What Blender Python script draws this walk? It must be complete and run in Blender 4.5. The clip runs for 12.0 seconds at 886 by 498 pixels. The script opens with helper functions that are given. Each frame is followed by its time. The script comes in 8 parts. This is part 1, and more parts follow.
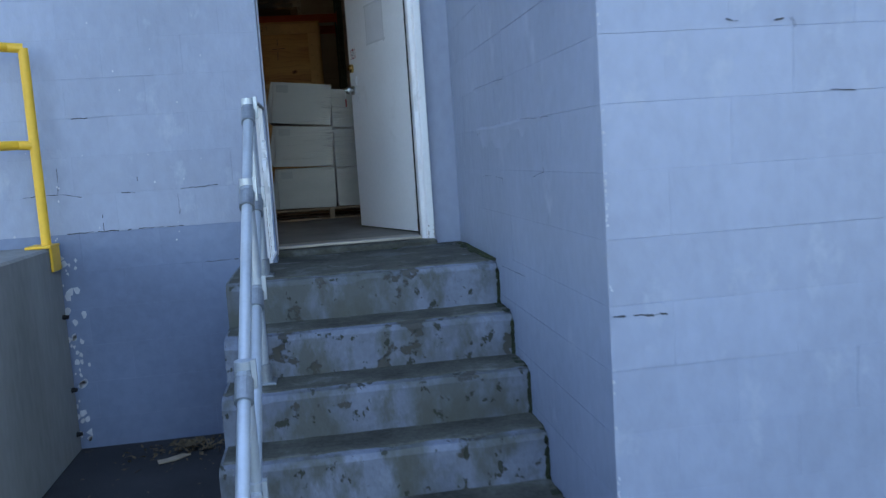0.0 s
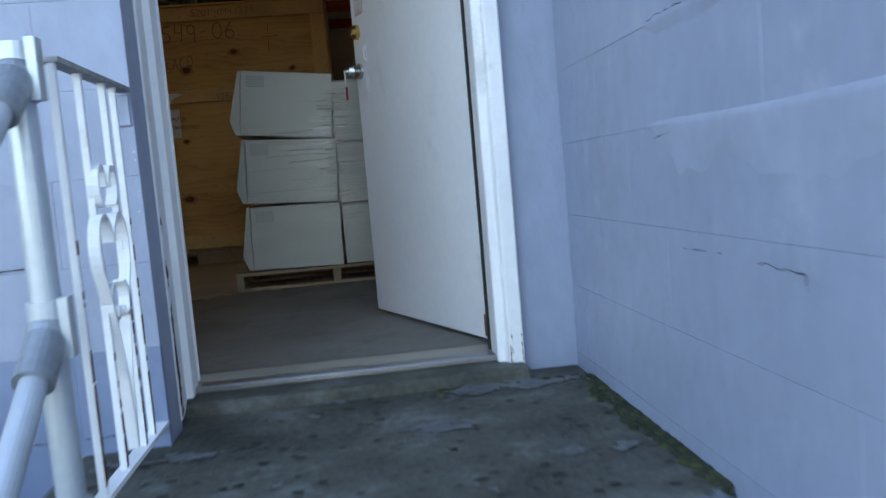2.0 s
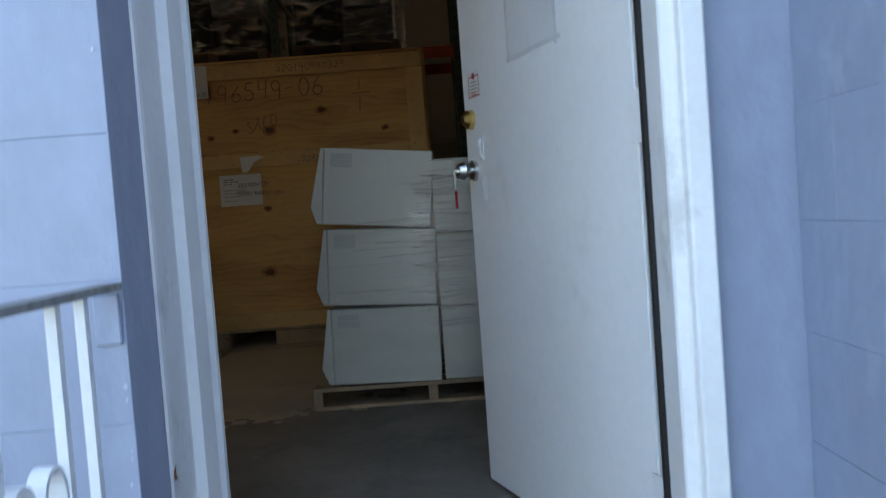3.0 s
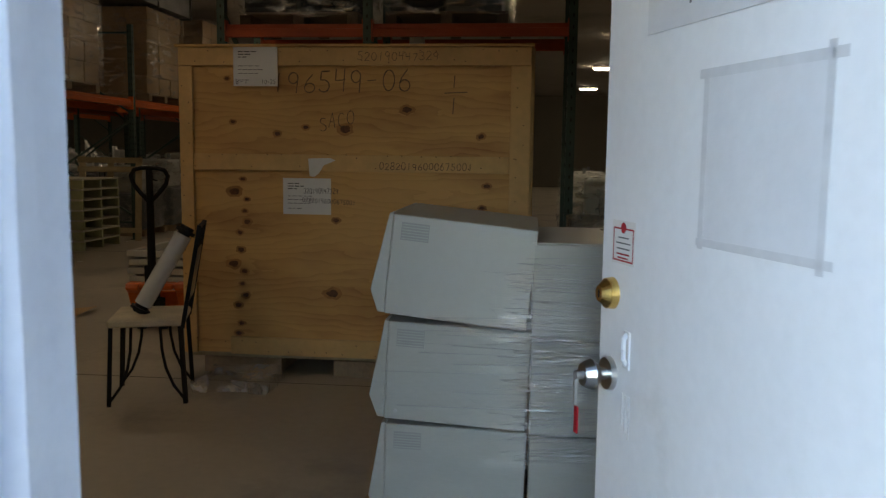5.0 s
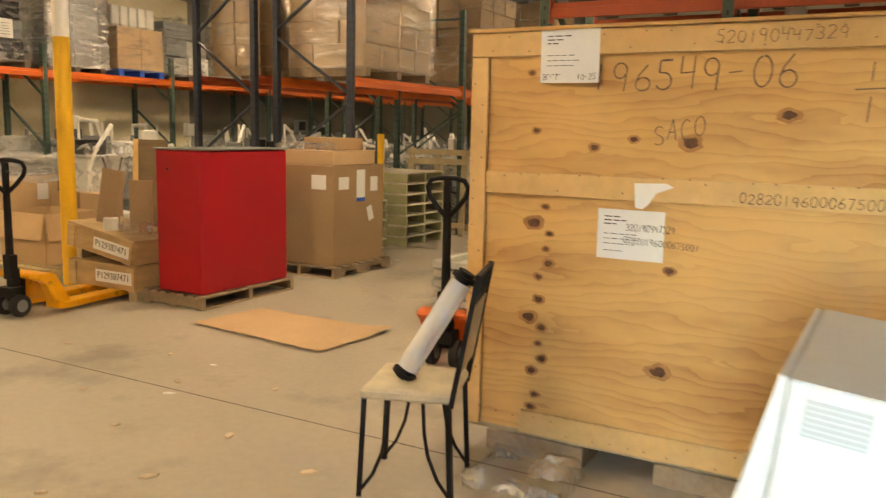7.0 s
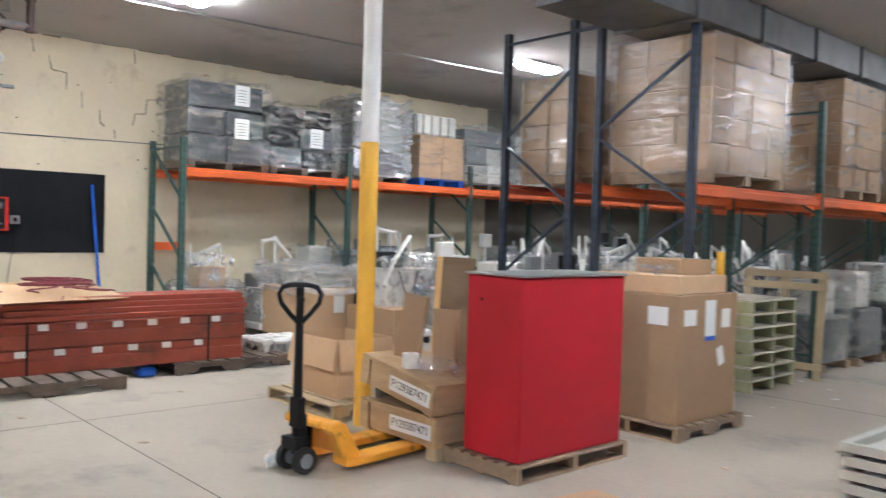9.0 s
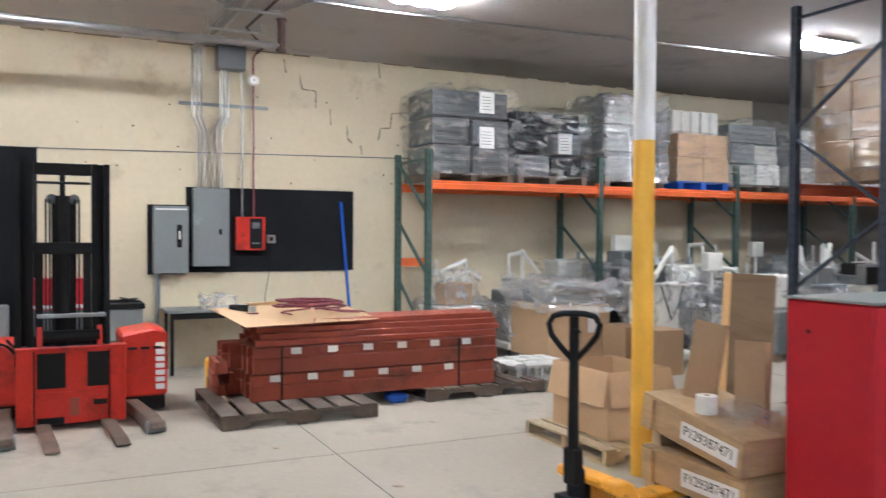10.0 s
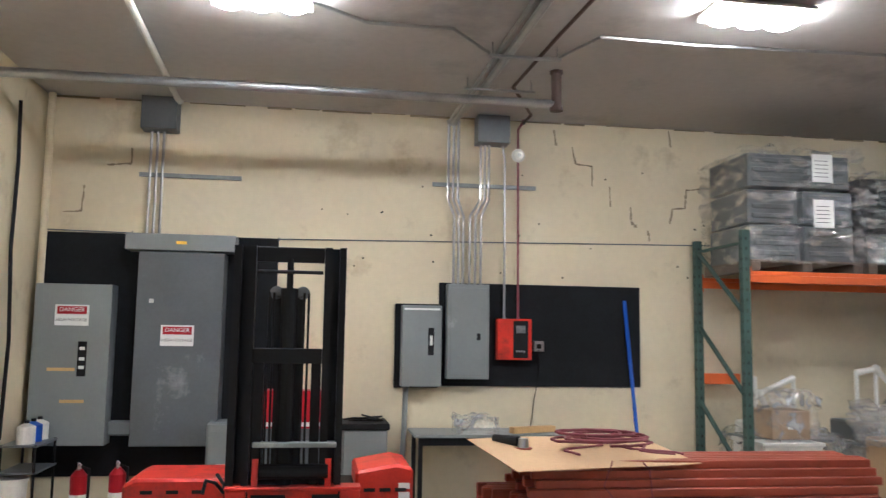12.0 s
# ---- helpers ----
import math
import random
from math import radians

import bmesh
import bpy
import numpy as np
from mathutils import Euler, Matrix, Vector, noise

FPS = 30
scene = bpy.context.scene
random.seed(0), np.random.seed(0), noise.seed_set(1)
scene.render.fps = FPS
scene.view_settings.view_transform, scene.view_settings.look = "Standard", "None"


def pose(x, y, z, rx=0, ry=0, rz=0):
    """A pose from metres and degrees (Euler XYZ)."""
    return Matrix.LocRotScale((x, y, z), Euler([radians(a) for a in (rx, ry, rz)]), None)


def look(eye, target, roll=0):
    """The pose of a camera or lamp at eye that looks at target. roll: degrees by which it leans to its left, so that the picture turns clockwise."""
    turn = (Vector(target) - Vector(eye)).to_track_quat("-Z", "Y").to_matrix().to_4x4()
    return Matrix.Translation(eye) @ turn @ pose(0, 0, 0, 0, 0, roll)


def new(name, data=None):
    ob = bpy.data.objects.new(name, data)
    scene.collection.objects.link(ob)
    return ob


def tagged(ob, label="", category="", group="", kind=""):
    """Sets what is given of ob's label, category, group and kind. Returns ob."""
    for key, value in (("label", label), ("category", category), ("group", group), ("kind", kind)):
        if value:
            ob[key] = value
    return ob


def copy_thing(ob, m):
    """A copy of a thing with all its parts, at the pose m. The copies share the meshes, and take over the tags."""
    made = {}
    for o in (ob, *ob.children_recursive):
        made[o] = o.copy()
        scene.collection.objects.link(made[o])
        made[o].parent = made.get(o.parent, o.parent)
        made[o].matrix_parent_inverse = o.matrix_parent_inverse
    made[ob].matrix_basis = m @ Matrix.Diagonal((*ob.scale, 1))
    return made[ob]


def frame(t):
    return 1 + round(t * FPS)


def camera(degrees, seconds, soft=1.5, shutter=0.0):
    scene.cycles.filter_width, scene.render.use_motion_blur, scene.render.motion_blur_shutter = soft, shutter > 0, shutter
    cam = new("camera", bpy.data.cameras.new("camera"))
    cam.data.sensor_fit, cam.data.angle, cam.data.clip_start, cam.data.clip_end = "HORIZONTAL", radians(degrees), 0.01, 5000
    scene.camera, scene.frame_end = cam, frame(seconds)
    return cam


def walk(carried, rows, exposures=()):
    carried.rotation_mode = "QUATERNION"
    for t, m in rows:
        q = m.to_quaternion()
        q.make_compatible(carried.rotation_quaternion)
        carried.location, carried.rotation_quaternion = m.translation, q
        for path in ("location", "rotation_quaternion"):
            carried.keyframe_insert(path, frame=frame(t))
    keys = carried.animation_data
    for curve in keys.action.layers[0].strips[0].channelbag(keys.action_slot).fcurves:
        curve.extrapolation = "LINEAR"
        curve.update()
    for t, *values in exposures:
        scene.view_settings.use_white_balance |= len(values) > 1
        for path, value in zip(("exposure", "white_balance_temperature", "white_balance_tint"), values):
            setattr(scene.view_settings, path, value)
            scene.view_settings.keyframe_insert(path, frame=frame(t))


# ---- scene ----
cam = camera(56.7, 12.0, 1.3, 0.35)
PATH = [
    (0, (0.043, 0.198, 0.476), (0.329, 2.164, 0.25), -3.8),
    (0.5, (0.071, 0.845, 0.464), (0.319, 2.819, 0.259), -3.9),
    (1, (0.168, 1.528, 0.453), (0.426, 3.503, 0.27), -4.9),
    (1.5, (0.264, 2.144, 0.502), (0.467, 4.124, 0.308), -5.0),
    (2, (0.266, 2.796, 0.53), (0.471, 4.778, 0.355), -4.9),
    (2.5, (0.297, 3.331, 0.662), (0.35, 5.328, 0.553), -4.9),
    (3, (0.228, 3.629, 0.852), (0.229, 5.627, 0.764), -4.2),
    (4.8, (0.198, 4.457, 1.399), (-0.002, 6.426, 1.107), 0.7),
    (5, (0.188, 4.59, 1.375), (-0.022, 6.566, 1.148), 0.7),
    (5.5, (0.186, 4.868, 1.436), (-0.151, 6.825, 1.196), -0.5),
    (6, (0.119, 5.216, 1.505), (-0.357, 7.138, 1.227), -0.3),
    (6.5, (0.018, 5.612, 1.465), (-0.719, 7.451, 1.188), 1.8),
    (7, (-0.135, 5.955, 1.55), (-1.102, 7.682, 1.266), 1.2),
    (7.2, (-0.254, 6.067, 1.555), (-1.247, 7.783, 1.29), 1.1),
    (8.8, (-1.433, 6.884, 1.616), (-2.848, 8.296, 1.555), 2.4),
    (9, (-1.64, 6.991, 1.643), (-3.131, 8.324, 1.597), 1.7),
    (9.5, (-2.133, 7.216, 1.652), (-3.777, 8.355, 1.614), 1.4),
    (10, (-2.557, 7.304, 1.684), (-4.359, 8.169, 1.649), 0.3),
    (10.5, (-3.058, 7.437, 1.726), (-4.912, 8.187, 1.749), 0.2),
    (11, (-3.607, 7.557, 1.729), (-5.502, 8.191, 1.824), 1.3),
    (11.5, (-4.167, 7.599, 1.689), (-6.11, 8.038, 1.867), -0.3),
    (12, (-4.71, 7.603, 1.677), (-6.676, 7.899, 1.895), 0.9),
]

# ---- exposure: bright shade outside, then the lamps of the hall ----
EXPOSURES = [
    (0.0, 2.12, 6600, 10), (0.5, 2.45, 6700, 10), (0.9, 2.6, 6800, 10), (1.5, 2.75, 7000, 10), (2.5, 2.75, 7100, 10), (3.2, 2.8, 7000, 10),
    (4.8, 3.35, 7000, 10), (5.0, 3.6, 7200, 10), (5.5, 4.6, 8300, 10), (6.0, 5.85, 9600, 10), (6.5, 6.3, 10000, 10),
    (7.2, 6.55, 7100, 10), (8.8, 6.8, 4700, 10), (10.0, 6.72, 4700, 10), (10.5, 6.55, 4800, 10), (12.0, 6.4, 4850, 10),
]
walk(cam, [(t, look(eye, target, roll)) for t, eye, target, roll in PATH], EXPOSURES)

# ---- world, sun, lamps ----
SKY = 0.14
world = bpy.data.worlds.new("sky")
scene.world = world
world.use_nodes = True
wn = world.node_tree.nodes
sky = wn.new("ShaderNodeTexSky")
sky.sky_type = "NISHITA"
sky.sun_disc = False
sky.sun_elevation, sky.sun_rotation = radians(48), radians(20)
wn["Background"].inputs["Strength"].default_value = SKY
world.node_tree.links.new(sky.outputs[0], wn["Background"].inputs["Color"])
sun = new("sun", bpy.data.lights.new("sun", "SUN"))
sun.data.energy, sun.data.angle, sun.data.color = 3.7, radians(0.5), (1.0, 0.95, 0.88)
sun.matrix_world = look((0, 0, 0), (-math.sin(radians(20)) * 0.67, -math.cos(radians(20)) * 0.67, -0.74))
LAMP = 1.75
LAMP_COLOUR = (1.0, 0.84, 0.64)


# ---- materials ----
def mat(name, colour, rough=0.6, metal=0.0, var=0.12, scale=3.0, fine=40.0, bump=0.15, dirt=None, dirt_amount=0.0,
        dirt_scale=1.3, spec=0.5, alpha=1.0, stretch=(1, 1, 1), rand=0.0, emit=0.0, depth=0.01, sharp=1.0):
    """A painted, cast or rough surface: broad and fine variation of colour, fine relief, and dirt with a shape of its own."""
    m = bpy.data.materials.new(name)
    m.use_nodes = True
    nt = m.node_tree
    n, l = nt.nodes, nt.links
    b = n["Principled BSDF"]
    geo = n.new("ShaderNodeNewGeometry")
    mp = n.new("ShaderNodeMapping")
    mp.inputs["Scale"].default_value = stretch
    l.new(geo.outputs["Position"], mp.inputs["Vector"])
    broad = n.new("ShaderNodeTexNoise")
    broad.inputs["Scale"].default_value, broad.inputs["Detail"].default_value = scale, 6
    small = n.new("ShaderNodeTexNoise")
    small.inputs["Scale"].default_value, small.inputs["Detail"].default_value = fine, 4
    for t in (broad, small):
        l.new(mp.outputs[0], t.inputs["Vector"])
    add = n.new("ShaderNodeMath")
    add.operation = "MULTIPLY_ADD"
    l.new(small.outputs["Fac"], add.inputs[0])
    add.inputs[1].default_value = 0.5
    l.new(broad.outputs["Fac"], add.inputs[2])
    ramp = n.new("ShaderNodeMapRange")
    ramp.inputs["From Min"].default_value, ramp.inputs["From Max"].default_value = 0.5, 1.0
    ramp.inputs["To Min"].default_value, ramp.inputs["To Max"].default_value = 1 - var, 1 + var
    l.new(add.outputs[0], ramp.inputs["Value"])
    value = ramp.outputs[0]
    if rand:
        info = n.new("ShaderNodeObjectInfo")
        r = n.new("ShaderNodeMapRange")
        r.inputs["To Min"].default_value, r.inputs["To Max"].default_value = 1 - rand, 1 + rand
        l.new(info.outputs["Random"], r.inputs["Value"])
        mul = n.new("ShaderNodeMath")
        mul.operation = "MULTIPLY"
        l.new(value, mul.inputs[0])
        l.new(r.outputs[0], mul.inputs[1])
        value = mul.outputs[0]
    col = n.new("ShaderNodeVectorMath")
    col.operation = "SCALE"
    col.inputs[0].default_value = colour
    l.new(value, col.inputs["Scale"])
    out = col.outputs[0]
    if dirt:
        dn = n.new("ShaderNodeTexNoise")
        dn.inputs["Scale"].default_value, dn.inputs["Detail"].default_value, dn.inputs["Roughness"].default_value = dirt_scale, 8, 0.65
        l.new(mp.outputs[0], dn.inputs["Vector"])
        dr = n.new("ShaderNodeMapRange")
        dr.inputs["From Min"].default_value, dr.inputs["From Max"].default_value = 0.62 - 0.3 * dirt_amount, 0.62 - 0.3 * dirt_amount + (0.10 + 0.15 * dirt_amount) / sharp
        l.new(dn.outputs["Fac"], dr.inputs["Value"])
        mix = n.new("ShaderNodeMix")
        mix.data_type = "RGBA"
        l.new(dr.outputs[0], mix.inputs["Factor"])
        l.new(out, mix.inputs["A"])
        mix.inputs["B"].default_value = (*dirt, 1)
        out = mix.outputs["Result"]
    l.new(out, b.inputs["Base Color"])
    b.inputs["Roughness"].default_value, b.inputs["Metallic"].default_value = rough, metal
    b.inputs["Specular IOR Level"].default_value = spec
    b.inputs["Alpha"].default_value = alpha
    if emit:
        b.inputs["Emission Color"].default_value = (*colour, 1)
        b.inputs["Emission Strength"].default_value = emit
    if bump:
        bp = n.new("ShaderNodeBump")
        bp.inputs["Strength"].default_value, bp.inputs["Distance"].default_value = bump, depth
        l.new(add.outputs[0], bp.inputs["Height"])
        l.new(bp.outputs[0], b.inputs["Normal"])
    return m


M = {
    "paint_out": mat("blue_grey_block_paint", (0.285, 0.325, 0.425), 0.45, var=0.13, scale=1.2, fine=22, bump=0.9, dirt=(0.36, 0.40, 0.49), dirt_amount=0.06, dirt_scale=5.0, rand=0.035, stretch=(1, 1, 0.6)),
    "tread": mat("worn_concrete_tread", (0.075, 0.075, 0.058), 0.8, var=0.6, scale=5, fine=45, bump=0.9, dirt=(0.19, 0.20, 0.20), dirt_amount=0.20, dirt_scale=5, sharp=0.7),
    "moss": mat("dark_moss", (0.022, 0.028, 0.012), 0.95, var=0.5, scale=12, fine=90, bump=1.0),
    "concrete": mat("grey_concrete", (0.24, 0.24, 0.23), 0.85, var=0.2, scale=2, fine=30, bump=0.4, dirt=(0.12, 0.12, 0.11), dirt_amount=0.3, stretch=(1, 1, 0.3)),
    "asphalt": mat("asphalt", (0.035, 0.036, 0.04), 0.95, var=0.35, scale=3, fine=120, bump=0.9),
    "floor": mat("warehouse_concrete_floor", (0.41, 0.365, 0.288), 0.56, var=0.10, scale=0.7, fine=18, bump=0.08, dirt=(0.27, 0.24, 0.195), dirt_amount=0.27, dirt_scale=0.9),
    "wall_in": mat("cream_block_paint", (0.66, 0.58, 0.40), 0.6, var=0.06, scale=0.9, fine=14, bump=0.3, dirt=(0.50, 0.42, 0.27), dirt_amount=0.15, dirt_scale=1.5),
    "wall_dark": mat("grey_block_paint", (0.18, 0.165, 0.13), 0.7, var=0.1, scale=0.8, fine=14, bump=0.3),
    "ceiling": mat("grey_white_ceiling_board", (0.44, 0.42, 0.40), 0.8, var=0.08, scale=0.5, fine=12, bump=0.15, dirt=(0.30, 0.29, 0.28), dirt_amount=0.2, dirt_scale=0.6),
    "white": mat("white_door_paint", (0.84, 0.85, 0.86), 0.4, var=0.05, scale=2, fine=40, bump=0.08, dirt=(0.66, 0.65, 0.63), dirt_amount=0.05, dirt_scale=3.5, sharp=0.4),
    "chipped": mat("chipped_white_paint", (0.82, 0.82, 0.82), 0.5, var=0.06, scale=4, fine=60, bump=0.2, dirt=(0.62, 0.62, 0.61), dirt_amount=0.1, dirt_scale=5),
    "old_rail": mat("weathered_grey_rail", (0.30, 0.29, 0.27), 0.7, var=0.4, scale=12, fine=80, bump=0.4),
    "jack_yellow": mat("orange_yellow_machine_paint", (0.86, 0.40, 0.015), 0.4, var=0.10, scale=4, fine=50, bump=0.06, dirt=(0.30, 0.15, 0.02), dirt_amount=0.08, dirt_scale=6),
    "pallet_green": mat("pale_green_tinged_timber", (0.40, 0.40, 0.22), 0.75, var=0.18, scale=4, fine=30, bump=0.2, rand=0.10),
    "slat_pale": mat("bleached_timber_slat", (0.58, 0.54, 0.42), 0.75, var=0.15, scale=4, fine=30, bump=0.2, rand=0.08),
    "shaft_white": mat("white_column_paint", (0.84, 0.84, 0.82), 0.45, var=0.05, bump=0.05),
    "moss_green": mat("green_moss", (0.045, 0.058, 0.014), 0.95, var=0.5, scale=14, fine=90, bump=1.0),
    "box_wood": mat("dull_pine_boards", (0.46, 0.32, 0.16), 0.7, var=0.2, scale=3, fine=20, bump=0.15, rand=0.10, stretch=(1, 1, 5)),
    "fork_steel": mat("worn_dirty_fork_steel", (0.13, 0.095, 0.07), 0.55, 0.3, var=0.4, scale=6, fine=50, bump=0.15),
    "paint_base": mat("darker_blue_base_paint", (0.17, 0.215, 0.325), 0.5, var=0.16, scale=1.5, fine=22, bump=0.5, rand=0.03),
    "silver": mat("aluminium_paint", (0.50, 0.55, 0.60), 0.38, 0.45, var=0.10, scale=6, fine=60, bump=0.05),
    "fitting": mat("grey_cast_fitting", (0.30, 0.33, 0.36), 0.42, 0.6, var=0.2, scale=9, fine=70, bump=0.2),
    "steel": mat("galvanised_steel", (0.36, 0.36, 0.36), 0.3, 0.9, var=0.15, scale=5, fine=50, bump=0.04),
    "yellow": mat("yellow_safety_paint", (0.86, 0.50, 0.035), 0.45, var=0.08, scale=4, fine=50, bump=0.06),
    "ply": mat("pine_plywood", (0.64, 0.37, 0.12), 0.6, var=0.26, scale=1.6, fine=7, bump=0.12, stretch=(1.0, 1.0, 10.0), dirt=(0.40, 0.20, 0.065), dirt_amount=0.42, dirt_scale=1.0, sharp=0.7),
    "batten": mat("pine_batten", (0.66, 0.42, 0.17), 0.6, var=0.15, scale=3, fine=20, bump=0.1, rand=0.08),
    "pallet": mat("weathered_pallet_wood", (0.30, 0.22, 0.14), 0.8, var=0.3, scale=4, fine=30, bump=0.3, rand=0.2),
    "pallet_new": mat("pale_pallet_wood", (0.50, 0.40, 0.24), 0.75, var=0.2, scale=4, fine=30, bump=0.2, rand=0.12),
    "pallet_dark": mat("dirty_dark_pallet_wood", (0.13, 0.10, 0.075), 0.85, var=0.35, scale=4, fine=30, bump=0.3, rand=0.25),
    "card": mat("brown_cardboard", (0.36, 0.235, 0.125), 0.75, var=0.08, scale=1.5, fine=30, bump=0.08, rand=0.08),
    "card_light": mat("light_cardboard", (0.56, 0.38, 0.21), 0.75, var=0.08, scale=1.5, fine=30, bump=0.05, rand=0.05),
    "duct": mat("dull_galvanised_duct", (0.15, 0.15, 0.15), 0.5, 0.5, var=0.25, scale=3, fine=40, bump=0.05),
    "red": mat("red_lacquer", (0.37, 0.007, 0.016), 0.45, spec=0.3, var=0.08, scale=1.0, fine=10, bump=0.03),
    "red_machine": mat("orange_red_machine_paint", (0.55, 0.028, 0.012), 0.42, spec=0.3, var=0.16, scale=3, fine=40, bump=0.06, dirt=(0.12, 0.025, 0.018), dirt_amount=0.30, dirt_scale=3.5, sharp=0.7),
    "rust_red": mat("oxide_red_beam_paint", (0.27, 0.055, 0.026), 0.5, var=0.18, scale=3, fine=40, bump=0.06, rand=0.12, dirt=(0.12, 0.035, 0.02), dirt_amount=0.1),
    "orange": mat("orange_beam_paint", (0.72, 0.14, 0.02), 0.45, var=0.12, scale=3, fine=40, bump=0.05),
    "orange_dark": mat("red_orange_beam_paint", (0.42, 0.07, 0.02), 0.5, var=0.15, scale=3, fine=40, bump=0.05),
    "green": mat("green_rack_paint", (0.045, 0.085, 0.07), 0.5, var=0.15, scale=4, fine=50, bump=0.06),
    "navy": mat("dark_blue_rack_paint", (0.018, 0.026, 0.045), 0.5, var=0.2, scale=4, fine=50, bump=0.06),
    "black": mat("black_paint", (0.005, 0.005, 0.006), 0.62, spec=0.28, var=0.2, scale=4, fine=50, bump=0.05),
    "board": mat("black_painted_plywood", (0.008, 0.009, 0.011), 0.8, spec=0.25, var=0.3, scale=2, fine=30, bump=0.1),
    "grey": mat("grey_enamel", (0.215, 0.23, 0.23), 0.42, var=0.06, scale=2, fine=30, bump=0.04, dirt=(0.40, 0.41, 0.41), dirt_amount=0.06),
    "grey_dark": mat("dark_grey_enamel", (0.105, 0.113, 0.117), 0.38, var=0.12, scale=2, fine=30, bump=0.05, dirt=(0.30, 0.31, 0.31), dirt_amount=0.1),
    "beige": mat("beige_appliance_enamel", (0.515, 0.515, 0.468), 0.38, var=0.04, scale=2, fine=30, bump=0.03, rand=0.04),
    # Darker beige holds both the film's dulling and the weaker light lower down.
    "beige_wrapped_dim": mat("beige_enamel_dulled_by_tight_film", (0.445, 0.45, 0.41), 0.3, var=0.06, scale=3, fine=30, bump=0.05, rand=0.04, stretch=(1, 1, 4)),
    "rubber": mat("black_rubber", (0.014, 0.014, 0.014), 0.7, bump=0.1),
    "plastic_white": mat("white_plastic", (0.72, 0.71, 0.66), 0.4, bump=0.03),
    "paper": mat("white_paper", (0.78, 0.78, 0.76), 0.8, var=0.03, bump=0.02),
    "ink": mat("black_ink", (0.03, 0.03, 0.035), 0.7, bump=0),
    "rope": mat("maroon_hose", (0.20, 0.045, 0.06), 0.6, bump=0.1),
    "blue": mat("blue_paint", (0.02, 0.10, 0.55), 0.45, bump=0.03),
    "brass": mat("brass", (0.75, 0.50, 0.16), 0.25, 1.0, var=0.1, bump=0.03),
    "chrome": mat("brushed_steel", (0.52, 0.52, 0.50), 0.28, 1.0, var=0.1, bump=0.03),
    "dark_void": mat("dark_grime", (0.02, 0.018, 0.016), 0.9, bump=0.2),
    "seat": mat("cream_seat_fabric", (0.62, 0.55, 0.40), 0.85, var=0.15, scale=8, fine=80, bump=0.2),
    "brown": mat("dark_brown_pipe", (0.055, 0.028, 0.020), 0.6, var=0.2, bump=0.1),
    "old_paper": mat("painted_over_paper", (0.71, 0.715, 0.73), 0.55, var=0.04, scale=5, bump=0.1),
    "old_tape": mat("grey_painted_tape", (0.64, 0.645, 0.655), 0.5, var=0.10, scale=12, bump=0.15),
    "vent": mat("grey_beige_vent", (0.36, 0.36, 0.34), 0.5, var=0.05, bump=0.03),
    "rust": mat("rust", (0.20, 0.07, 0.02), 0.9, var=0.5, scale=20, fine=90, bump=0.6),
}


def grained(m, scale, light, dark, strength):
    """Wavy cathedral grain of rotary-cut pine over a broad change of tone, level along x."""
    n, l = m.node_tree.nodes, m.node_tree.links
    b = n["Principled BSDF"]
    geo = n.new("ShaderNodeNewGeometry")
    mp = n.new("ShaderNodeMapping")
    mp.inputs["Scale"].default_value = (0.55, 0.55, 2.0)
    l.new(geo.outputs["Position"], mp.inputs["Vector"])
    wave = n.new("ShaderNodeTexWave")
    wave.wave_type, wave.bands_direction, wave.wave_profile = "BANDS", "Z", "SAW"
    wave.inputs["Scale"].default_value, wave.inputs["Distortion"].default_value = scale, 21.0
    wave.inputs["Detail"].default_value, wave.inputs["Detail Scale"].default_value = 4.0, 0.8
    l.new(mp.outputs[0], wave.inputs["Vector"])
    tone = n.new("ShaderNodeTexNoise")
    tone.inputs["Scale"].default_value, tone.inputs["Detail"].default_value = 2.2, 5
    l.new(mp.outputs[0], tone.inputs["Vector"])
    peak = n.new("ShaderNodeMath")
    peak.operation = "POWER"
    peak.inputs[1].default_value = 3.0
    l.new(wave.outputs["Fac"], peak.inputs[0])
    amount = n.new("ShaderNodeMath")
    amount.operation = "MULTIPLY"
    l.new(peak.outputs[0], amount.inputs[0])
    l.new(tone.outputs["Fac"], amount.inputs[1])
    total = n.new("ShaderNodeMath")
    total.operation = "MULTIPLY_ADD"
    total.inputs[1].default_value = strength
    l.new(amount.outputs[0], total.inputs[0])
    part_ = n.new("ShaderNodeMapRange")
    part_.inputs["From Min"].default_value, part_.inputs["From Max"].default_value, part_.inputs["To Max"].default_value = 0.42, 0.72, 0.62
    l.new(tone.outputs["Fac"], part_.inputs["Value"])
    l.new(part_.outputs[0], total.inputs[2])
    mix = n.new("ShaderNodeMix")
    mix.data_type = "RGBA"
    mix.inputs[6].default_value, mix.inputs[7].default_value = (*light, 1), (*dark, 1)
    l.new(total.outputs[0], mix.inputs[0])
    l.new(mix.outputs[2], b.inputs["Base Color"])
    return m


M["ply"] = grained(mat("pine_plywood", (0.6, 0.35, 0.12), 0.6, bump=0.12), 3.2, (0.66, 0.39, 0.135), (0.34, 0.15, 0.042), 0.62)


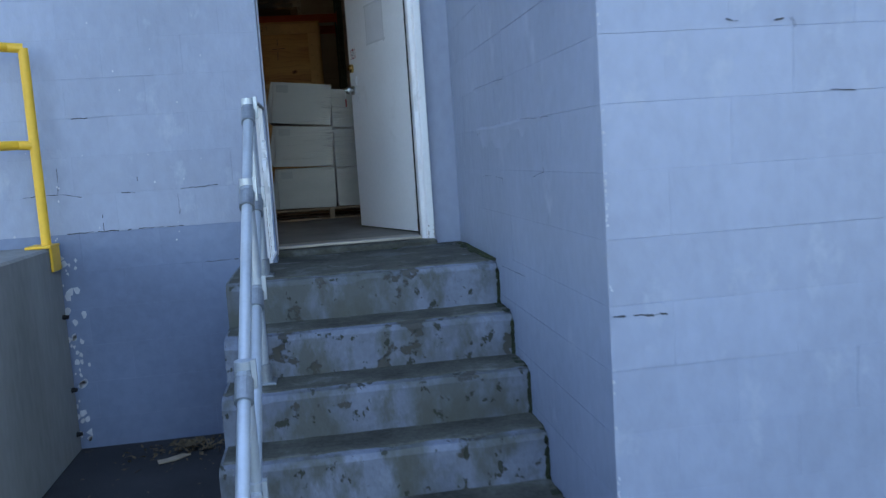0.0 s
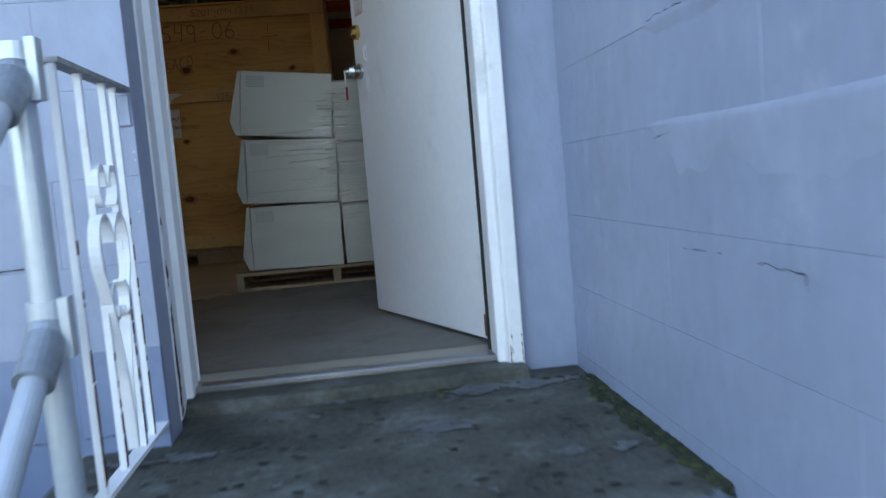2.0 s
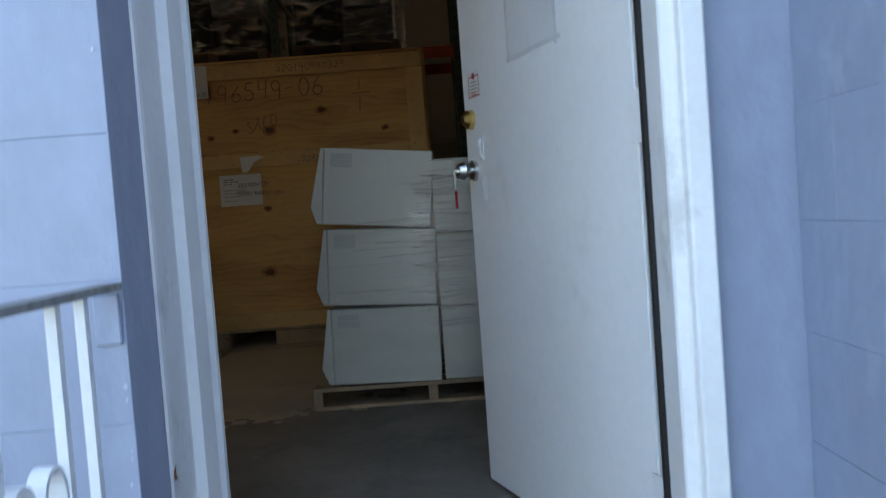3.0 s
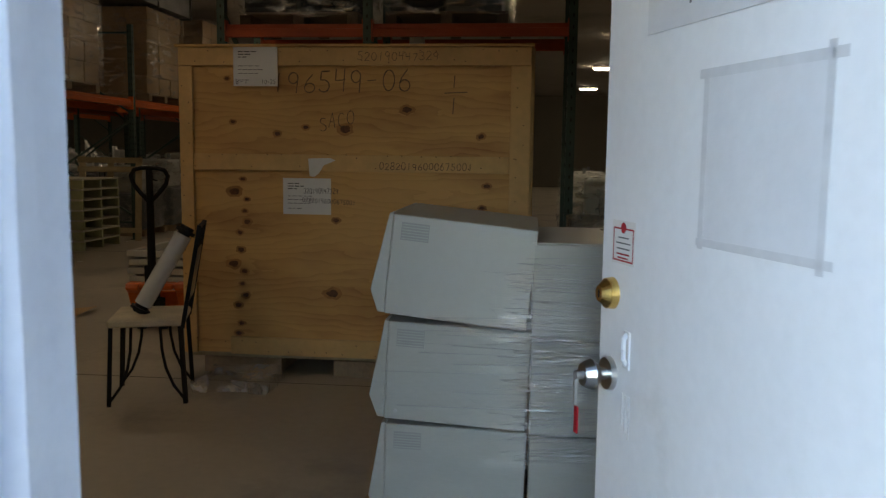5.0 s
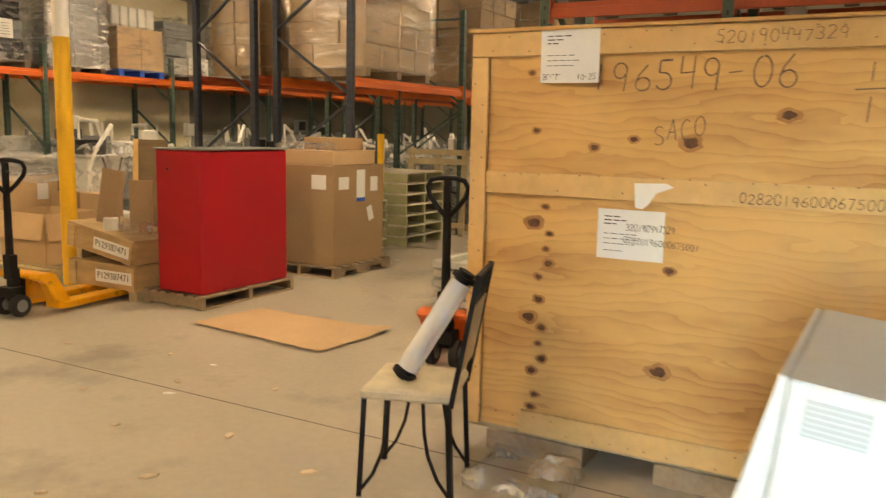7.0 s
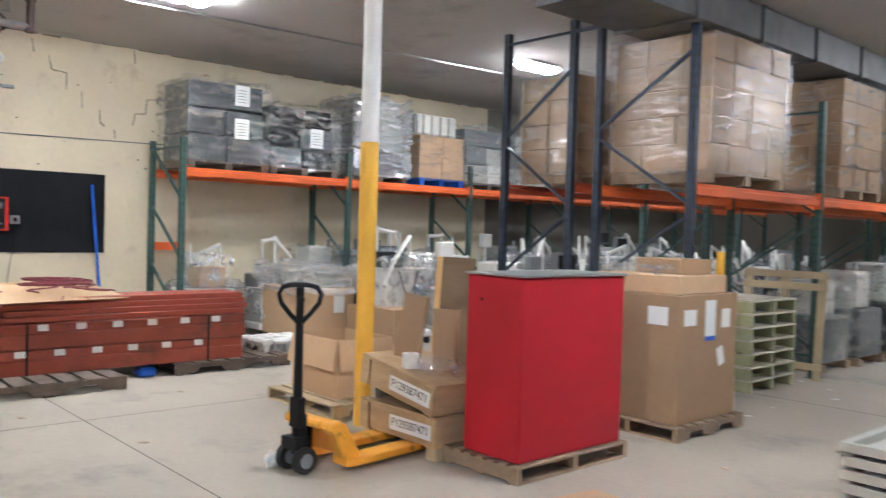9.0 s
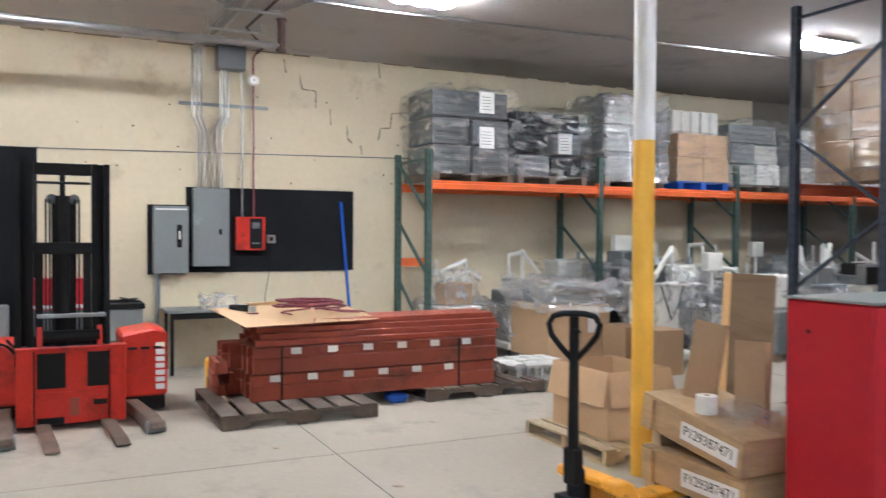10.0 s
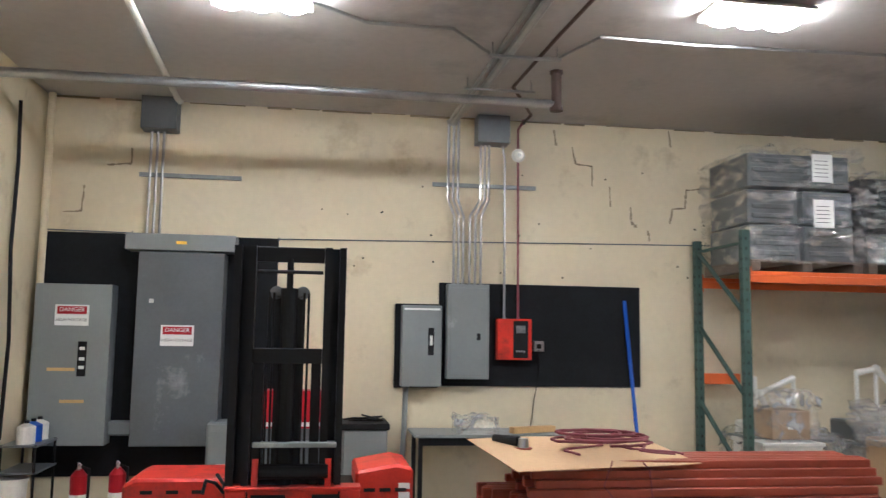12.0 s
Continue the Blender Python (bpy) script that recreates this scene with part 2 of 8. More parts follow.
def worn_paint(name, paint, stain, bare, moss):
    """Old paint on concrete: soft dirt stains drawn downwards, crisp chips down to bare concrete, moss specks."""
    m = mat(name, paint, 0.6, var=0.22, scale=5, fine=45, bump=0.8)
    n, l = m.node_tree.nodes, m.node_tree.links
    b = n["Principled BSDF"]
    base = b.inputs["Base Color"].links[0].from_socket
    geo = n.new("ShaderNodeNewGeometry")
    height = n["Bump"].inputs["Height"].links[0].from_socket
    for scale, stretch, lo, hi, detail, colour, depth in ((3.2, (1, 1, 0.55), 0.46, 0.60, 6, stain, 0.0), (9.0, (1, 1, 0.5), 0.49, 0.64, 8, stain, 0.0),
                                                         (5.5, (1, 1, 1.1), 0.60, 0.618, 9, bare, -0.5), (16.0, (1, 1, 0.8), 0.61, 0.63, 6, moss, 0.2)):
        mp = n.new("ShaderNodeMapping")
        mp.inputs["Scale"].default_value, mp.inputs["Location"].default_value = stretch, (scale, 2.0 * scale, 0.7)
        l.new(geo.outputs["Position"], mp.inputs["Vector"])
        t = n.new("ShaderNodeTexNoise")
        t.inputs["Scale"].default_value, t.inputs["Detail"].default_value, t.inputs["Roughness"].default_value = scale, detail, 0.62
        l.new(mp.outputs[0], t.inputs["Vector"])
        r = n.new("ShaderNodeMapRange")
        r.inputs["From Min"].default_value, r.inputs["From Max"].default_value = lo, hi
        r.inputs["To Max"].default_value = 0.92 if depth else 0.82
        l.new(t.outputs["Fac"], r.inputs["Value"])
        mix = n.new("ShaderNodeMix")
        mix.data_type = "RGBA"
        l.new(r.outputs[0], mix.inputs["Factor"])
        l.new(base, mix.inputs["A"])
        mix.inputs["B"].default_value = (*colour, 1)
        base = mix.outputs["Result"]
        if depth:
            d = n.new("ShaderNodeMath")
            d.operation = "MULTIPLY_ADD"
            l.new(r.outputs[0], d.inputs[0])
            d.inputs[1].default_value = depth
            l.new(height, d.inputs[2])
            height = d.outputs[0]
    l.new(base, b.inputs["Base Color"])
    l.new(height, n["Bump"].inputs["Height"])
    return m


M["worn_paint"] = worn_paint("worn_blue_grey_concrete_paint", (0.175, 0.20, 0.255), (0.085, 0.09, 0.072), (0.062, 0.06, 0.047), (0.03, 0.034, 0.02))


# ---- mesh helpers ----
def box(bm, x0, x1, y0, y1, z0, z1, m=None):
    """A box into bm, turned by m when given."""
    vs = [bm.verts.new((x, y, z)) for z in (z0, z1) for y in (y0, y1) for x in (x0, x1)]
    for f in ((0, 2, 3, 1), (4, 5, 7, 6), (0, 1, 5, 4), (2, 6, 7, 3), (0, 4, 6, 2), (1, 3, 7, 5)):
        bm.faces.new([vs[i] for i in f])
    if m:
        for v in vs:
            v.co = m @ v.co
    return vs


def prism(bm, outline, axis, a, b):
    """An outline of (u, v) pushed along x, y or z from a to b."""
    def at(u, v, w):
        return {"x": (w, u, v), "y": (u, w, v), "z": (u, v, w)}[axis]
    lo = [bm.verts.new(at(u, v, a)) for u, v in outline]
    hi = [bm.verts.new(at(u, v, b)) for u, v in outline]
    n = len(outline)
    bm.faces.new(lo)
    bm.faces.new(hi)
    for i in range(n):
        bm.faces.new((lo[i], lo[(i + 1) % n], hi[(i + 1) % n], hi[i]))
    return lo + hi


def rod(bm, p, q, r, r2=None, sides=12):
    """A round bar from p to q."""
    p, q = Vector(p), Vector(q)
    m = Matrix.Translation((p + q) / 2) @ (q - p).to_track_quat("Z", "Y").to_matrix().to_4x4()
    return bmesh.ops.create_cone(bm, cap_ends=True, segments=sides, radius1=r, radius2=r if r2 is None else r2, depth=(q - p).length, matrix=m)["verts"]


def tube(bm, points, r, sides=8):
    """A round bar bent through points, in one skin."""
    pts = [Vector(p) for p in points]
    side, rings = None, []
    for k, p in enumerate(pts):
        d = (pts[min(k + 1, len(pts) - 1)] - pts[max(k - 1, 0)]).normalized()
        if side is None:
            side = d.orthogonal().normalized()
        side = (side - d * side.dot(d)).normalized()
        other = d.cross(side)
        rings.append([bm.verts.new(p + (side * math.cos(a / sides * math.tau) + other * math.sin(a / sides * math.tau)) * r) for a in range(sides)])
    for e, f in zip(rings, rings[1:]):
        for j in range(sides):
            bm.faces.new((e[j], e[(j + 1) % sides], f[(j + 1) % sides], f[j]))
    bm.faces.new(rings[0])
    bm.faces.new(rings[-1])


def bar(bm, p, q, w, d):
    """A flat or square bar from p to q."""
    p, q = Vector(p), Vector(q)
    m = Matrix.Translation((p + q) / 2) @ (q - p).to_track_quat("Z", "Y").to_matrix().to_4x4()
    h = (q - p).length / 2
    box(bm, -w / 2, w / 2, -d / 2, d / 2, -h, h, m)


def finish(bm, bevel=0.0, smooth=False, segs=1):
    bmesh.ops.recalc_face_normals(bm, faces=bm.faces)
    if bevel:
        bmesh.ops.bevel(bm, geom=[e for e in bm.edges if len(e.link_faces) == 2 and e.calc_face_angle(0) > 0.6], offset=bevel, segments=segs, affect="EDGES", clamp_overlap=True)
    if smooth:
        for f in bm.faces:
            f.smooth = True


def part(name, bm, material, parent=None, label="", bevel=0.0, smooth=False):
    """Links bm as one mesh object, under a thing or a part."""
    finish(bm, bevel, smooth)
    me = bpy.data.meshes.new(name)
    bm.to_mesh(me)
    bm.free()
    me.materials.append(M[material])
    ob = new(name, me)
    ob.parent = parent
    return tagged(ob, label) if label else ob


def piece(name, mesh, parent, at):
    """One more object on a shared mesh."""
    ob = new(name, mesh)
    ob.parent = parent
    ob.matrix_basis = at
    return ob


def mesh_of(name, build, material, bevel=0.0, smooth=False):
    bm = bmesh.new()
    build(bm)
    finish(bm, bevel, smooth)
    me = bpy.data.meshes.new(name)
    bm.to_mesh(me)
    bm.free()
    me.materials.append(M[material])
    return me


def thing(name, at, label, category, group="", kind=""):
    """A top-level thing: an Empty at its base."""
    ob = new(name)
    ob.empty_display_size = 0.1
    ob.matrix_basis = at
    return tagged(ob, label, category, group, kind)


def solid(name, boxes, material, parent=None, label="", bevel=0.0):
    bm = bmesh.new()
    for b in boxes:
        box(bm, *b)
    return part(name, bm, material, parent, label, bevel)


def structure(name, boxes, material, label, category, bevel=0.0):
    return tagged(solid(name, boxes, material, None, "", bevel), label, category, "", "structure")


def lines_of_bars(bm, x0, z0, width, rows, y, height=0.010, pitch=0.022, seed=1, m=None):
    """Rows of small bars that stand for small print."""
    rng = random.Random(seed)
    for i in range(rows):
        x = x0
        while x < x0 + width * rng.uniform(0.6, 1.0):
            w = rng.uniform(0.012, 0.035)
            box(bm, x, x + w, y - 0.0006, y, z0 - i * pitch, z0 - i * pitch + height, m)
            x += w + 0.008


def words(name, text, size, material, parent, at, label="", thin=0.0):
    """Lettering as a mesh, its front along -y before the pose at."""
    cu = bpy.data.curves.new(name, "FONT")
    cu.body, cu.size, cu.extrude, cu.offset = text, size, 0.0006, -thin * size
    cu.align_x, cu.align_y = "CENTER", "CENTER"
    tmp = bpy.data.objects.new(name, cu)
    me = bpy.data.meshes.new_from_object(tmp)
    bpy.data.objects.remove(tmp)
    bpy.data.curves.remove(cu)
    me.name = name
    me.transform(pose(0, 0, 0, 90, 0, 0))
    me.materials.clear()
    me.materials.append(M[material])
    ob = new(name, me)
    ob.parent = parent
    ob.matrix_basis = at
    return tagged(ob, label) if label else ob


# ---- setting: outside ----
DOOR_L, DOOR_R, DOOR_H = -0.213, 0.71, 2.16
WALL_Y, IN_Y, GROUND, LAND = 4.75, 5.25, -0.97, -0.05
CEIL, WEST, EAST, NORTH = 4.07, -13.3, 9.0, 42.0

structure("ground", [(-300, 300, -300, 4.0, GROUND - 0.3, GROUND), (-300, -14, 4.0, 300, GROUND - 0.3, GROUND), (11, 300, 4.0, 300, GROUND - 0.3, GROUND), (-14, 11, 43, 300, GROUND - 0.3, GROUND), (-14, 11, 4.0, 5.0, GROUND - 0.3, GROUND)],
          "asphalt", "dark asphalt yard beside the loading stairs", "ground")
# the door wall, with the door's opening through it
structure("wall_south", [(-6, DOOR_L - 0.09, WALL_Y + 0.003, IN_Y, GROUND, 5.2), (DOOR_L - 0.09, DOOR_L, WALL_Y + 0.003, 4.88, GROUND, 5.2), (DOOR_R, 10, 5.10, IN_Y, GROUND, 5.2),
                         (DOOR_L, DOOR_R, 5.10, IN_Y, DOOR_H, 5.2), (DOOR_L, DOOR_R, 5.10, IN_Y, GROUND, -0.12)],
          "paint_out", "blue-grey painted concrete block wall", "wall")
structure("wall_south_west", [(WEST - 0.3, -6, 4.5, 4.85, GROUND, 5.2)], "wall_in", "cream painted block wall", "wall")
structure("wall_porch", [(0.873, 10, 2.523, 5.10, GROUND, 5.2)], "paint_out", "blue-grey painted block wall of the projecting bay", "wall")
structure("wall_lining", [(-6, DOOR_L - 0.089, IN_Y + 0.002, IN_Y + 0.03, 0, CEIL), (DOOR_R + 0.12, EAST, IN_Y + 0.002, IN_Y + 0.03, 0, CEIL), (DOOR_L - 0.089, DOOR_R + 0.12, IN_Y + 0.002, IN_Y + 0.03, DOOR_H + 0.1, CEIL)],
          "wall_in", "cream painted inner face of the door wall", "wall")
structure("retaining_wall", [(-3.6, -1.325, -6, 4.72, GROUND, 0.14)], "concrete", "stained grey cast concrete retaining wall", "wall", 0.012)

# ---- setting: hall ----
structure("floor", [(WEST - 0.3, EAST, IN_Y - 0.12, NORTH, -0.2, 0.0), (WEST - 0.3, -6, 4.85, IN_Y - 0.12, -0.2, 0.0)], "floor", "worn grey-beige concrete warehouse floor", "floor")
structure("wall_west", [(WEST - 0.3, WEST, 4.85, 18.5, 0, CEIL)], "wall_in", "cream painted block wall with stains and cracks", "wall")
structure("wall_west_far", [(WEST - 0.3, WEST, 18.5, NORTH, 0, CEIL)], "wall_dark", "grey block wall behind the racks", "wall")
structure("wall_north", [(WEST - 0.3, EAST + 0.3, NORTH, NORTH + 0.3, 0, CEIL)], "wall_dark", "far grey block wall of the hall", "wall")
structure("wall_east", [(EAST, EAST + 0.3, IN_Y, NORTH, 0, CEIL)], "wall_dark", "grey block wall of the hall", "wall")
structure("ceiling", [(WEST - 0.3, EAST + 0.3, IN_Y, NORTH, CEIL, CEIL + 0.25), (WEST - 0.3, -6, 4.85, IN_Y, CEIL, CEIL + 0.25)], "ceiling", "grey-white board ceiling of the hall", "ceiling")
structure("roof", [(WEST - 0.3, 10, 4.5, NORTH + 0.3, 5.2, 5.4), (0.87, 10, 2.52, 4.5, 5.2, 5.4)], "concrete", "flat roof of the warehouse", "roof")

# ---- stairs ----
stairs = thing("stairs", pose(0, 0, 0), "worn concrete stairs with flaking blue-grey paint", "stairs", kind="structure")
STEPS = [(4.06, LAND), (3.80, -0.255), (3.545, -0.45), (3.30, -0.65), (3.05, -0.85)]
XL, XR = -0.42, 0.868
back = 5.098
for i, (y, z) in enumerate(STEPS):
    rng = random.Random(i)
    bm = bmesh.new()
    n = 26
    rows = []
    for k in range(n + 1):
        x = XL + (XR - XL) * k / n
        chip = max(0, noise.noise((x * 4, i * 3.1, 0)) - 0.15) * 0.05
        wob = 0.006 * noise.noise((x * 7, i, 4))
        rows.append([bm.verts.new(v) for v in ((x, y + wob, GROUND), (x, y + wob, z - 0.03 - chip), (x, y + 0.012 + chip + wob, z - 0.008 - chip * 0.4), (x, y + 0.05 + chip, z), (x, back, z), (x, back, GROUND))])
    for a, b in zip(rows, rows[1:]):
        for j in range(6):
            bm.faces.new((a[j], b[j], b[(j + 1) % 6], a[(j + 1) % 6]))
    bm.faces.new(rows[0])
    bm.faces.new(rows[-1])
    part("step", bm, "worn_paint", stairs)
    bm = bmesh.new()
    rows = []
    for k in range(n + 1):
        x = XL + 0.012 + (XR - XL - 0.014) * k / n
        e = 0.022 + 0.02 * noise.noise((x * 6, i * 2.0, 9)) + max(0, noise.noise((x * 4, i * 3.1, 0)) - 0.15) * 0.06
        top = z + 0.004 + 0.003 * noise.noise((x * 9, i, 2))
        rows.append([bm.verts.new(v) for v in ((x, y + 0.02 + e, z - 0.004), (x, y + 0.028 + e, top), (x, back, top), (x, back, z - 0.004))])
    for a, b in zip(rows, rows[1:]):
        for j in range(4):
            bm.faces.new((a[j], b[j], b[(j + 1) % 4], a[(j + 1) % 4]))
    part("tread", bm, "tread", stairs, "worn grey concrete tread")
    back = y + 0.012


# ---- door frame, sill and leaf ----
frame_y = 5.10
door_frame = thing("door_frame", pose(0, 0, 0), "chipped white steel door frame with rust at its foot", "door frame", kind="structure")
for name, prof in (("jamb", [(DOOR_L + 0.0015, 4.867), (DOOR_L + 0.004, 4.872), (DOOR_L + 0.004, 4.886), (DOOR_L - 0.014, 5.02), (DOOR_L - 0.020, 5.045), (DOOR_L - 0.020, 5.052), (DOOR_L - 0.003, 5.062), (DOOR_L - 0.006, 5.15), (DOOR_L - 0.032, 5.17), (DOOR_L - 0.032, 5.20), (DOOR_L - 0.012, 5.212), (DOOR_L - 0.018, 5.25), (DOOR_L - 0.045, 5.27), (DOOR_L - 0.045, 5.345), (DOOR_L - 0.087, 5.345), (DOOR_L - 0.087, 4.8815), (DOOR_L + 0.0008, 4.8815), (DOOR_L + 0.0008, 4.867)]),
                   ("jamb", [(DOOR_R - 0.002, 5.06), (DOOR_R - 0.045, 5.06), (DOOR_R - 0.05, 5.085), (DOOR_R - 0.075, 5.09), (DOOR_R - 0.075, 5.20), (DOOR_R - 0.045, 5.205), (DOOR_R - 0.045, 5.236), (DOOR_R - 0.002, 5.236)])):
    bm = bmesh.new()
    prism(bm, prof, "z", -0.02, DOOR_H - 0.002)
    part(name, bm, "chipped", door_frame, bevel=0.004)
solid("head", [(DOOR_L - 0.02, DOOR_R - 0.075, 5.06, 5.26, DOOR_H - 0.07, DOOR_H - 0.002)], "chipped", door_frame, "", 0.004)
# Added black strip that stands for the shade in the open hinge gap.
solid("weatherstrip", [(DOOR_R - 0.080, DOOR_R - 0.046, 5.207, 5.233, 0.0, DOOR_H - 0.08)], "rubber", door_frame, "black strip added for the dark of the hinge gap")
solid("sill", [(DOOR_L - 0.08, DOOR_R, 4.98, 5.128, -0.12, -0.012)], "tread", door_frame, "worn concrete sill", 0.01)
solid("threshold", [(DOOR_L - 0.005, DOOR_R - 0.075, 5.10, 5.135, -0.012, 0.006), (DOOR_L - 0.005, DOOR_R - 0.075, 5.14, 5.17, -0.012, 0.004)], "steel", door_frame, "worn metal threshold", 0.003)


# ---- the door leaf, standing open into the hall ----
door = thing("door_1", pose(0.662, 5.262, 0, 0, 0, 110.4), "white painted steel door standing open, with brass deadbolt and steel knob", "door", kind="structure")
LEAF = 0.965
leaf = solid("leaf", [(0.056, LEAF, -0.045, 0, 0.012, 2.06)], "white", door, "", 0.003)
for z in (0.22, 1.02, 1.80):
    bm = bmesh.new()
    rod(bm, (-0.004, 0.006, z - 0.055), (-0.004, 0.006, z + 0.055), 0.009)
    box(bm, 0.0, 0.075, 0.0005, 0.004, z - 0.055, z + 0.055)
    part("hinge", bm, "chipped", door, "painted-over butt hinge")
bm = bmesh.new()
box(bm, 0.047, 0.065, 0.0004, 0.0018, 0.02, 0.09)
part("rust_patch", bm, "rust", door, "rusty lower corner")
BX = 0.915
bm = bmesh.new()
rod(bm, (BX, 0, 1.125), (BX, 0.014, 1.125), 0.030, 0.028, 24)
rod(bm, (BX, 0.014, 1.125), (BX, 0.028, 1.125), 0.026, 0.015, 24)
bolt = part("deadbolt", bm, "brass", door, "round brass deadbolt")
bm = bmesh.new()
box(bm, BX - 0.001, BX + 0.001, 0.028, 0.0292, 1.118, 1.132)
part("keyway", bm, "black", bolt)
bm = bmesh.new()
rod(bm, (BX, 0, 0.973), (BX, 0.010, 0.973), 0.032, 0.030, 24)
rod(bm, (BX, 0.010, 0.973), (BX, 0.028, 0.973), 0.012, 0.012, 16)
rod(bm, (BX, 0.026, 0.973), (BX, 0.038, 0.973), 0.020, 0.029, 24)
rod(bm, (BX, 0.038, 0.973), (BX, 0.056, 0.973), 0.029, 0.021, 24)
knob = part("door_knob", bm, "chrome", door, "worn round steel knob")
bm = bmesh.new()
rod(bm, (BX, 0.056, 0.973), (BX, 0.070, 0.973), 0.009, 0.009, 10)
box(bm, BX - 0.0015, BX + 0.0015, 0.066, 0.071, 0.915, 0.978)
box(bm, BX + 0.006, BX + 0.008, 0.062, 0.069, 0.92, 0.965)
part("key", bm, "chrome", knob, "keys hanging from the knob")
bm = bmesh.new()
box(bm, BX - 0.006, BX + 0.008, 0.064, 0.067, 0.862, 0.913)
part("key_tag", bm, "red", knob, "red plastic key tag")
bm = bmesh.new()
tube(bm, [(0.850, 0.001, 1.060), (0.846, 0.010, 1.052), (0.840, 0.013, 1.036), (0.842, 0.012, 1.018), (0.850, 0.002, 1.006)], 0.005)
box(bm, 0.838, 0.860, 0.0004, 0.003, 0.998, 1.066)
part("latch_plate", bm, "old_paper", door, "worn painted-over latch plate")
bm = bmesh.new()
for k in range(3):
    box(bm, 0.832 + 0.014 * k, 0.834 + 0.014 * k, 0.0004, 0.0018, 0.87 + 0.01 * k, 0.95)
part("paint_ridge", bm, "old_tape", door)
sticker = solid("sticker", [(0.834, 0.922, 0.0005, 0.0010, 1.183, 1.262)], "paper", door, "small red and white security notice")
bm = bmesh.new()
for b in ((0.839, 0.917, 1.246, 1.249), (0.839, 0.917, 1.188, 1.191), (0.839, 0.842, 1.191, 1.246), (0.914, 0.917, 1.191, 1.246)):
    box(bm, b[0], b[1], 0.0011, 0.0013, b[2], b[3])
rod(bm, (0.878, 0.0011, 1.249), (0.878, 0.0015, 1.249), 0.010, 0.010, 14)
for k, w in enumerate((0.05, 0.04)):
    box(bm, 0.878 - w / 2, 0.878 + w / 2, 0.0011, 0.0013, 1.200 - k * 0.007, 1.203 - k * 0.007)
part("sticker_border", bm, "red", sticker)
bm = bmesh.new()
for k, w in enumerate((0.04, 0.055, 0.05)):
    box(bm, 0.878 - w / 2, 0.878 + w / 2, 0.0011, 0.0013, 1.230 - k * 0.010, 1.2325 - k * 0.010)
part("sticker_print", bm, "grey_dark", sticker)
patch = solid("paper_patch", [(0.368, 0.630, 0.0004, 0.0010, 1.252, 1.50)], "old_paper", door, "faded paper taped up and painted over white")
for b in ((0.34, 0.648, 1.492, 1.506), (0.345, 0.64, 1.244, 1.256), (0.622, 0.636, 1.24, 1.505), (0.360, 0.374, 1.236, 1.515)):
    bm = bmesh.new()
    box(bm, b[0], b[1], 0.0011, 0.0015, b[2], b[3])
    part("tape", bm, "old_tape", patch)
sign = solid("door_sign", [(0.12, 0.816, 0.0005, 0.002, 1.578, 1.90)], "old_paper", door, "faded grey-white notice with a phone number", 0.0005)
words("phone_number", "1-800-GET", 0.052, "grey_dark", sign, pose(0.58, 0.0022, 1.625, 0, 0, 180))

# ---- pipe handrail on the stairs ----
rail = thing("handrail", pose(0, 0, 0), "silver painted pipe handrail with cast clamp fittings on the stairs", "handrail")
RX, PR = -0.254, 0.024
POSTS = [(4.21, LAND, 0.757), (3.737, -0.45, 0.39), (2.96, GROUND, -0.205)]
for y, z0, z1 in POSTS:
    bm = bmesh.new()
    rod(bm, (RX, y, z0 + 0.004), (RX, y, z1 + 0.03), PR, sides=20)
    part("post", bm, "silver", rail, smooth=False)
    bm = bmesh.new()
    rod(bm, (RX, y, z0 + 0.003), (RX, y, z0 + 0.09), 0.033, sides=20)
    box(bm, RX - 0.05, RX + 0.05, y - 0.05, y + 0.05, z0 + 0.001, z0 + 0.012)
    part("base_flange", bm, "fitting", rail, bevel=0.003)
for k, drop in (("upper", 0.0), ("lower", 0.42)):
    for (y0, _, z0), (y1, _, z1) in zip(POSTS, POSTS[1:] + [(2.18, 0, -0.805)]):
        a, b = Vector((RX + 0.0, y0, z0 - drop)), Vector((RX, y1, z1 - drop))
        bm = bmesh.new()
        rod(bm, a, b, PR - 0.002, sides=20)
        part("rail", bm, "silver", rail)
        d = (b - a).normalized()
        bm = bmesh.new()
        rod(bm, a + d * 0.03, a + d * 0.12, 0.032, sides=20)
        bmesh.ops.create_uvsphere(bm, u_segments=16, v_segments=10, radius=0.034, matrix=Matrix.Translation(a + d * 0.01))
        part("swivel_clamp", bm, "fitting", rail)
        bm = bmesh.new()
        rod(bm, (RX, y0, z0 - drop - 0.05), (RX, y0, z0 - drop + 0.045), 0.0315, sides=20)
        bar(bm, (RX + 0.034, y0 - 0.012, z0 - drop - 0.05), (RX + 0.034, y0 - 0.012, z0 - drop + 0.05), 0.016, 0.03)
        part("clamp", bm, "silver", rail)
bm = bmesh.new()
rod(bm, (RX, 2.18, GROUND), (RX, 2.18, -0.78), PR, sides=20)
part("post", bm, "silver", rail)

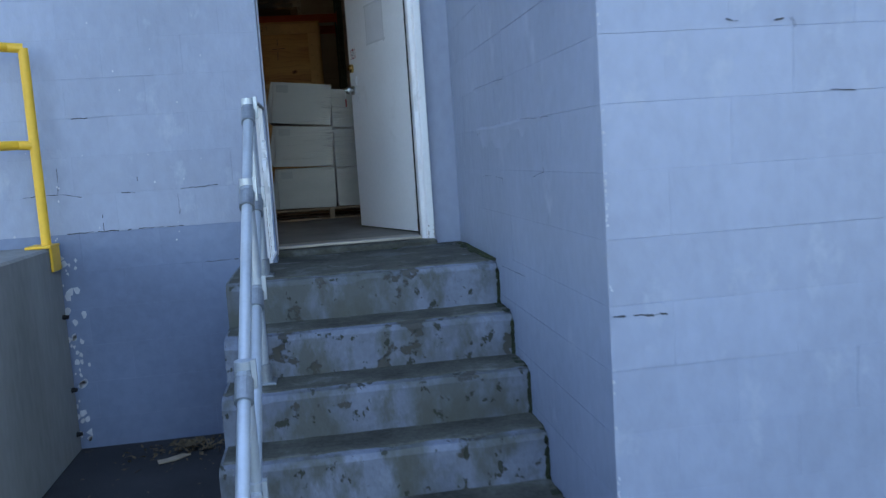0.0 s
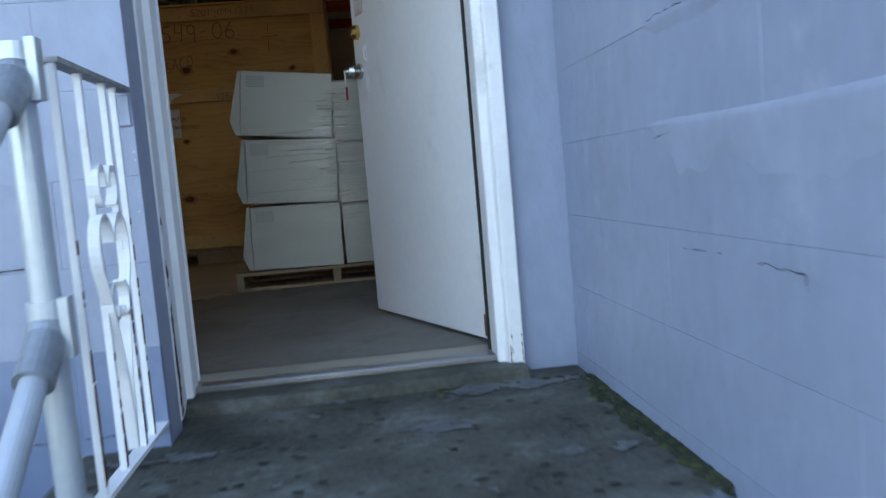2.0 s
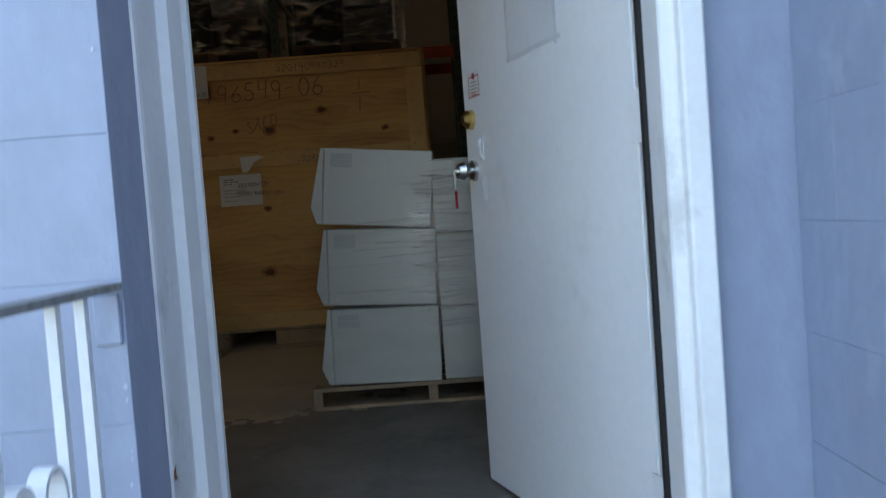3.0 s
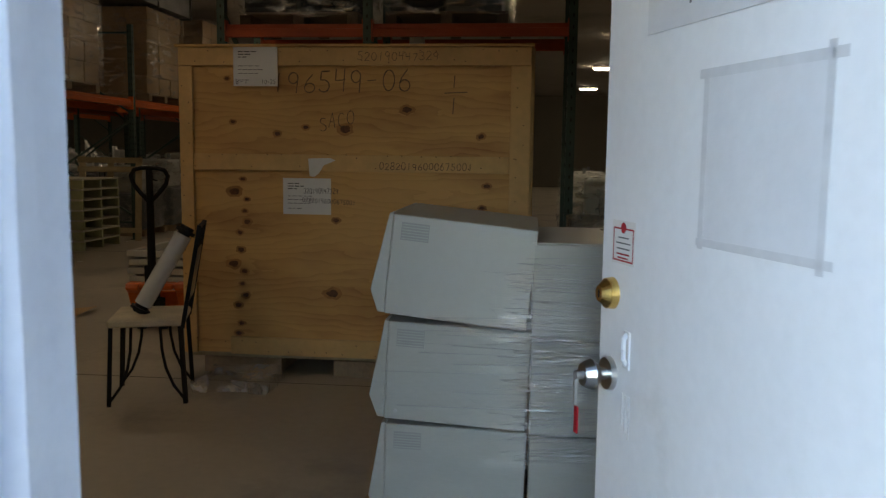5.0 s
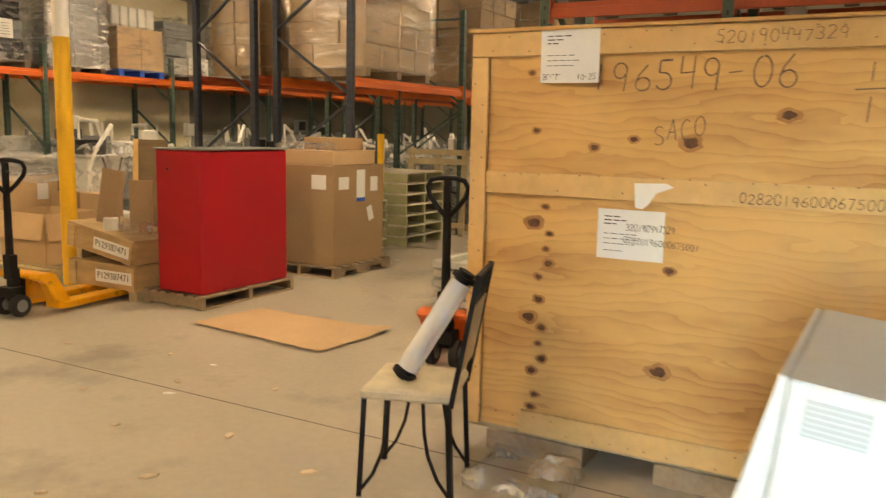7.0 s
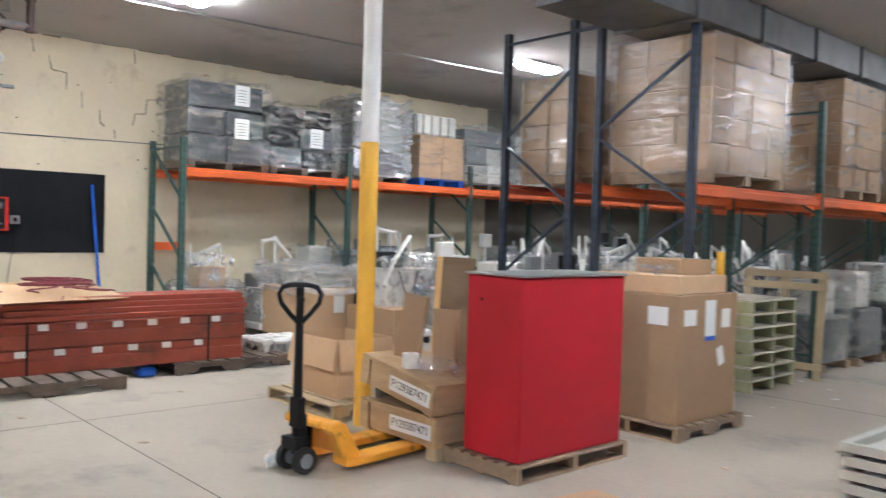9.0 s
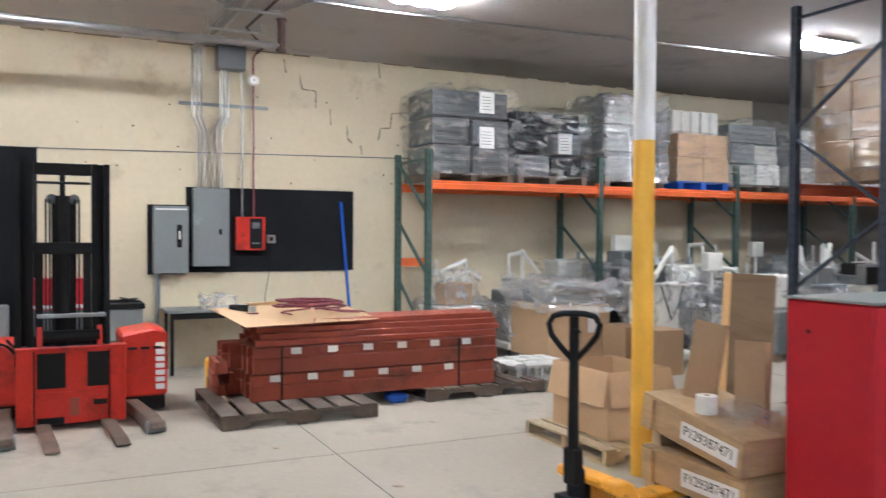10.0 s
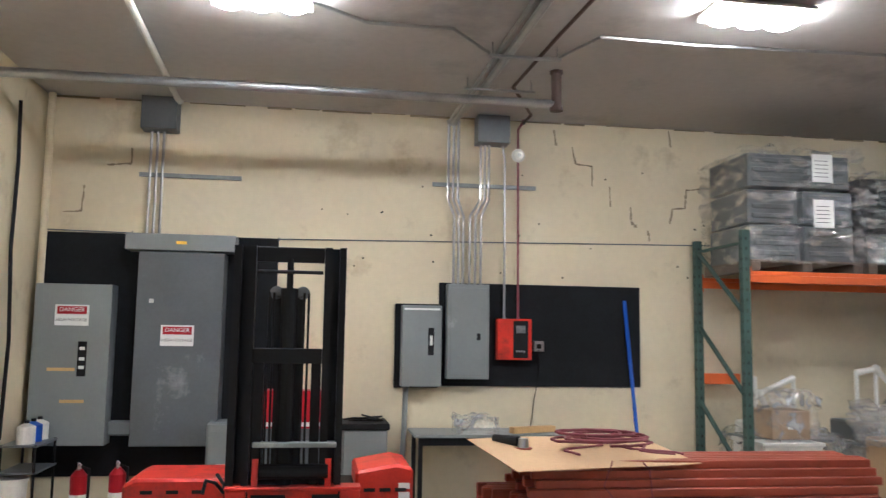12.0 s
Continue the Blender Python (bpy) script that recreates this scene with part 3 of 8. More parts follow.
# ---- wrought-iron grate at the side of the landing ----
grate = thing("railing_panel", pose(0, 0, 0), "rusty white wrought-iron railing panel at the landing's side", "railing")
GX = -0.225
GA, GB = 4.275, 4.742
for z in (0.012, 0.785):
    bm = bmesh.new()
    bar(bm, (GX, GA, z), (GX, GB, z), 0.030, 0.010)
    part("rail", bm, "chipped" if z < 0.1 else "old_rail", grate)
for y in (4.285, 4.42, 4.57, 4.645):
    bm = bmesh.new()
    bar(bm, (GX, y, 0.012), (GX, y, 0.785), 0.013, 0.013)
    part("bar", bm, "chipped", grate)
def strap(pts, name="scroll"):
    """A flat bent strap through the given (y, z) points."""
    bm = bmesh.new()
    rows = []
    for k, p in enumerate(pts):
        u, v = pts[max(k - 1, 0)], pts[min(k + 1, len(pts) - 1)]
        n_ = Vector((-(v[1] - u[1]), v[0] - u[0])).normalized() * 0.003
        rows.append([bm.verts.new((GX + 0.008 + sx, p[0] + sn * n_.x, p[1] + sn * n_.y)) for sx, sn in ((-0.011, -1), (0.011, -1), (0.011, 1), (-0.011, 1))])
    for e, f in zip(rows, rows[1:]):
        for j in range(4):
            bm.faces.new((e[j], f[j], f[(j + 1) % 4], e[(j + 1) % 4]))
    bm.faces.new(rows[0])
    bm.faces.new(rows[-1])
    part(name, bm, "chipped", grate)
def spiral(cy, cz, r0, r1, a0, a1, n=16):
    return [(cy + (r0 + (r1 - r0) * k / n) * math.cos(a0 + (a1 - a0) * k / n), cz + 1.35 * (r0 + (r1 - r0) * k / n) * math.sin(a0 + (a1 - a0) * k / n)) for k in range(n + 1)]
for m_ in (1, -1):
    c = 4.47
    strap([(c, 0.04), (c + m_ * 0.012, 0.18), (c + m_ * 0.055, 0.34)] + spiral(c + m_ * 0.045, 0.45, 0.055, 0.040, -0.6 if m_ > 0 else math.pi + 0.6, 3.0 if m_ > 0 else 0.14))
    strap(spiral(c + m_ * 0.03, 0.575, 0.035, 0.016, -1.4 if m_ > 0 else math.pi + 1.4, 3.6 if m_ > 0 else -0.5, 12), "curl")
    strap(spiral(c + m_ * 0.03, 0.335, 0.032, 0.014, 1.6, 1.6 - m_ * 4.4, 12), "curl")
rng = random.Random(16)
bm = bmesh.new()
for k in range(120):
    y, z = rng.choice((4.285, 4.42, 4.57, 4.645)), rng.choice((rng.uniform(0.02, 0.5), rng.uniform(0.02, 0.15)))
    s_ = rng.uniform(0.002, 0.006)
    box(bm, GX + 0.005, GX + 0.0072, y - s_, y + s_, z - s_ * 2.2, z + s_ * 2.2)
tagged(part("rust_spots", bm, "rust", grate, "rust showing through the white paint"), kind="stuff")
bm = bmesh.new()
rng = random.Random(6)
for k in range(34):
    z = abs(rng.gauss(0, 0.22)) - 0.01
    r_ = rng.uniform(0.005, 0.020)
    ring = []
    for q in range(7):
        a = q / 7 * math.tau
        ring.append(bm.verts.new((DOOR_L + 0.0046, 4.876 + min(0.02, abs(rng.gauss(0, 0.008))) + r_ * 0.6 * math.cos(a) * rng.uniform(0.5, 1), z + r_ * 1.8 * math.sin(a) * rng.uniform(0.5, 1))))
    bm.faces.new(ring)
for k in range(60):
    # eaten-through feet of both jambs
    side = k % 2
    z, r_ = abs(rng.gauss(0, 0.035)) - 0.015, rng.uniform(0.0015, 0.0065 if k % 2 == 0 else 0.011)
    foot_x = DOOR_R - rng.choice((0.008, 0.036, 0.041))
    ring = []
    for q in range(7):
        a = q / 7 * math.tau
        u = r_ * 0.8 * math.cos(a) * rng.uniform(0.5, 1)
        v = z + r_ * 1.7 * math.sin(a) * rng.uniform(0.5, 1)
        ring.append(bm.verts.new((DOOR_L - 0.0445, 5.325 + u - 0.03 * (k % 3) * 0.3, v) if side else (foot_x + 0.5 * u, 5.0588, v)))
    bm.faces.new(ring)
tagged(part("rust_spots", bm, "rust", door_frame, "rust bleeding through the frame's foot"), kind="stuff")
solid("wall_lug", [(GX - 0.028, GX + 0.008, 4.7425, 4.7485, 0.705, 0.775)], "paint_out", grate, "blue-grey painted fixing lug", 0.002)

# ---- yellow rail on the retaining wall ----
yrail = thing("guard_rail", pose(0.035, 0, 0), "yellow painted pipe guard rail on the retaining wall", "guard rail")
bm = bmesh.new()
rod(bm, (-1.385, 4.62, 0.14), (-1.385, 4.62, 1.14), 0.024, sides=16)
part("post", bm, "yellow", yrail)
solid("base_plate", [(-1.47, -1.345, 4.55, 4.70, 0.142, 0.156), (-1.358, -1.345, 4.56, 4.69, 0.02, 0.142)], "yellow", yrail, "", 0.003)
for z in (1.14, 0.66):
    bm = bmesh.new()
    tube(bm, [(-1.385, 4.62, z), (-1.46, 4.60, z + 0.005), (-1.62, 4.40, z), (-3.4, 2.2, z)], 0.024, 12)
    part("rail", bm, "yellow", yrail)
bm = bmesh.new()
rod(bm, (-3.4, 2.2, 0.14), (-3.4, 2.2, 1.14), 0.024, sides=16)
part("post", bm, "yellow", yrail)


# ---- pallets ----
def pallet(at, label, w=1.2, d=1.0, h=0.13, wood="pallet", gap=0.045, group="pallets", notched_sides=True):
    """A stringer pallet: deck boards along x over stringers along y."""
    p = thing("pallet", at, label, "pallet", group)
    nb = 7
    bw = (d - gap * (nb - 1)) / nb
    top = mesh_of("deck_board", lambda bm: box(bm, 0, w, 0, bw, h - 0.018, h), wood, 0.002)
    for i in range(nb):
        piece("deck_board", top, p, pose(0, i * (bw + gap), 0))
    low = mesh_of("bottom_board", lambda bm: box(bm, 0, w, 0, 0.09, 0, 0.016), wood, 0.002)
    for i in range(3):
        piece("bottom_board", low, p, pose(0, i * (d - 0.09) / 2, 0))

    def notched(bm):
        o = [(0, 0.016), (d * 0.16, 0.016), (d * 0.19, h * 0.55), (d * 0.37, h * 0.55), (d * 0.40, 0.016), (d * 0.60, 0.016), (d * 0.63, h * 0.55), (d * 0.81, h * 0.55), (d * 0.84, 0.016), (d, 0.016), (d, h - 0.018), (0, h - 0.018)]
        prism(bm, o, "x", 0, 0.04)
    st = mesh_of("stringer", notched if notched_sides else lambda bm: box(bm, 0, 0.04, 0, d, 0.016, h - 0.018), wood)
    for i in range(3):
        piece("stringer", st, p, pose(i * (w - 0.04) / 2, 0, 0))
    return p


def pallet_mid(cx, cy, turn, label, w=1.2, d=1.0, h=0.13, wood="pallet", z=0.0, **k):
    """A pallet by its middle."""
    return pallet(pose(cx, cy, z, 0, 0, turn) @ pose(-w / 2, -d / 2, 0), label, w, d, h, wood, **k)


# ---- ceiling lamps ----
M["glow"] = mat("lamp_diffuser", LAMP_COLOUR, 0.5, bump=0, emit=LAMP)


def ceiling_lamp(x, y, turn=0.0):
    """A short fixture: a white pan with three bright lobes under it."""
    lamp = thing("ceiling_lamp", pose(x, y, CEIL, 0, 0, turn), "white lamp fixture on the ceiling, switched on", "ceiling lamp", "ceiling lamps")
    bm = bmesh.new()
    prism(bm, [(-0.20, -0.03), (-0.15, -0.002), (0.15, -0.002), (0.20, -0.03), (0.20, -0.05), (0.18, -0.05), (0.14, -0.02), (-0.14, -0.02), (-0.18, -0.05), (-0.20, -0.05)], "x", -0.36, 0.36)
    part("housing", bm, "plastic_white", lamp)
    for dx in (-0.22, 0.0, 0.22):
        bm = bmesh.new()
        bmesh.ops.create_uvsphere(bm, u_segments=16, v_segments=8, radius=1.0, matrix=Matrix.Translation((dx, 0, -0.06)) @ Matrix.Diagonal((0.13, 0.18, 0.06, 1)))
        part("globe", bm, "glow", lamp, smooth=True)
    return lamp


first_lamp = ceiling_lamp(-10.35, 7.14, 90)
# The fixtures at x -3.3 and -3.9 are unseen, added to light the crate's area.
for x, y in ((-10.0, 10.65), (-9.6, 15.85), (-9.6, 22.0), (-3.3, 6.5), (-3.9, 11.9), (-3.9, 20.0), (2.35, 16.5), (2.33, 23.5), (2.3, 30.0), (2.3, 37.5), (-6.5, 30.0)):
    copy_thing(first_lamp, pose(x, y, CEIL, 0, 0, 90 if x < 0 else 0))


# ---- stack of beige cabinets by the door ----
pallet(pose(-0.40, 7.30, 0), "brown wooden pallet under the wrapped cabinets", 1.08, 1.0, 0.10, "pallet", group="")


def appliance(x, z, w, tilt, wrapped, label):
    """A beige cabinet with a bevelled end panel, a vent grille and screw heads."""
    c = thing("metal_cabinet", pose(x, 7.30, z, 0, tilt, 0), label, "cabinet", "cabinets on the pallet")
    h, d = 0.342 if wrapped else 0.319, 0.62
    solid("body", [(0.045 if wrapped else 0.0, w, 0, d, 0, h)], "beige" if z > 0.8 else "beige_wrapped_dim", c, "", 0.004)
    if not wrapped:
        solid("lid", [(-0.004, w + 0.004, -0.003, d + 0.003, h + 0.0005, h + 0.006)], "beige" if z > 0.6 else "beige_wrapped_dim", c, "", 0.002)
        if z > 0.7:
            solid("cable_slot", [(0.26, 0.38, d - 0.10, d - 0.06, h + 0.006, h + 0.0075)], "black", c, "dark cable slot in the lid", 0.0)
        return c
    bm = bmesh.new()
    prism(bm, [(-0.012, 0.075), (0.02, 0.0), (0.043, 0.0), (0.043, h), (0.028, h)], "y", 0.012, d - 0.012)
    part("end_panel", bm, "beige" if z > 0.8 else "beige_wrapped_dim", c, bevel=0.003)
    g = solid("vent", [(0.075, 0.17, -0.0015, 0.001, h - 0.085, h - 0.025)], "vent", c, "faint grey vent grille")
    slat = mesh_of("slat", lambda bm: box(bm, 0, 0.09, -0.0022, -0.0015, 0, 0.003), "beige_wrapped_dim")
    for k in range(6):
        piece("slat", slat, g, pose(0.0775, 0, h - 0.081 + k * 0.0095))
    screw = mesh_of("screw", lambda bm: rod(bm, (0, -0.003, 0), (0, 0.001, 0), 0.006, sides=10), "chrome")
    for sx in (0.085, w - 0.03):
        piece("screw", screw, c, pose(sx, 0, 0.03))
    return c


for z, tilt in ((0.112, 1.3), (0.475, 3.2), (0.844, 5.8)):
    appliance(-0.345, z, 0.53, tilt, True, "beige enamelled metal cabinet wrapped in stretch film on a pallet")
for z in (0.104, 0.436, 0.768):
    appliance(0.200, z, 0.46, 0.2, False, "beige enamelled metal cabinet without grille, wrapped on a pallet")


# ---- the large plywood crate ----
CX0, CX1, CY, CZ0, CZ1, CD = -1.955, 0.175, 9.45, 0.0, 2.02, 1.25
crate = thing("shipping_crate", pose(CX0, CY, 0), "large pine plywood shipping crate with battens and black marker writing", "crate")
CW = CX1 - CX0
solid("front_panel", [(0.02, CW - 0.02, 0.022, 0.04, 0.13, 2.0)], "ply", crate, "knotty plywood front panel")
solid("side_panel", [(0.0, 0.018, 0.04, CD, 0.13, 2.0)], "ply", crate)
solid("side_panel", [(CW - 0.018, CW, 0.04, CD, 0.13, 2.0)], "ply", crate)
solid("back_panel", [(0.02, CW - 0.02, CD, CD + 0.018, 0.13, 2.0)], "ply", crate)
solid("top_panel", [(-0.015, CW + 0.015, -0.015, CD + 0.03, 2.004, 2.02)], "ply", crate, "", 0.002)
solid("base_panel", [(0.02, CW - 0.02, 0.04, CD, 0.10, 0.13)], "pallet_new", crate)
for b in ((0.0, CW, 1.895, 2.003), (0.085, CW - 0.12, 1.269, 1.369), (0.30, CW, 0.125, 0.235)):
    solid("batten", [(b[0], b[1], 0.0, 0.021, b[2], b[3])], "batten", crate, "", 0.003)
solid("batten", [(0.0, 0.083, 0.0005, 0.0213, 0.125, 1.893)], "batten", crate, "", 0.003)
solid("batten", [(CW - 0.118, CW, 0.0005, 0.0213, 0.237, 1.893)], "batten", crate, "", 0.003)
for y0 in (0.05, 0.6, 1.12):
    solid("side_batten", [(CW, CW + 0.02, y0, y0 + 0.09, 0.13, 2.0)], "batten", crate, "", 0.003)
for x0, x1 in ((0.12, 0.62), (0.95, 1.4), (1.75, 2.1)):
    solid("skid", [(x0, x1, 0.02, CD - 0.02, 0.0, 0.10)], "pallet", crate, "", 0.004)
M["marker"] = mat("faded_black_marker", (0.15, 0.095, 0.05), 0.7, var=0.6, scale=30, bump=0)
M["knot_ring"] = mat("reddish_wood_round_knot", (0.38, 0.18, 0.055), 0.65, var=0.3, scale=18, bump=0.1)
M["knot"] = mat("dark_pine_knot", (0.11, 0.045, 0.018), 0.7, var=0.6, scale=25, fine=80, bump=0.1)
rng = random.Random(3)
KNOTS = ((0.33, 1.563), (0.608, 1.491), (0.784, 1.532), (1.029, 1.521), (1.399, 1.641), (0.298, 1.819), (0.386, 1.216), (0.333, 1.137), (0.411, 1.092), (0.397, 1.02), (0.411, 0.953),
         (0.365, 0.887), (0.367, 0.779), (0.321, 0.692), (0.389, 0.647), (0.375, 0.568), (0.395, 0.497), (0.346, 0.434), (0.365, 0.318), (0.347, 0.253), (0.967, 0.973), (0.945, 0.52), (1.843, 1.486), (1.882, 1.195), (1.854, 1.065))
BIG = {(1.029, 1.521): 0.024, (1.399, 1.641): 0.020, (0.945, 0.52): 0.026, (0.333, 1.137): 0.024, (0.321, 0.692): 0.022}
spots = [(x, z, BIG.get((x, z), rng.uniform(0.010, 0.017))) for x, z in KNOTS]
for x, z, r in spots:
    bm = bmesh.new()
    ring = [(x + r * (1.3 + 0.5 * noise.noise((x * 9, z * 9, k * 0.7))) * math.cos(k / 12 * math.tau), z + r * (0.85 + 0.4 * noise.noise((x * 5, z * 7, k * 0.9))) * math.sin(k / 12 * math.tau)) for k in range(12)]
    prism(bm, ring, "y", 0.0212, 0.0225)
    part("knot", bm, "knot", crate)
    bm = bmesh.new()
    prism(bm, [(x + (u - x) * 1.75, z + (v - z) * 1.75) for u, v in ring], "y", 0.0217, 0.0225)
    part("knot_ring", bm, "knot_ring", crate)
def bow(cx, cz, rx, rz, a0, a1, n=9):
    return [(cx + rx * math.cos(radians(a0 + (a1 - a0) * k / n)), cz + rz * math.sin(radians(a0 + (a1 - a0) * k / n))) for k in range(n + 1)]


# pen strokes of the hand-written figures and letters, in a cell 0.6 wide and 1 high
PEN = {"0": [bow(0.3, 0.5, 0.26, 0.5, 100, 450, 14)], "1": [[(0.32, 1.0), (0.28, 0.0)]], "2": [bow(0.28, 0.75, 0.24, 0.25, 165, -40) + [(0.02, 0.0), (0.55, 0.04)]],
       "3": [bow(0.25, 0.76, 0.24, 0.24, 150, -90) + bow(0.25, 0.26, 0.27, 0.26, 90, -150)], "4": [[(0.08, 1.0), (0.05, 0.48), (0.5, 0.52)], [(0.47, 1.0), (0.42, 0.0)]],
       "5": [[(0.52, 1.0), (0.14, 0.98), (0.1, 0.58)] + bow(0.24, 0.3, 0.26, 0.29, 105, -150)], "6": [[(0.42, 1.0), (0.16, 0.62)] + bow(0.3, 0.26, 0.24, 0.26, 160, 510, 12)],
       "7": [[(0.02, 0.97), (0.52, 1.0), (0.2, 0.0)]], "8": [bow(0.3, 0.75, 0.2, 0.25, 270, 630, 12) + bow(0.3, 0.25, 0.25, 0.25, 90, -270, 12)],
       "9": [bow(0.27, 0.72, 0.22, 0.27, 10, 370, 12) + [(0.42, 0.0)]], "-": [[(0.05, 0.48), (0.45, 0.52)]], "S": [bow(0.3, 0.76, 0.24, 0.23, 40, 265) + bow(0.28, 0.26, 0.26, 0.26, 85, -140)],
       "A": [[(0.02, 0.0), (0.27, 1.0), (0.52, 0.0)], [(0.12, 0.38), (0.44, 0.4)]], "C": [bow(0.32, 0.5, 0.27, 0.5, 50, 310)], "O": [bow(0.3, 0.5, 0.27, 0.48, 90, 450, 14)],
       "B": [[(0.06, 0.0), (0.06, 1.0)] + bow(0.1, 0.76, 0.36, 0.24, 90, -90, 6) + bow(0.1, 0.26, 0.42, 0.26, 90, -90, 6)]}


def scrawl(name, text, x0, x1, z, high, y, parent, rise=0.0, pen=0.006, seed=0, colour="marker"):
    """Hand-written marker figures from x0 to x1, a little uneven, each stroke a thin raised ribbon."""
    r_ = random.Random(seed)
    bm = bmesh.new()
    step = (x1 - x0) / len(text)
    for i, ch in enumerate(text):
        hz, dz, sl = high * r_.uniform(0.86, 1.1), high * r_.uniform(-0.07, 0.07), r_.uniform(-0.02, 0.14)
        for stroke in PEN.get(ch, ()):
            pts = [(x0 + i * step + (u / 0.6 * 0.82 + sl * v * 0.5) * step, z + rise * i * step + dz + v * hz) for u, v in stroke]
            for k, (p, q) in enumerate(zip(pts, pts[1:])):
                bar(bm, (p[0], y - 0.0002 * (k % 2), p[1]), (q[0], y - 0.0002 * (k % 2), q[1]), 0.0008, pen * r_.uniform(0.75, 1.1))
    return tagged(part(name, bm, colour, parent), kind="stuff")


scrawl("marker_number", "196549-06", 0.575, 1.44, 1.735, 0.125, 0.0214, crate, 0.01, 0.0075, 1)
scrawl("marker_fraction", "1", 1.645, 1.73, 1.765, 0.065, 0.0214, crate, 0, 0.0065, 2)
scrawl("marker_fraction", "1", 1.64, 1.725, 1.615, 0.105, 0.0214, crate, 0, 0.0065, 3)
bm = bmesh.new()
bar(bm, (1.622, 0.0212, 1.738), (1.757, 0.0212, 1.744), 0.0008, 0.006)
part("marker_bar", bm, "marker", crate)
scrawl("marker_word", "SACO", 0.868, 1.09, 1.515, 0.085, 0.0214, crate, 0.22, 0.005, 4)
scrawl("marker_line", "02820196000675001", 1.237, 1.80, 1.285, 0.042, -0.0006, crate, 0.0, 0.0045, 5)
scrawl("marker_line", "520190447329", 1.105, 1.595, 1.925, 0.048, -0.0006, crate, 0.0, 0.0035, 6)
# nail heads along the battens
nail = mesh_of("nail", lambda bm: rod(bm, (0, -0.0008, 0), (0, 0.001, 0), 0.0035, sides=7), "knot")
rng = random.Random(19)
for z0 in (1.95, 1.33, 0.18):
    for k in range(22):
        piece("nail", nail, crate, pose(0.1 + k * 0.092 + rng.uniform(-0.02, 0.02), 0.0, z0 + rng.choice((-0.03, 0.03)) + rng.uniform(-0.01, 0.01)))
for x0 in (0.04, 2.07):
    for k in range(14):
        piece("nail", nail, crate, pose(x0 + rng.choice((-0.02, 0.02)), 0.0, 0.3 + k * 0.115 + rng.uniform(-0.03, 0.03)))


def label_sheet(x, z, w, h, tilt, seed, name, y=-0.001):
    s = solid(name, [(x, x + w, y - 0.001, y, z, z + h)], "paper", crate, "white printed paper label")
    bm = bmesh.new()
    lines_of_bars(bm, x + 0.03, z + h - 0.035, w * 0.35, 3, y - 0.0012, 0.005, 0.016, seed)
    lines_of_bars(bm, x + 0.03, z + h * 0.5, w * 0.6, 3, y - 0.0012, 0.003, 0.022, seed + 1)
    lines_of_bars(bm, x + 0.03, z + 0.035, w * 0.35, 1, y - 0.0012, 0.003, 0.02, seed + 2)
    tagged(part("print", bm, "ink", s), kind="stuff")
    return s


upper = label_sheet(0.347, 1.773, 0.273, 0.236, 0, 5, "label")
scrawl("pen_note", "B-1", 0.36, 0.44, 1.788, 0.026, -0.0026, upper, 0, 0.003, 7, "ink")
scrawl("pen_note", "10-25", 0.52, 0.61, 1.788, 0.024, -0.0026, upper, 0, 0.0025, 8, "ink")
lower = label_sheet(0.640, 1.006, 0.298, 0.22, 0, 8, "label", 0.021)
scrawl("pen_note", "320190447329", 0.77, 0.985, 1.135, 0.03, 0.0186, crate, 0.0, 0.0032, 9, "ink")
scrawl("pen_note", "02820196000675001", 0.76, 1.09, 1.082, 0.028, 0.0186, crate, -0.05, 0.0030, 10, "ink")
bm = bmesh.new()
prism(bm, [(0.812, 1.24), (0.803, 1.345), (0.94, 1.35), (0.972, 1.335), (0.90, 1.305), (0.868, 1.255), (0.84, 1.235)], "y", -0.004, -0.002)
part("torn_label", bm, "paper", crate, "torn white paper scrap")

# ---- chair with a roll of film on it ----
def chair(at):
    c = thing("chair", at, "black metal chair with a cream padded seat", "chair")
    bm = bmesh.new()
    prism(bm, [(-0.21, -0.20), (0.21, -0.20), (0.20, 0.20), (-0.20, 0.20)], "z", 0.43, 0.475)
    part("seat", bm, "seat", c, "cream fabric seat pad", bevel=0.012)
    for sx in (-1, 1):
        for sy in (-1, 1):
            bm = bmesh.new()
            bar(bm, (sx * 0.20, sy * 0.18, 0.43), (sx * 0.205, sy * 0.20, 0.0), 0.022, 0.022)
            part("leg", bm, "black", c)
        for sy in (-1, 1):
            bm = bmesh.new()
            tube(bm, [(sx * 0.203, sy * 0.075, 0.43), (sx * 0.203, sy * 0.082, 0.30), (sx * 0.203, sy * 0.10, 0.20), (sx * 0.203, sy * 0.14, 0.10), (sx * 0.203, sy * 0.19, 0.03)], 0.008, 6)
            part("strut", bm, "black", c)
        bm = bmesh.new()
        bar(bm, (sx * 0.195, 0.19, 0.42), (sx * 0.185, 0.29, 0.98), 0.022, 0.022)
        part("back_post", bm, "black", c)
    bm = bmesh.new()
    for z, y in ((0.97, 0.288), (0.86, 0.268)):
        bar(bm, (-0.185, y, z), (0.185, y, z), 0.02, 0.014)
    for k in range(5):
        bar(bm, (-0.15 + k * 0.075, 0.288, 0.97), (-0.15 + k * 0.075, 0.268, 0.86), 0.01, 0.01)
    part("back_rail", bm, "black", c)
    bm = bmesh.new()
    prism(bm, [(0.255, 0.845), (0.275, 0.845), (0.22, 0.55), (0.20, 0.55)], "x", -0.17, 0.17)
    part("back_pad", bm, "seat", c, bevel=0.006)
    return c


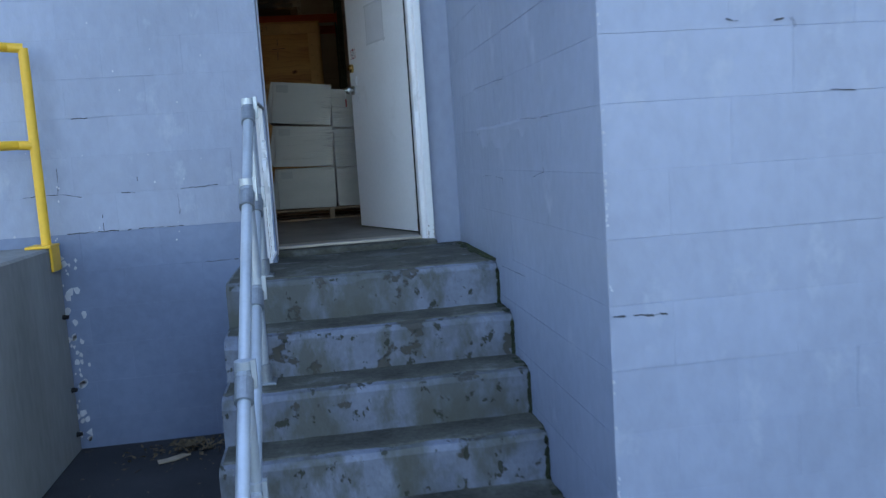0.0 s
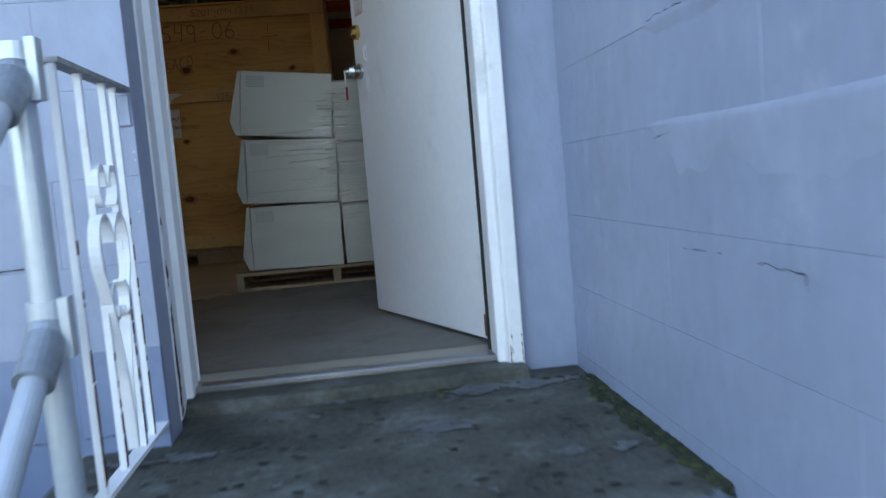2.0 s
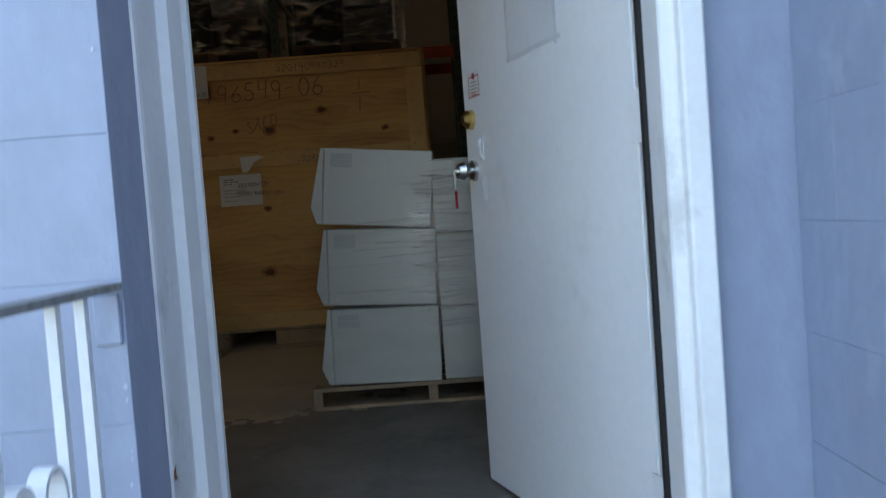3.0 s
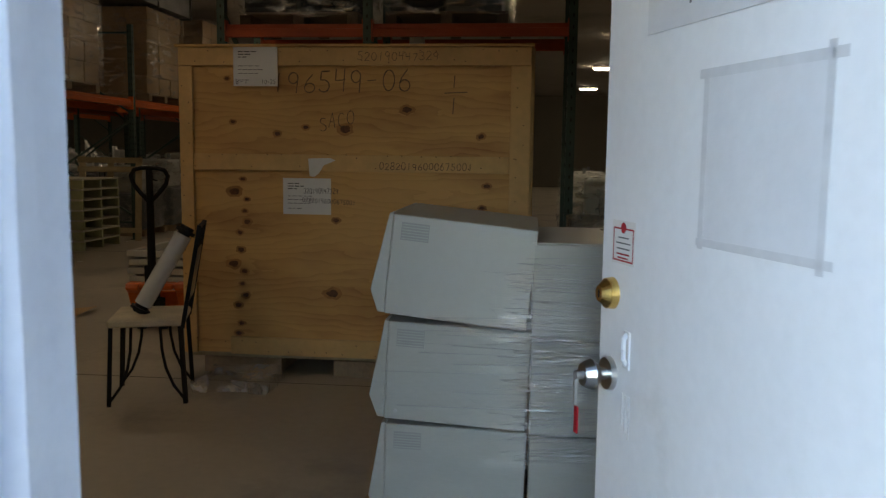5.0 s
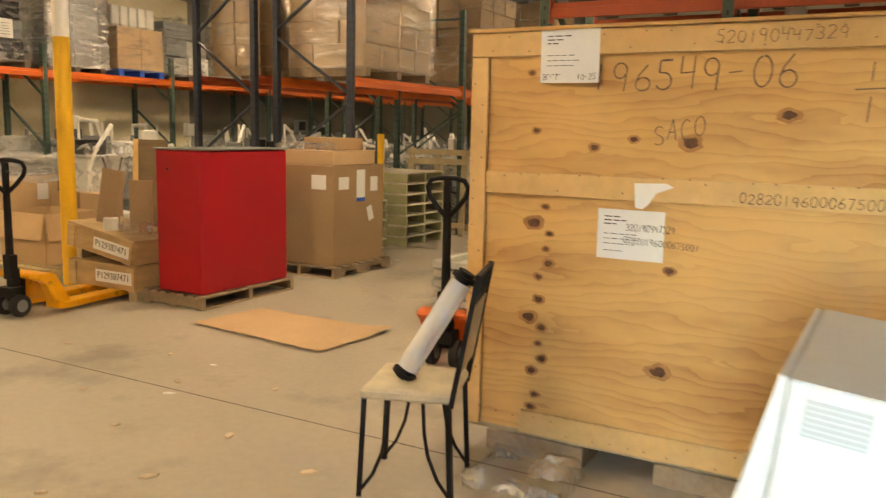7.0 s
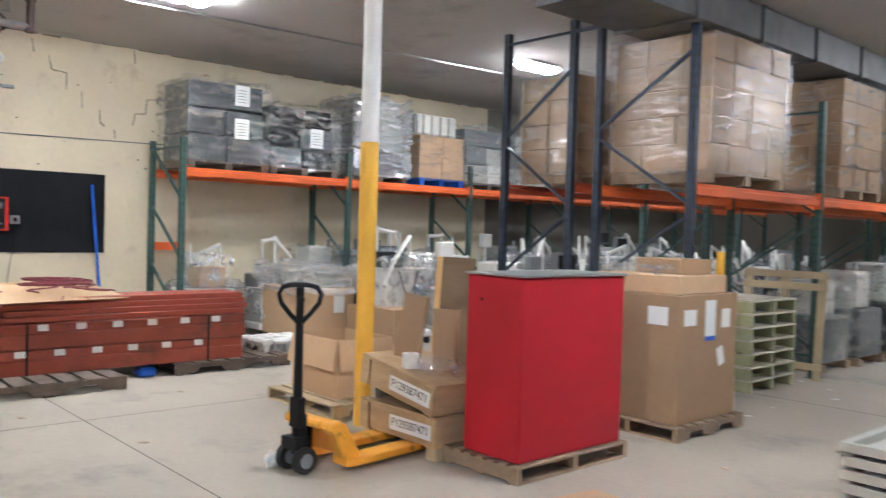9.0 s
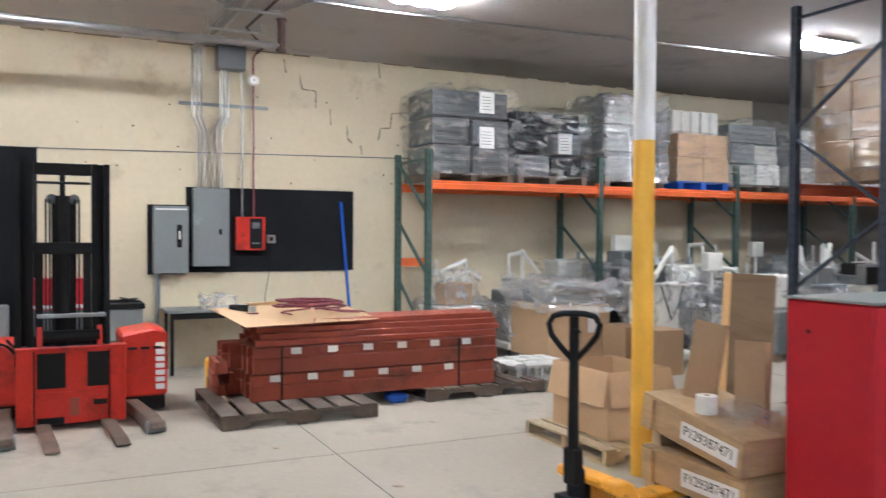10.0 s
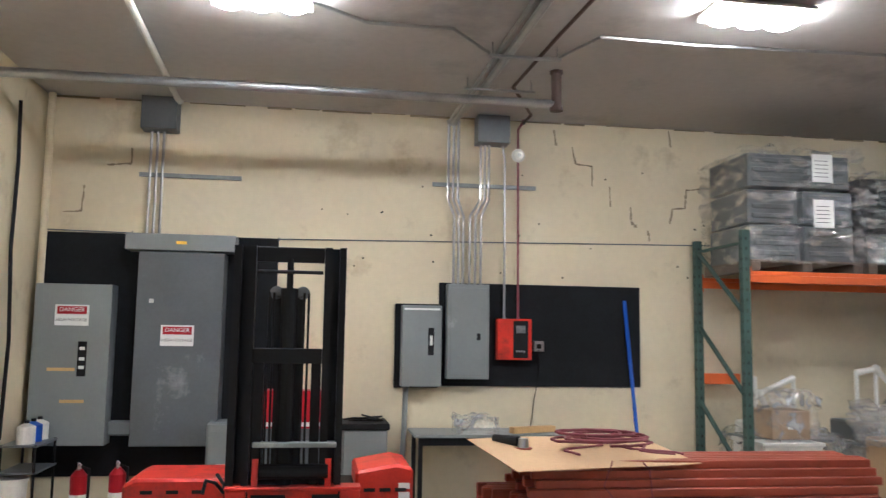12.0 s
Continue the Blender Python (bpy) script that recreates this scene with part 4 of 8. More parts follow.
chair(pose(-1.93, 8.95, 0, 0, 0, -72))
roll = thing("film_roll", pose(-1.97, 8.92, 0.505, -3, 30, 20), "clear stretch film roll with black handles leaning on a chair", "film roll")
M["roll"] = mat("stretch_film_roll", (0.62, 0.62, 0.58), 0.18, var=0.05, scale=6, bump=0.05)
bm = bmesh.new()
rod(bm, (0, 0, 0.02), (0, 0, 0.47), 0.048, sides=24)
part("film", bm, "roll", roll)
for z in (-0.03, 0.47):
    bm = bmesh.new()
    rod(bm, (0, 0, z), (0, 0, z + 0.05), 0.035, 0.04, sides=20)
    rod(bm, (0, 0, z + 0.012), (0, 0, z + 0.03), 0.056, sides=20)
    part("handle", bm, "black", roll, "black plastic end handle")


# ---- pallet racks ----
def upright(name, parent, x, y, h, colour, w=0.075):
    """A channel post with punched holes shown as dark slots."""
    o = [(x - w / 2, y - w / 2), (x + w / 2, y - w / 2), (x + w / 2, y + w / 2), (x + w / 2 - 0.025, y + w / 2), (x + w / 2 - 0.025, y - w / 2 + 0.006), (x - w / 2 + 0.025, y - w / 2 + 0.006), (x - w / 2 + 0.025, y + w / 2), (x - w / 2, y + w / 2)]
    bm = bmesh.new()
    prism(bm, o, "z", 0.008, h)
    u = part(name, bm, colour, parent)
    bm = bmesh.new()
    for k in range(int(h / 0.10)):
        box(bm, x - w / 2 - 0.001, x + w / 2 + 0.001, y - 0.006, y + 0.006, 0.08 + k * 0.10, 0.11 + k * 0.10)
        for s in (-1, 1):
            box(bm, x + s * 0.018 - 0.005, x + s * 0.018 + 0.005, y - w / 2 - 0.001, y - w / 2 + 0.001, 0.08 + k * 0.10, 0.11 + k * 0.10)
    tagged(part("slotting", bm, "dark_void", u), kind="stuff")
    solid("foot_plate", [(x - 0.06, x + 0.06, y - 0.06, y + 0.06, 0, 0.008)], colour, u)
    return u


def rack(name, x0, x1, ys, h, levels, colour, beam, label, h_list=None, colours=None, zig=True):
    """A rack along y between x0 and x1, with frames at ys; levels: heights of the beams' undersides."""
    r = thing(name, pose(0, 0, 0), label, "pallet rack", "pallet racks")
    for i, y in enumerate(ys):
        c = (colours or {}).get(i, colour)
        hh = (h_list or {}).get(i, h)
        for x in (x0, x1):
            upright("upright", r, x, y, hh, c)
        z, k = 0.35, 0
        while z + 0.75 < hh:
            bm = bmesh.new()
            a, b = (x0, x1) if k % 2 or not zig else (x1, x0)
            bar(bm, (a, y, z), (b, y, z + 0.72), 0.04, 0.025)
            part("brace", bm, c, r)
            if k == 0 or z > hh - 1.55:
                bm = bmesh.new()
                zz = z - 0.08 if k == 0 else hh - 0.12
                bar(bm, (x0, y, zz), (x1, y, zz), 0.04, 0.025)
                part("brace", bm, c, r)
            z += 0.80
            k += 1
    for z in levels:
        for x, s in ((x0, 1), (x1, -1)):
            for a, b in zip(ys, ys[1:]):
                bm = bmesh.new()
                xf = x
                prism(bm, [(xf - 0.025, z), (xf + 0.025, z), (xf + 0.025, z + 0.07), (xf + s * 0.0, z + 0.075), (xf - s * 0.0, z + 0.115), (xf - 0.025, z + 0.115)], "y", a + 0.04, b - 0.04)
                bm2 = part("beam", bm, beam, r, bevel=0.003)
                solid("beam_plate", [(x - 0.042, x + 0.042, a + 0.038, a + 0.046, z - 0.04, z + 0.15)], beam, bm2)
                solid("beam_plate", [(x - 0.042, x + 0.042, b - 0.046, b - 0.038, z - 0.04, z + 0.15)], beam, bm2)
    return r


rack("pallet_rack", -12.12, -13.12, [11.68, 14.36, 16.95, 19.6, 22.3, 25.0, 27.7], 2.78, [2.27], "green", "orange", "green pallet rack with orange beams along the cream wall", zig=False)
stub_beam = thing("beam_stub", pose(-13.12, 11.72, 1.24), "short orange beam stub on the rack's rear upright", "beam stub")
solid("stub", [(-0.025, 0.025, 0.0, 0.42, 0, 0.115)], "orange", stub_beam, "", 0.003)
rack("pallet_rack", -8.47, -7.47, [14.05, 16.9, 19.6, 22.3, 25.0, 27.7], 3.98, [2.10], "navy", "orange_dark", "dark blue pallet rack with red-orange beams", {1: 3.4, 2: 3.4, 3: 3.4, 4: 3.4}, {1: "green", 2: "green", 3: "green", 4: "green", 5: "green"})
rack("pallet_rack", -7.10, -5.97, [14.05, 16.85, 19.3, 22.0, 24.7, 27.4], 4.0, [2.06], "navy", "orange", "dark blue pallet rack with orange beams holding wrapped cartons", {1: 3.3, 2: 3.3, 3: 3.3, 4: 3.3}, {1: "green", 2: "green", 3: "green", 4: "green", 5: "green"})

# ---- red cabinet and brown carton on pallets ----
pallet_mid(-5.58, 11.49, 90, "pale wooden pallet under the red cabinet", 1.19, 0.72, 0.12, "pallet", group="", notched_sides=False)
red_box = thing("red_cabinet", pose(-5.78, 10.93, 0.122), "tall red lacquered cabinet with a grey metal strip on top", "cabinet")
solid("body", [(0, 0.53, 0, 1.10, 0, 1.225)], "red", red_box, "", 0.012)
solid("top_strip", [(-0.012, 0.542, -0.012, 1.112, 1.227, 1.240)], "grey", red_box, "grey metal top strip", 0.002)
pallet_mid(-5.68, 13.25, 0, "worn wooden pallet under the brown carton", 0.95, 1.05, 0.12, "pallet", group="")
carton = thing("large_carton", pose(-6.10, 12.78, 0.122), "tall brown cardboard carton with shipping labels", "carton")
solid("body", [(0, 0.84, 0, 0.92, 0, 1.05)], "card", carton, "", 0.006)
column = thing("steel_column", pose(-7.15, 11.07, 0), "round steel column painted yellow below and white above", "column", kind="structure")
bm = bmesh.new()
rod(bm, (0, 0, 0.0), (0, 0, 2.35), 0.075, sides=24)
part("lower_shaft", bm, "yellow", column, "yellow painted lower shaft")
bm = bmesh.new()
rod(bm, (0, 0, 2.351), (0, 0, CEIL), 0.0745, sides=24)
part("upper_shaft", bm, "shaft_white", column, "white painted upper shaft")


# ---- west wall: boards, cabinets and conduits ----
WX = WEST
def wall_box(name, y0, y1, z0, z1, depth, colour, label, category, x0=0.0):
    """A box that hangs on the west wall; a pose at its lower corner."""
    t = thing(name, pose(WX + x0, y0, z0), label, category)
    solid("body", [(0.001, depth, 0, y1 - y0, 0, z1 - z0)], colour, t, "", 0.004)
    return t


def danger_sign(parent, x, y, z, w=0.31, h=0.20):
    s = solid("danger_sign", [(x, x + 0.003, y, y + w, z, z + h)], "paper", parent, "white and red danger sign")
    solid("red_field", [(x + 0.0032, x + 0.004, y + 0.02, y + w - 0.02, z + h * 0.55, z + h - 0.015)], "red", s)
    words("sign_word", "DANGER", 0.058, "paper", s, pose(x + 0.0045, y + w / 2, z + h * 0.76, 0, 0, 90))
    words("sign_word", "HIGH VOLTAGE", 0.040, "ink", s, pose(x + 0.0036, y + w / 2, z + h * 0.27, 0, 0, 90))


tagged(solid("backing_board", [(WX + 0.001, WX + 0.02, 8.86, 11.08, 1.19, 2.27)], "board", None, "", 0.003), "black painted plywood backing board on the cream wall", "backing board")
tagged(solid("backing_board", [(WX + 0.001, WX + 0.018, 8.40, 8.858, 1.17, 2.04)], "board", None, "", 0.003), "small black painted backing board on the cream wall", "backing board")
tagged(solid("backing_board", [(WX + 0.001, WX + 0.02, 4.89, 7.18, 0.30, 2.68)], "board", None, "", 0.003), "tall black painted backing board behind the switchgear", "backing board")
a = wall_box("disconnect_switch", 8.46, 8.87, 1.19, 2.02, 0.16, "grey", "grey electrical disconnect box with a black handle plate", "electrical box", 0.021)
solid("handle_plate", [(0.161, 0.168, 0.27, 0.33, 0.32, 0.60)], "black", a, "black handle plate", 0.003)
solid("switch_lever", [(0.168, 0.19, 0.288, 0.312, 0.42, 0.52)], "plastic_white", a)
solid("door_seam", [(0.160, 0.1625, 0.02, 0.39, 0.78, 0.80)], "paper", a)
b = wall_box("breaker_panel", 8.93, 9.37, 1.27, 2.25, 0.15, "grey", "tall grey breaker panel with a small black latch", "electrical box", 0.021)
solid("panel_door", [(0.151, 0.156, 0.03, 0.41, 0.04, 0.94)], "grey", b, "", 0.003)
solid("latch", [(0.156, 0.165, 0.31, 0.345, 0.40, 0.47)], "black", b)
c = wall_box("alarm_box", 9.47, 9.84, 1.47, 1.90, 0.10, "red_machine", "red fire alarm panel with a black face strip", "alarm panel", 0.021)
solid("face_strip", [(0.101, 0.104, 0.17, 0.33, 0.02, 0.41)], "black", c, "black face strip")
solid("display", [(0.104, 0.106, 0.20, 0.30, 0.28, 0.36)], "grey_dark", c)
for k in range(4):
    solid("button", [(0.104, 0.107, 0.20 + k * 0.026, 0.216 + k * 0.026, 0.08, 0.10)], "grey", c)
d = wall_box("wall_outlet", 9.88, 9.99, 1.56, 1.67, 0.04, "steel", "small grey metal outlet box with a cord", "outlet", 0.021)
solid("socket", [(0.041, 0.044, 0.03, 0.08, 0.03, 0.08)], "black", d)
bm = bmesh.new()
tube(bm, [(0.04, 0.05, 0.02), (0.05, 0.06, -0.2), (0.05, 0.0, -0.5), (0.06, -0.05, -0.85)], 0.005, 6)
part("cord", bm, "black", d)
pole = thing("blue_pole", pose(WX + 0.05, 10.96, 0.0, 0, 0, 0), "blue painted pole leaning on the wall beside the black board", "pole")
bm = bmesh.new()
bar(bm, (0.25, 0.03, 0.0), (0.0, -0.07, 2.12), 0.035, 0.02)
part("shaft", bm, "blue", pole)

e = wall_box("safety_switch", 4.93, 5.63, 0.62, 2.15, 0.24, "grey", "large grey safety switch box with a danger sign", "electrical box", 0.021)
danger_sign(e, 0.241, 0.19, 1.13)
solid("handle_plate", [(0.241, 0.25, 0.42, 0.50, 0.65, 0.98)], "black", e, "black handle plate", 0.003)
for k, z in enumerate((0.72, 0.80, 0.90)):
    solid("switch_mark", [(0.251, 0.253, 0.435, 0.485, z, z + 0.03)], "paper", e)
solid("yellow_label", [(0.241, 0.243, 0.15, 0.40, 0.70, 0.73)], "batten", e)
solid("yellow_label", [(0.241, 0.243, 0.28, 0.50, 0.40, 0.43)], "batten", e)
g = wall_box("switchgear_cabinet", 5.87, 6.68, 0.62, 2.48, 0.30, "grey_dark", "tall dark grey switchgear cabinet with a danger sign", "electrical box", 0.021)
danger_sign(g, 0.301, 0.24, 0.95)
solid("catch", [(0.301, 0.32, 0.12, 0.16, 1.36, 1.40)], "chrome", g)
h = wall_box("wire_gutter", 5.73, 6.78, 2.50, 2.66, 0.28, "grey", "grey metal wiring gutter above the switchgear", "wiring gutter", 0.021)
solid("arrow_mark", [(0.281, 0.283, 0.48, 0.58, 0.06, 0.09)], "yellow", h)
tagged(solid("pipe_sleeve", [(WX + 0.03, WX + 0.16, 5.631, 5.869, 0.70, 0.84)], "grey", None, "", 0.02), "short grey conduit sleeve between switch boxes", "conduit")
wall_box("junction_box", 5.79, 6.14, 3.73, 4.06, 0.22, "grey_dark", "dark grey junction box under the ceiling", "junction box")
wall_box("junction_box", 9.22, 9.57, 3.76, 4.06, 0.22, "grey_dark", "dark grey junction box under the ceiling", "junction box")


def conduit(points, r, colour, label, sides=8):
    t = thing("conduit", pose(0, 0, 0), label, "conduit", "conduits")
    bm = bmesh.new()
    tube(bm, points, r, sides)
    part("pipe", bm, colour, t)
    for p in (points[0], points[-1]):
        bm = bmesh.new()
        rod(bm, Vector(p) - Vector((0, 0, 0.015)), Vector(p) + Vector((0, 0, 0.015)), r * 1.35, sides=8)
        part("coupling", bm, colour, t)
    return t


KX = WX + 0.075
for y in (5.88, 5.94, 6.0):
    conduit([(KX, y, 3.73), (KX, y, 3.12), (KX + 0.01, y + 0.005, 3.02), (KX, y, 2.66)], 0.014, "steel", "galvanised conduit on the cream wall")
for y, yb, zt in ((8.93, 9.0, 4.0), (8.985, 9.05, 4.0), (9.035, 9.10, 4.0), (9.28, 9.17, 3.76), (9.325, 9.23, 3.76), (9.37, 9.29, 3.76)):
    conduit([(KX, y, zt), (KX, y, 3.16), (KX, yb, 2.98), (KX, yb, 2.25)], 0.014, "steel", "galvanised conduit on the cream wall")
conduit([(KX, 9.52, 3.76), (KX, 9.545, 3.6), (KX, 9.55, 1.90)], 0.013, "steel", "galvanised conduit down to the alarm panel")
conduit([(KX, 9.75, 4.05), (KX, 9.69, 3.95), (KX, 9.69, 3.72), (KX, 9.70, 1.90)], 0.013, "rope", "dark red conduit down to the alarm panel")
conduit([(KX, 8.52, 1.19), (KX, 8.51, 0.75), (KX, 8.47, 0.0)], 0.028, "grey", "grey flexible conduit below the disconnect box")
for y0, y1, z in ((5.77, 6.78, 3.29), (8.77, 9.90, 3.32)):
    s = thing("strut_channel", pose(WX, y0, z), "galvanised strut channel across the conduits", "strut channel")
    bm = bmesh.new()
    prism(bm, [(0.001, -0.02), (0.042, -0.02), (0.042, -0.010), (0.036, -0.010), (0.036, 0.010), (0.042, 0.010), (0.042, 0.02), (0.001, 0.02)], "y", 0, y1 - y0)
    part("channel", bm, "grey", s)
bell = thing("alarm_bell", pose(WX, 9.69, 3.66), "small white round alarm sounder on the wall", "alarm bell")
bm = bmesh.new()
rod(bm, (0.09, 0, 0), (0.13, 0, 0), 0.075, 0.055, 20)
part("dome", bm, "plastic_white", bell)
bm = bmesh.new()
rod(bm, (0.0, 0, 0), (0.09, 0, 0), 0.03, 0.03, 12)
rod(bm, (0.13, 0, 0), (0.137, 0, 0), 0.02, 0.02, 12)
part("mount", bm, "steel", bell)
conduit([(WX + 0.012, 7.18, 2.675), (WX + 0.012, 11.9, 2.76)], 0.007, "grey_dark", "thin cable run along the cream wall")
conduit([(WX + 0.012, 4.9, 2.70), (WX + 0.012, 5.73, 2.69)], 0.007, "grey_dark", "thin cable run along the cream wall")

# ceiling runs
conduit([(-11.62, 4.87, 3.77), (-11.62, 9.60, 3.77)], 0.042, "steel", "large galvanised pipe hung below the ceiling", 14)
conduit([(-11.60, 9.64, 3.72), (-11.60, 9.64, 4.06)], 0.045, "brown", "short dark brown drop pipe at the ceiling", 12)
conduit([(-9.9, 9.42, 4.03), (-10.7, 9.38, 4.03), (-12.0, 9.34, 4.03), (-12.9, 9.75, 4.03), (KX, 9.75, 4.03)], 0.016, "brown", "brown conduit along the ceiling")
conduit([(-9.8, 9.10, 4.0), (-11.95, 9.06, 4.0), (-13.0, 8.99, 4.0), (KX, 8.97, 3.98)], 0.035, "steel", "galvanised conduit along the ceiling", 10)
conduit([(-9.8, 9.02, 4.02), (-11.95, 8.98, 4.02), (KX, 8.93, 4.0)], 0.018, "steel", "galvanised conduit along the ceiling")
conduit([(-10.35, 7.45, 4.04), (-10.7, 7.9, 4.04), (-10.7, 8.55, 4.04), (-11.3, 9.04, 4.04)], 0.014, "steel", "thin conduit between ceiling lamps")
conduit([(-11.25, 9.10, 4.04), (-11.2, 9.53, 4.04), (-10.65, 9.72, 4.04), (-10.68, 10.5, 4.04), (-10.6, 12.1, 4.04), (-10.3, 18.3, 4.04), (-10.2, 30, 4.04)], 0.014, "steel", "thin conduit between ceiling lamps")
conduit([(-10.0, 6.22, 4.03), (-13.15, 6.14, 4.03)], 0.03, "plastic_white", "white pipe along the ceiling to the junction box", 10)
for x, y0, y1 in ((-11.9, 8.86, 9.52), (-11.0, 8.9, 9.5)):
    bm = bmesh.new()
    box(bm, x - 0.02, x + 0.02, y0, y1, 3.945, 3.965)
    for y in (y0 + 0.03, y1 - 0.03):
        rod(bm, (x, y, 3.965), (x, y, CEIL), 0.006, sides=6)
    st = thing("pipe_hanger", pose(0, 0, 0), "strut hanger below the ceiling conduits", "pipe hanger")
    part("strut", bm, "steel", st)

# stains, cracks and old anchor holes of the cream wall
M["crack"] = mat("old_mortar_scar", (0.26, 0.21, 0.14), 0.9, var=0.4, bump=0.4)
bm = bmesh.new()
rng = random.Random(11)
SCARS = (((10.11, 3.99), (10.14, 3.82)) ,
             ((10.32, 3.81), (10.36, 3.62), (10.55, 3.6), (10.55, 3.38)) ,
             ((10.75, 3.38), (10.76, 3.16)) ,
             ((10.99, 3.16), (11.0, 2.99), (11.06, 2.94)) ,
             ((11.82, 3.4), (11.65, 3.38), (11.63, 3.17), (11.48, 3.16), (11.45, 2.99)) ,
             ((11.45, 4.05), (11.47, 3.86)) ,
             ((11.19, 2.91), (11.21, 2.79)) ,
             ((5.24, 3.16), (5.23, 2.9), (5.05, 2.88)) ,
             ((5.68, 3.56), (5.68, 3.4), (5.45, 3.38)) )
for line in SCARS:
    for p, q in zip(line, line[1:]):
        n_ = max(2, int(math.dist(p, q) / 0.03))
        prev = None
        for k in range(n_ + 1):
            c = (p[0] + (q[0] - p[0]) * k / n_ + rng.uniform(-0.004, 0.004), p[1] + (q[1] - p[1]) * k / n_ + rng.uniform(-0.004, 0.004))
            if prev:
                w_ = rng.uniform(0.003, 0.010)
                upright_ = abs(c[1] - prev[1]) > abs(c[0] - prev[0])
                box(bm, WX + 0.0005, WX + 0.002, min(c[0], prev[0]) - (w_ if upright_ else 0), max(c[0], prev[0]) + (w_ if upright_ else 0), min(c[1], prev[1]) - (0 if upright_ else w_), max(c[1], prev[1]) + (0 if upright_ else w_))
            prev = c
scars = part("mortar_scars", bm, "crack", None)
tagged(scars, "old stepped mortar cracks in the cream wall", "wall crack", kind="stuff")
bm = bmesh.new()
for k in range(26):
    y, z = rng.uniform(7.3, 12), rng.uniform(2.2, 3.7)
    rod(bm, (WX + 0.0005, y, z), (WX + 0.002, y, z), rng.uniform(0.005, 0.014), sides=7)
tagged(part("anchor_holes", bm, "dark_void", None), "dark old anchor holes in the cream wall", "wall hole", kind="stuff")
bm = bmesh.new()
y = 4.9
while y < 18:
    w = rng.uniform(0.15, 0.6)
    box(bm, WX + 0.0005, WX + 0.006 + rng.uniform(0, 0.012), y, y + w, CEIL - rng.uniform(0.006, 0.022), CEIL - 0.001)
    y += w + rng.uniform(0, 0.25)
tagged(part("ceiling_joint", bm, "crack", None), "ragged joint between cream wall and ceiling", "wall joint", kind="stuff")

# ---- along the foot of the west wall ----
tbl = thing("work_table", pose(-12.95, 8.55, 0), "low dark steel work table with clutter against the cream wall", "table")
solid("tabletop", [(-0.30, 0.33, 0, 1.55, 0.735, 0.765)], "grey", tbl, "", 0.004)
for x in (-0.27, 0.28):
    for y in (0.04, 1.48):
        solid("leg", [(x, x + 0.04, y, y + 0.04, 0, 0.735)], "black", tbl)
solid("apron", [(0.26, 0.30, 0.08, 1.48, 0.66, 0.735)], "black", tbl)
st = thing("timber_offcut", pose(-12.75, 9.5, 0.768, 0, 0, 20), "pale timber offcut on the work table", "timber")
solid("block", [(0, 0.09, 0, 0.5, 0, 0.06)], "batten", st, "", 0.003)
gb = thing("grey_bin", pose(-12.98, 7.88, 0), "dark grey plastic tote with cables on top", "tote")
solid("body", [(-0.25, 0.25, 0, 0.42, 0, 0.80)], "grey", gb, "", 0.01)
solid("rim", [(-0.27, 0.27, -0.02, 0.44, 0.80, 0.86)], "black", gb, "black rim", 0.008)
bm = bmesh.new()
rng = random.Random(5)
pts = [(rng.uniform(-0.2, 0.22), rng.uniform(0, 0.42), 0.875 + rng.uniform(0, 0.03)) for _ in range(14)]
tube(bm, pts, 0.008, 6)
part("cable_tangle", bm, "black", gb)
gc = thing("grey_cabinet", pose(-13.0, 6.60, 0), "small grey metal cabinet on the floor", "cabinet")
solid("body", [(-0.2, 0.2, 0, 0.29, 0, 0.86)], "grey", gc, "", 0.02)
solid("panel", [(0.201, 0.206, 0.03, 0.26, 0.05, 0.78)], "grey", gc, "", 0.002)
solid("label_plate", [(0.2065, 0.208, 0.1, 0.25, 0.42, 0.48)], "paper", gc)
for k, (y, z) in enumerate(((7.12, 0.80), (7.42, 0.80))):
    rb = thing("red_tool_box", pose(-13.0, y, 0), "red metal cabinet with a white label", "tool box", "red cabinets")
    solid("body", [(-0.15, 0.15, 0, 0.26, z, z + 0.36)], "red", rb, "", 0.006)
    solid("stand", [(-0.15, 0.15, 0, 0.26, 0.0, z - 0.001)], "grey_dark", rb)
    solid("label_strip", [(0.151, 0.153, 0.02, 0.24, z + 0.02, z + 0.06)], "paper", rb)


def extinguisher(at, label):
    t = thing("fire_extinguisher", at, label, "fire extinguisher", "fire extinguishers")
    bm = bmesh.new()
    rod(bm, (0, 0, 0), (0, 0, 0.40), 0.075, sides=20)
    rod(bm, (0, 0, 0.40), (0, 0, 0.46), 0.075, 0.025, 20)
    part("cylinder", bm, "red", t)
    bm = bmesh.new()
    rod(bm, (0, 0, 0.12), (0, 0, 0.24), 0.0765, sides=20)
    part("label_band", bm, "paper", t)
    bm = bmesh.new()
    rod(bm, (0, 0, 0.46), (0, 0, 0.50), 0.02, sides=10)
    bar(bm, (0.0, 0, 0.50), (0.12, 0.02, 0.53), 0.02, 0.012)
    bar(bm, (0.0, 0, 0.48), (0.11, 0.02, 0.47), 0.02, 0.012)
    part("valve", bm, "chrome", t)
    bm = bmesh.new()
    tube(bm, [(0, 0.02, 0.48), (0.03, 0.09, 0.46), (0.06, 0.10, 0.3), (0.05, 0.09, 0.14)], 0.013, 8)
    part("hose", bm, "black", t)
    return t


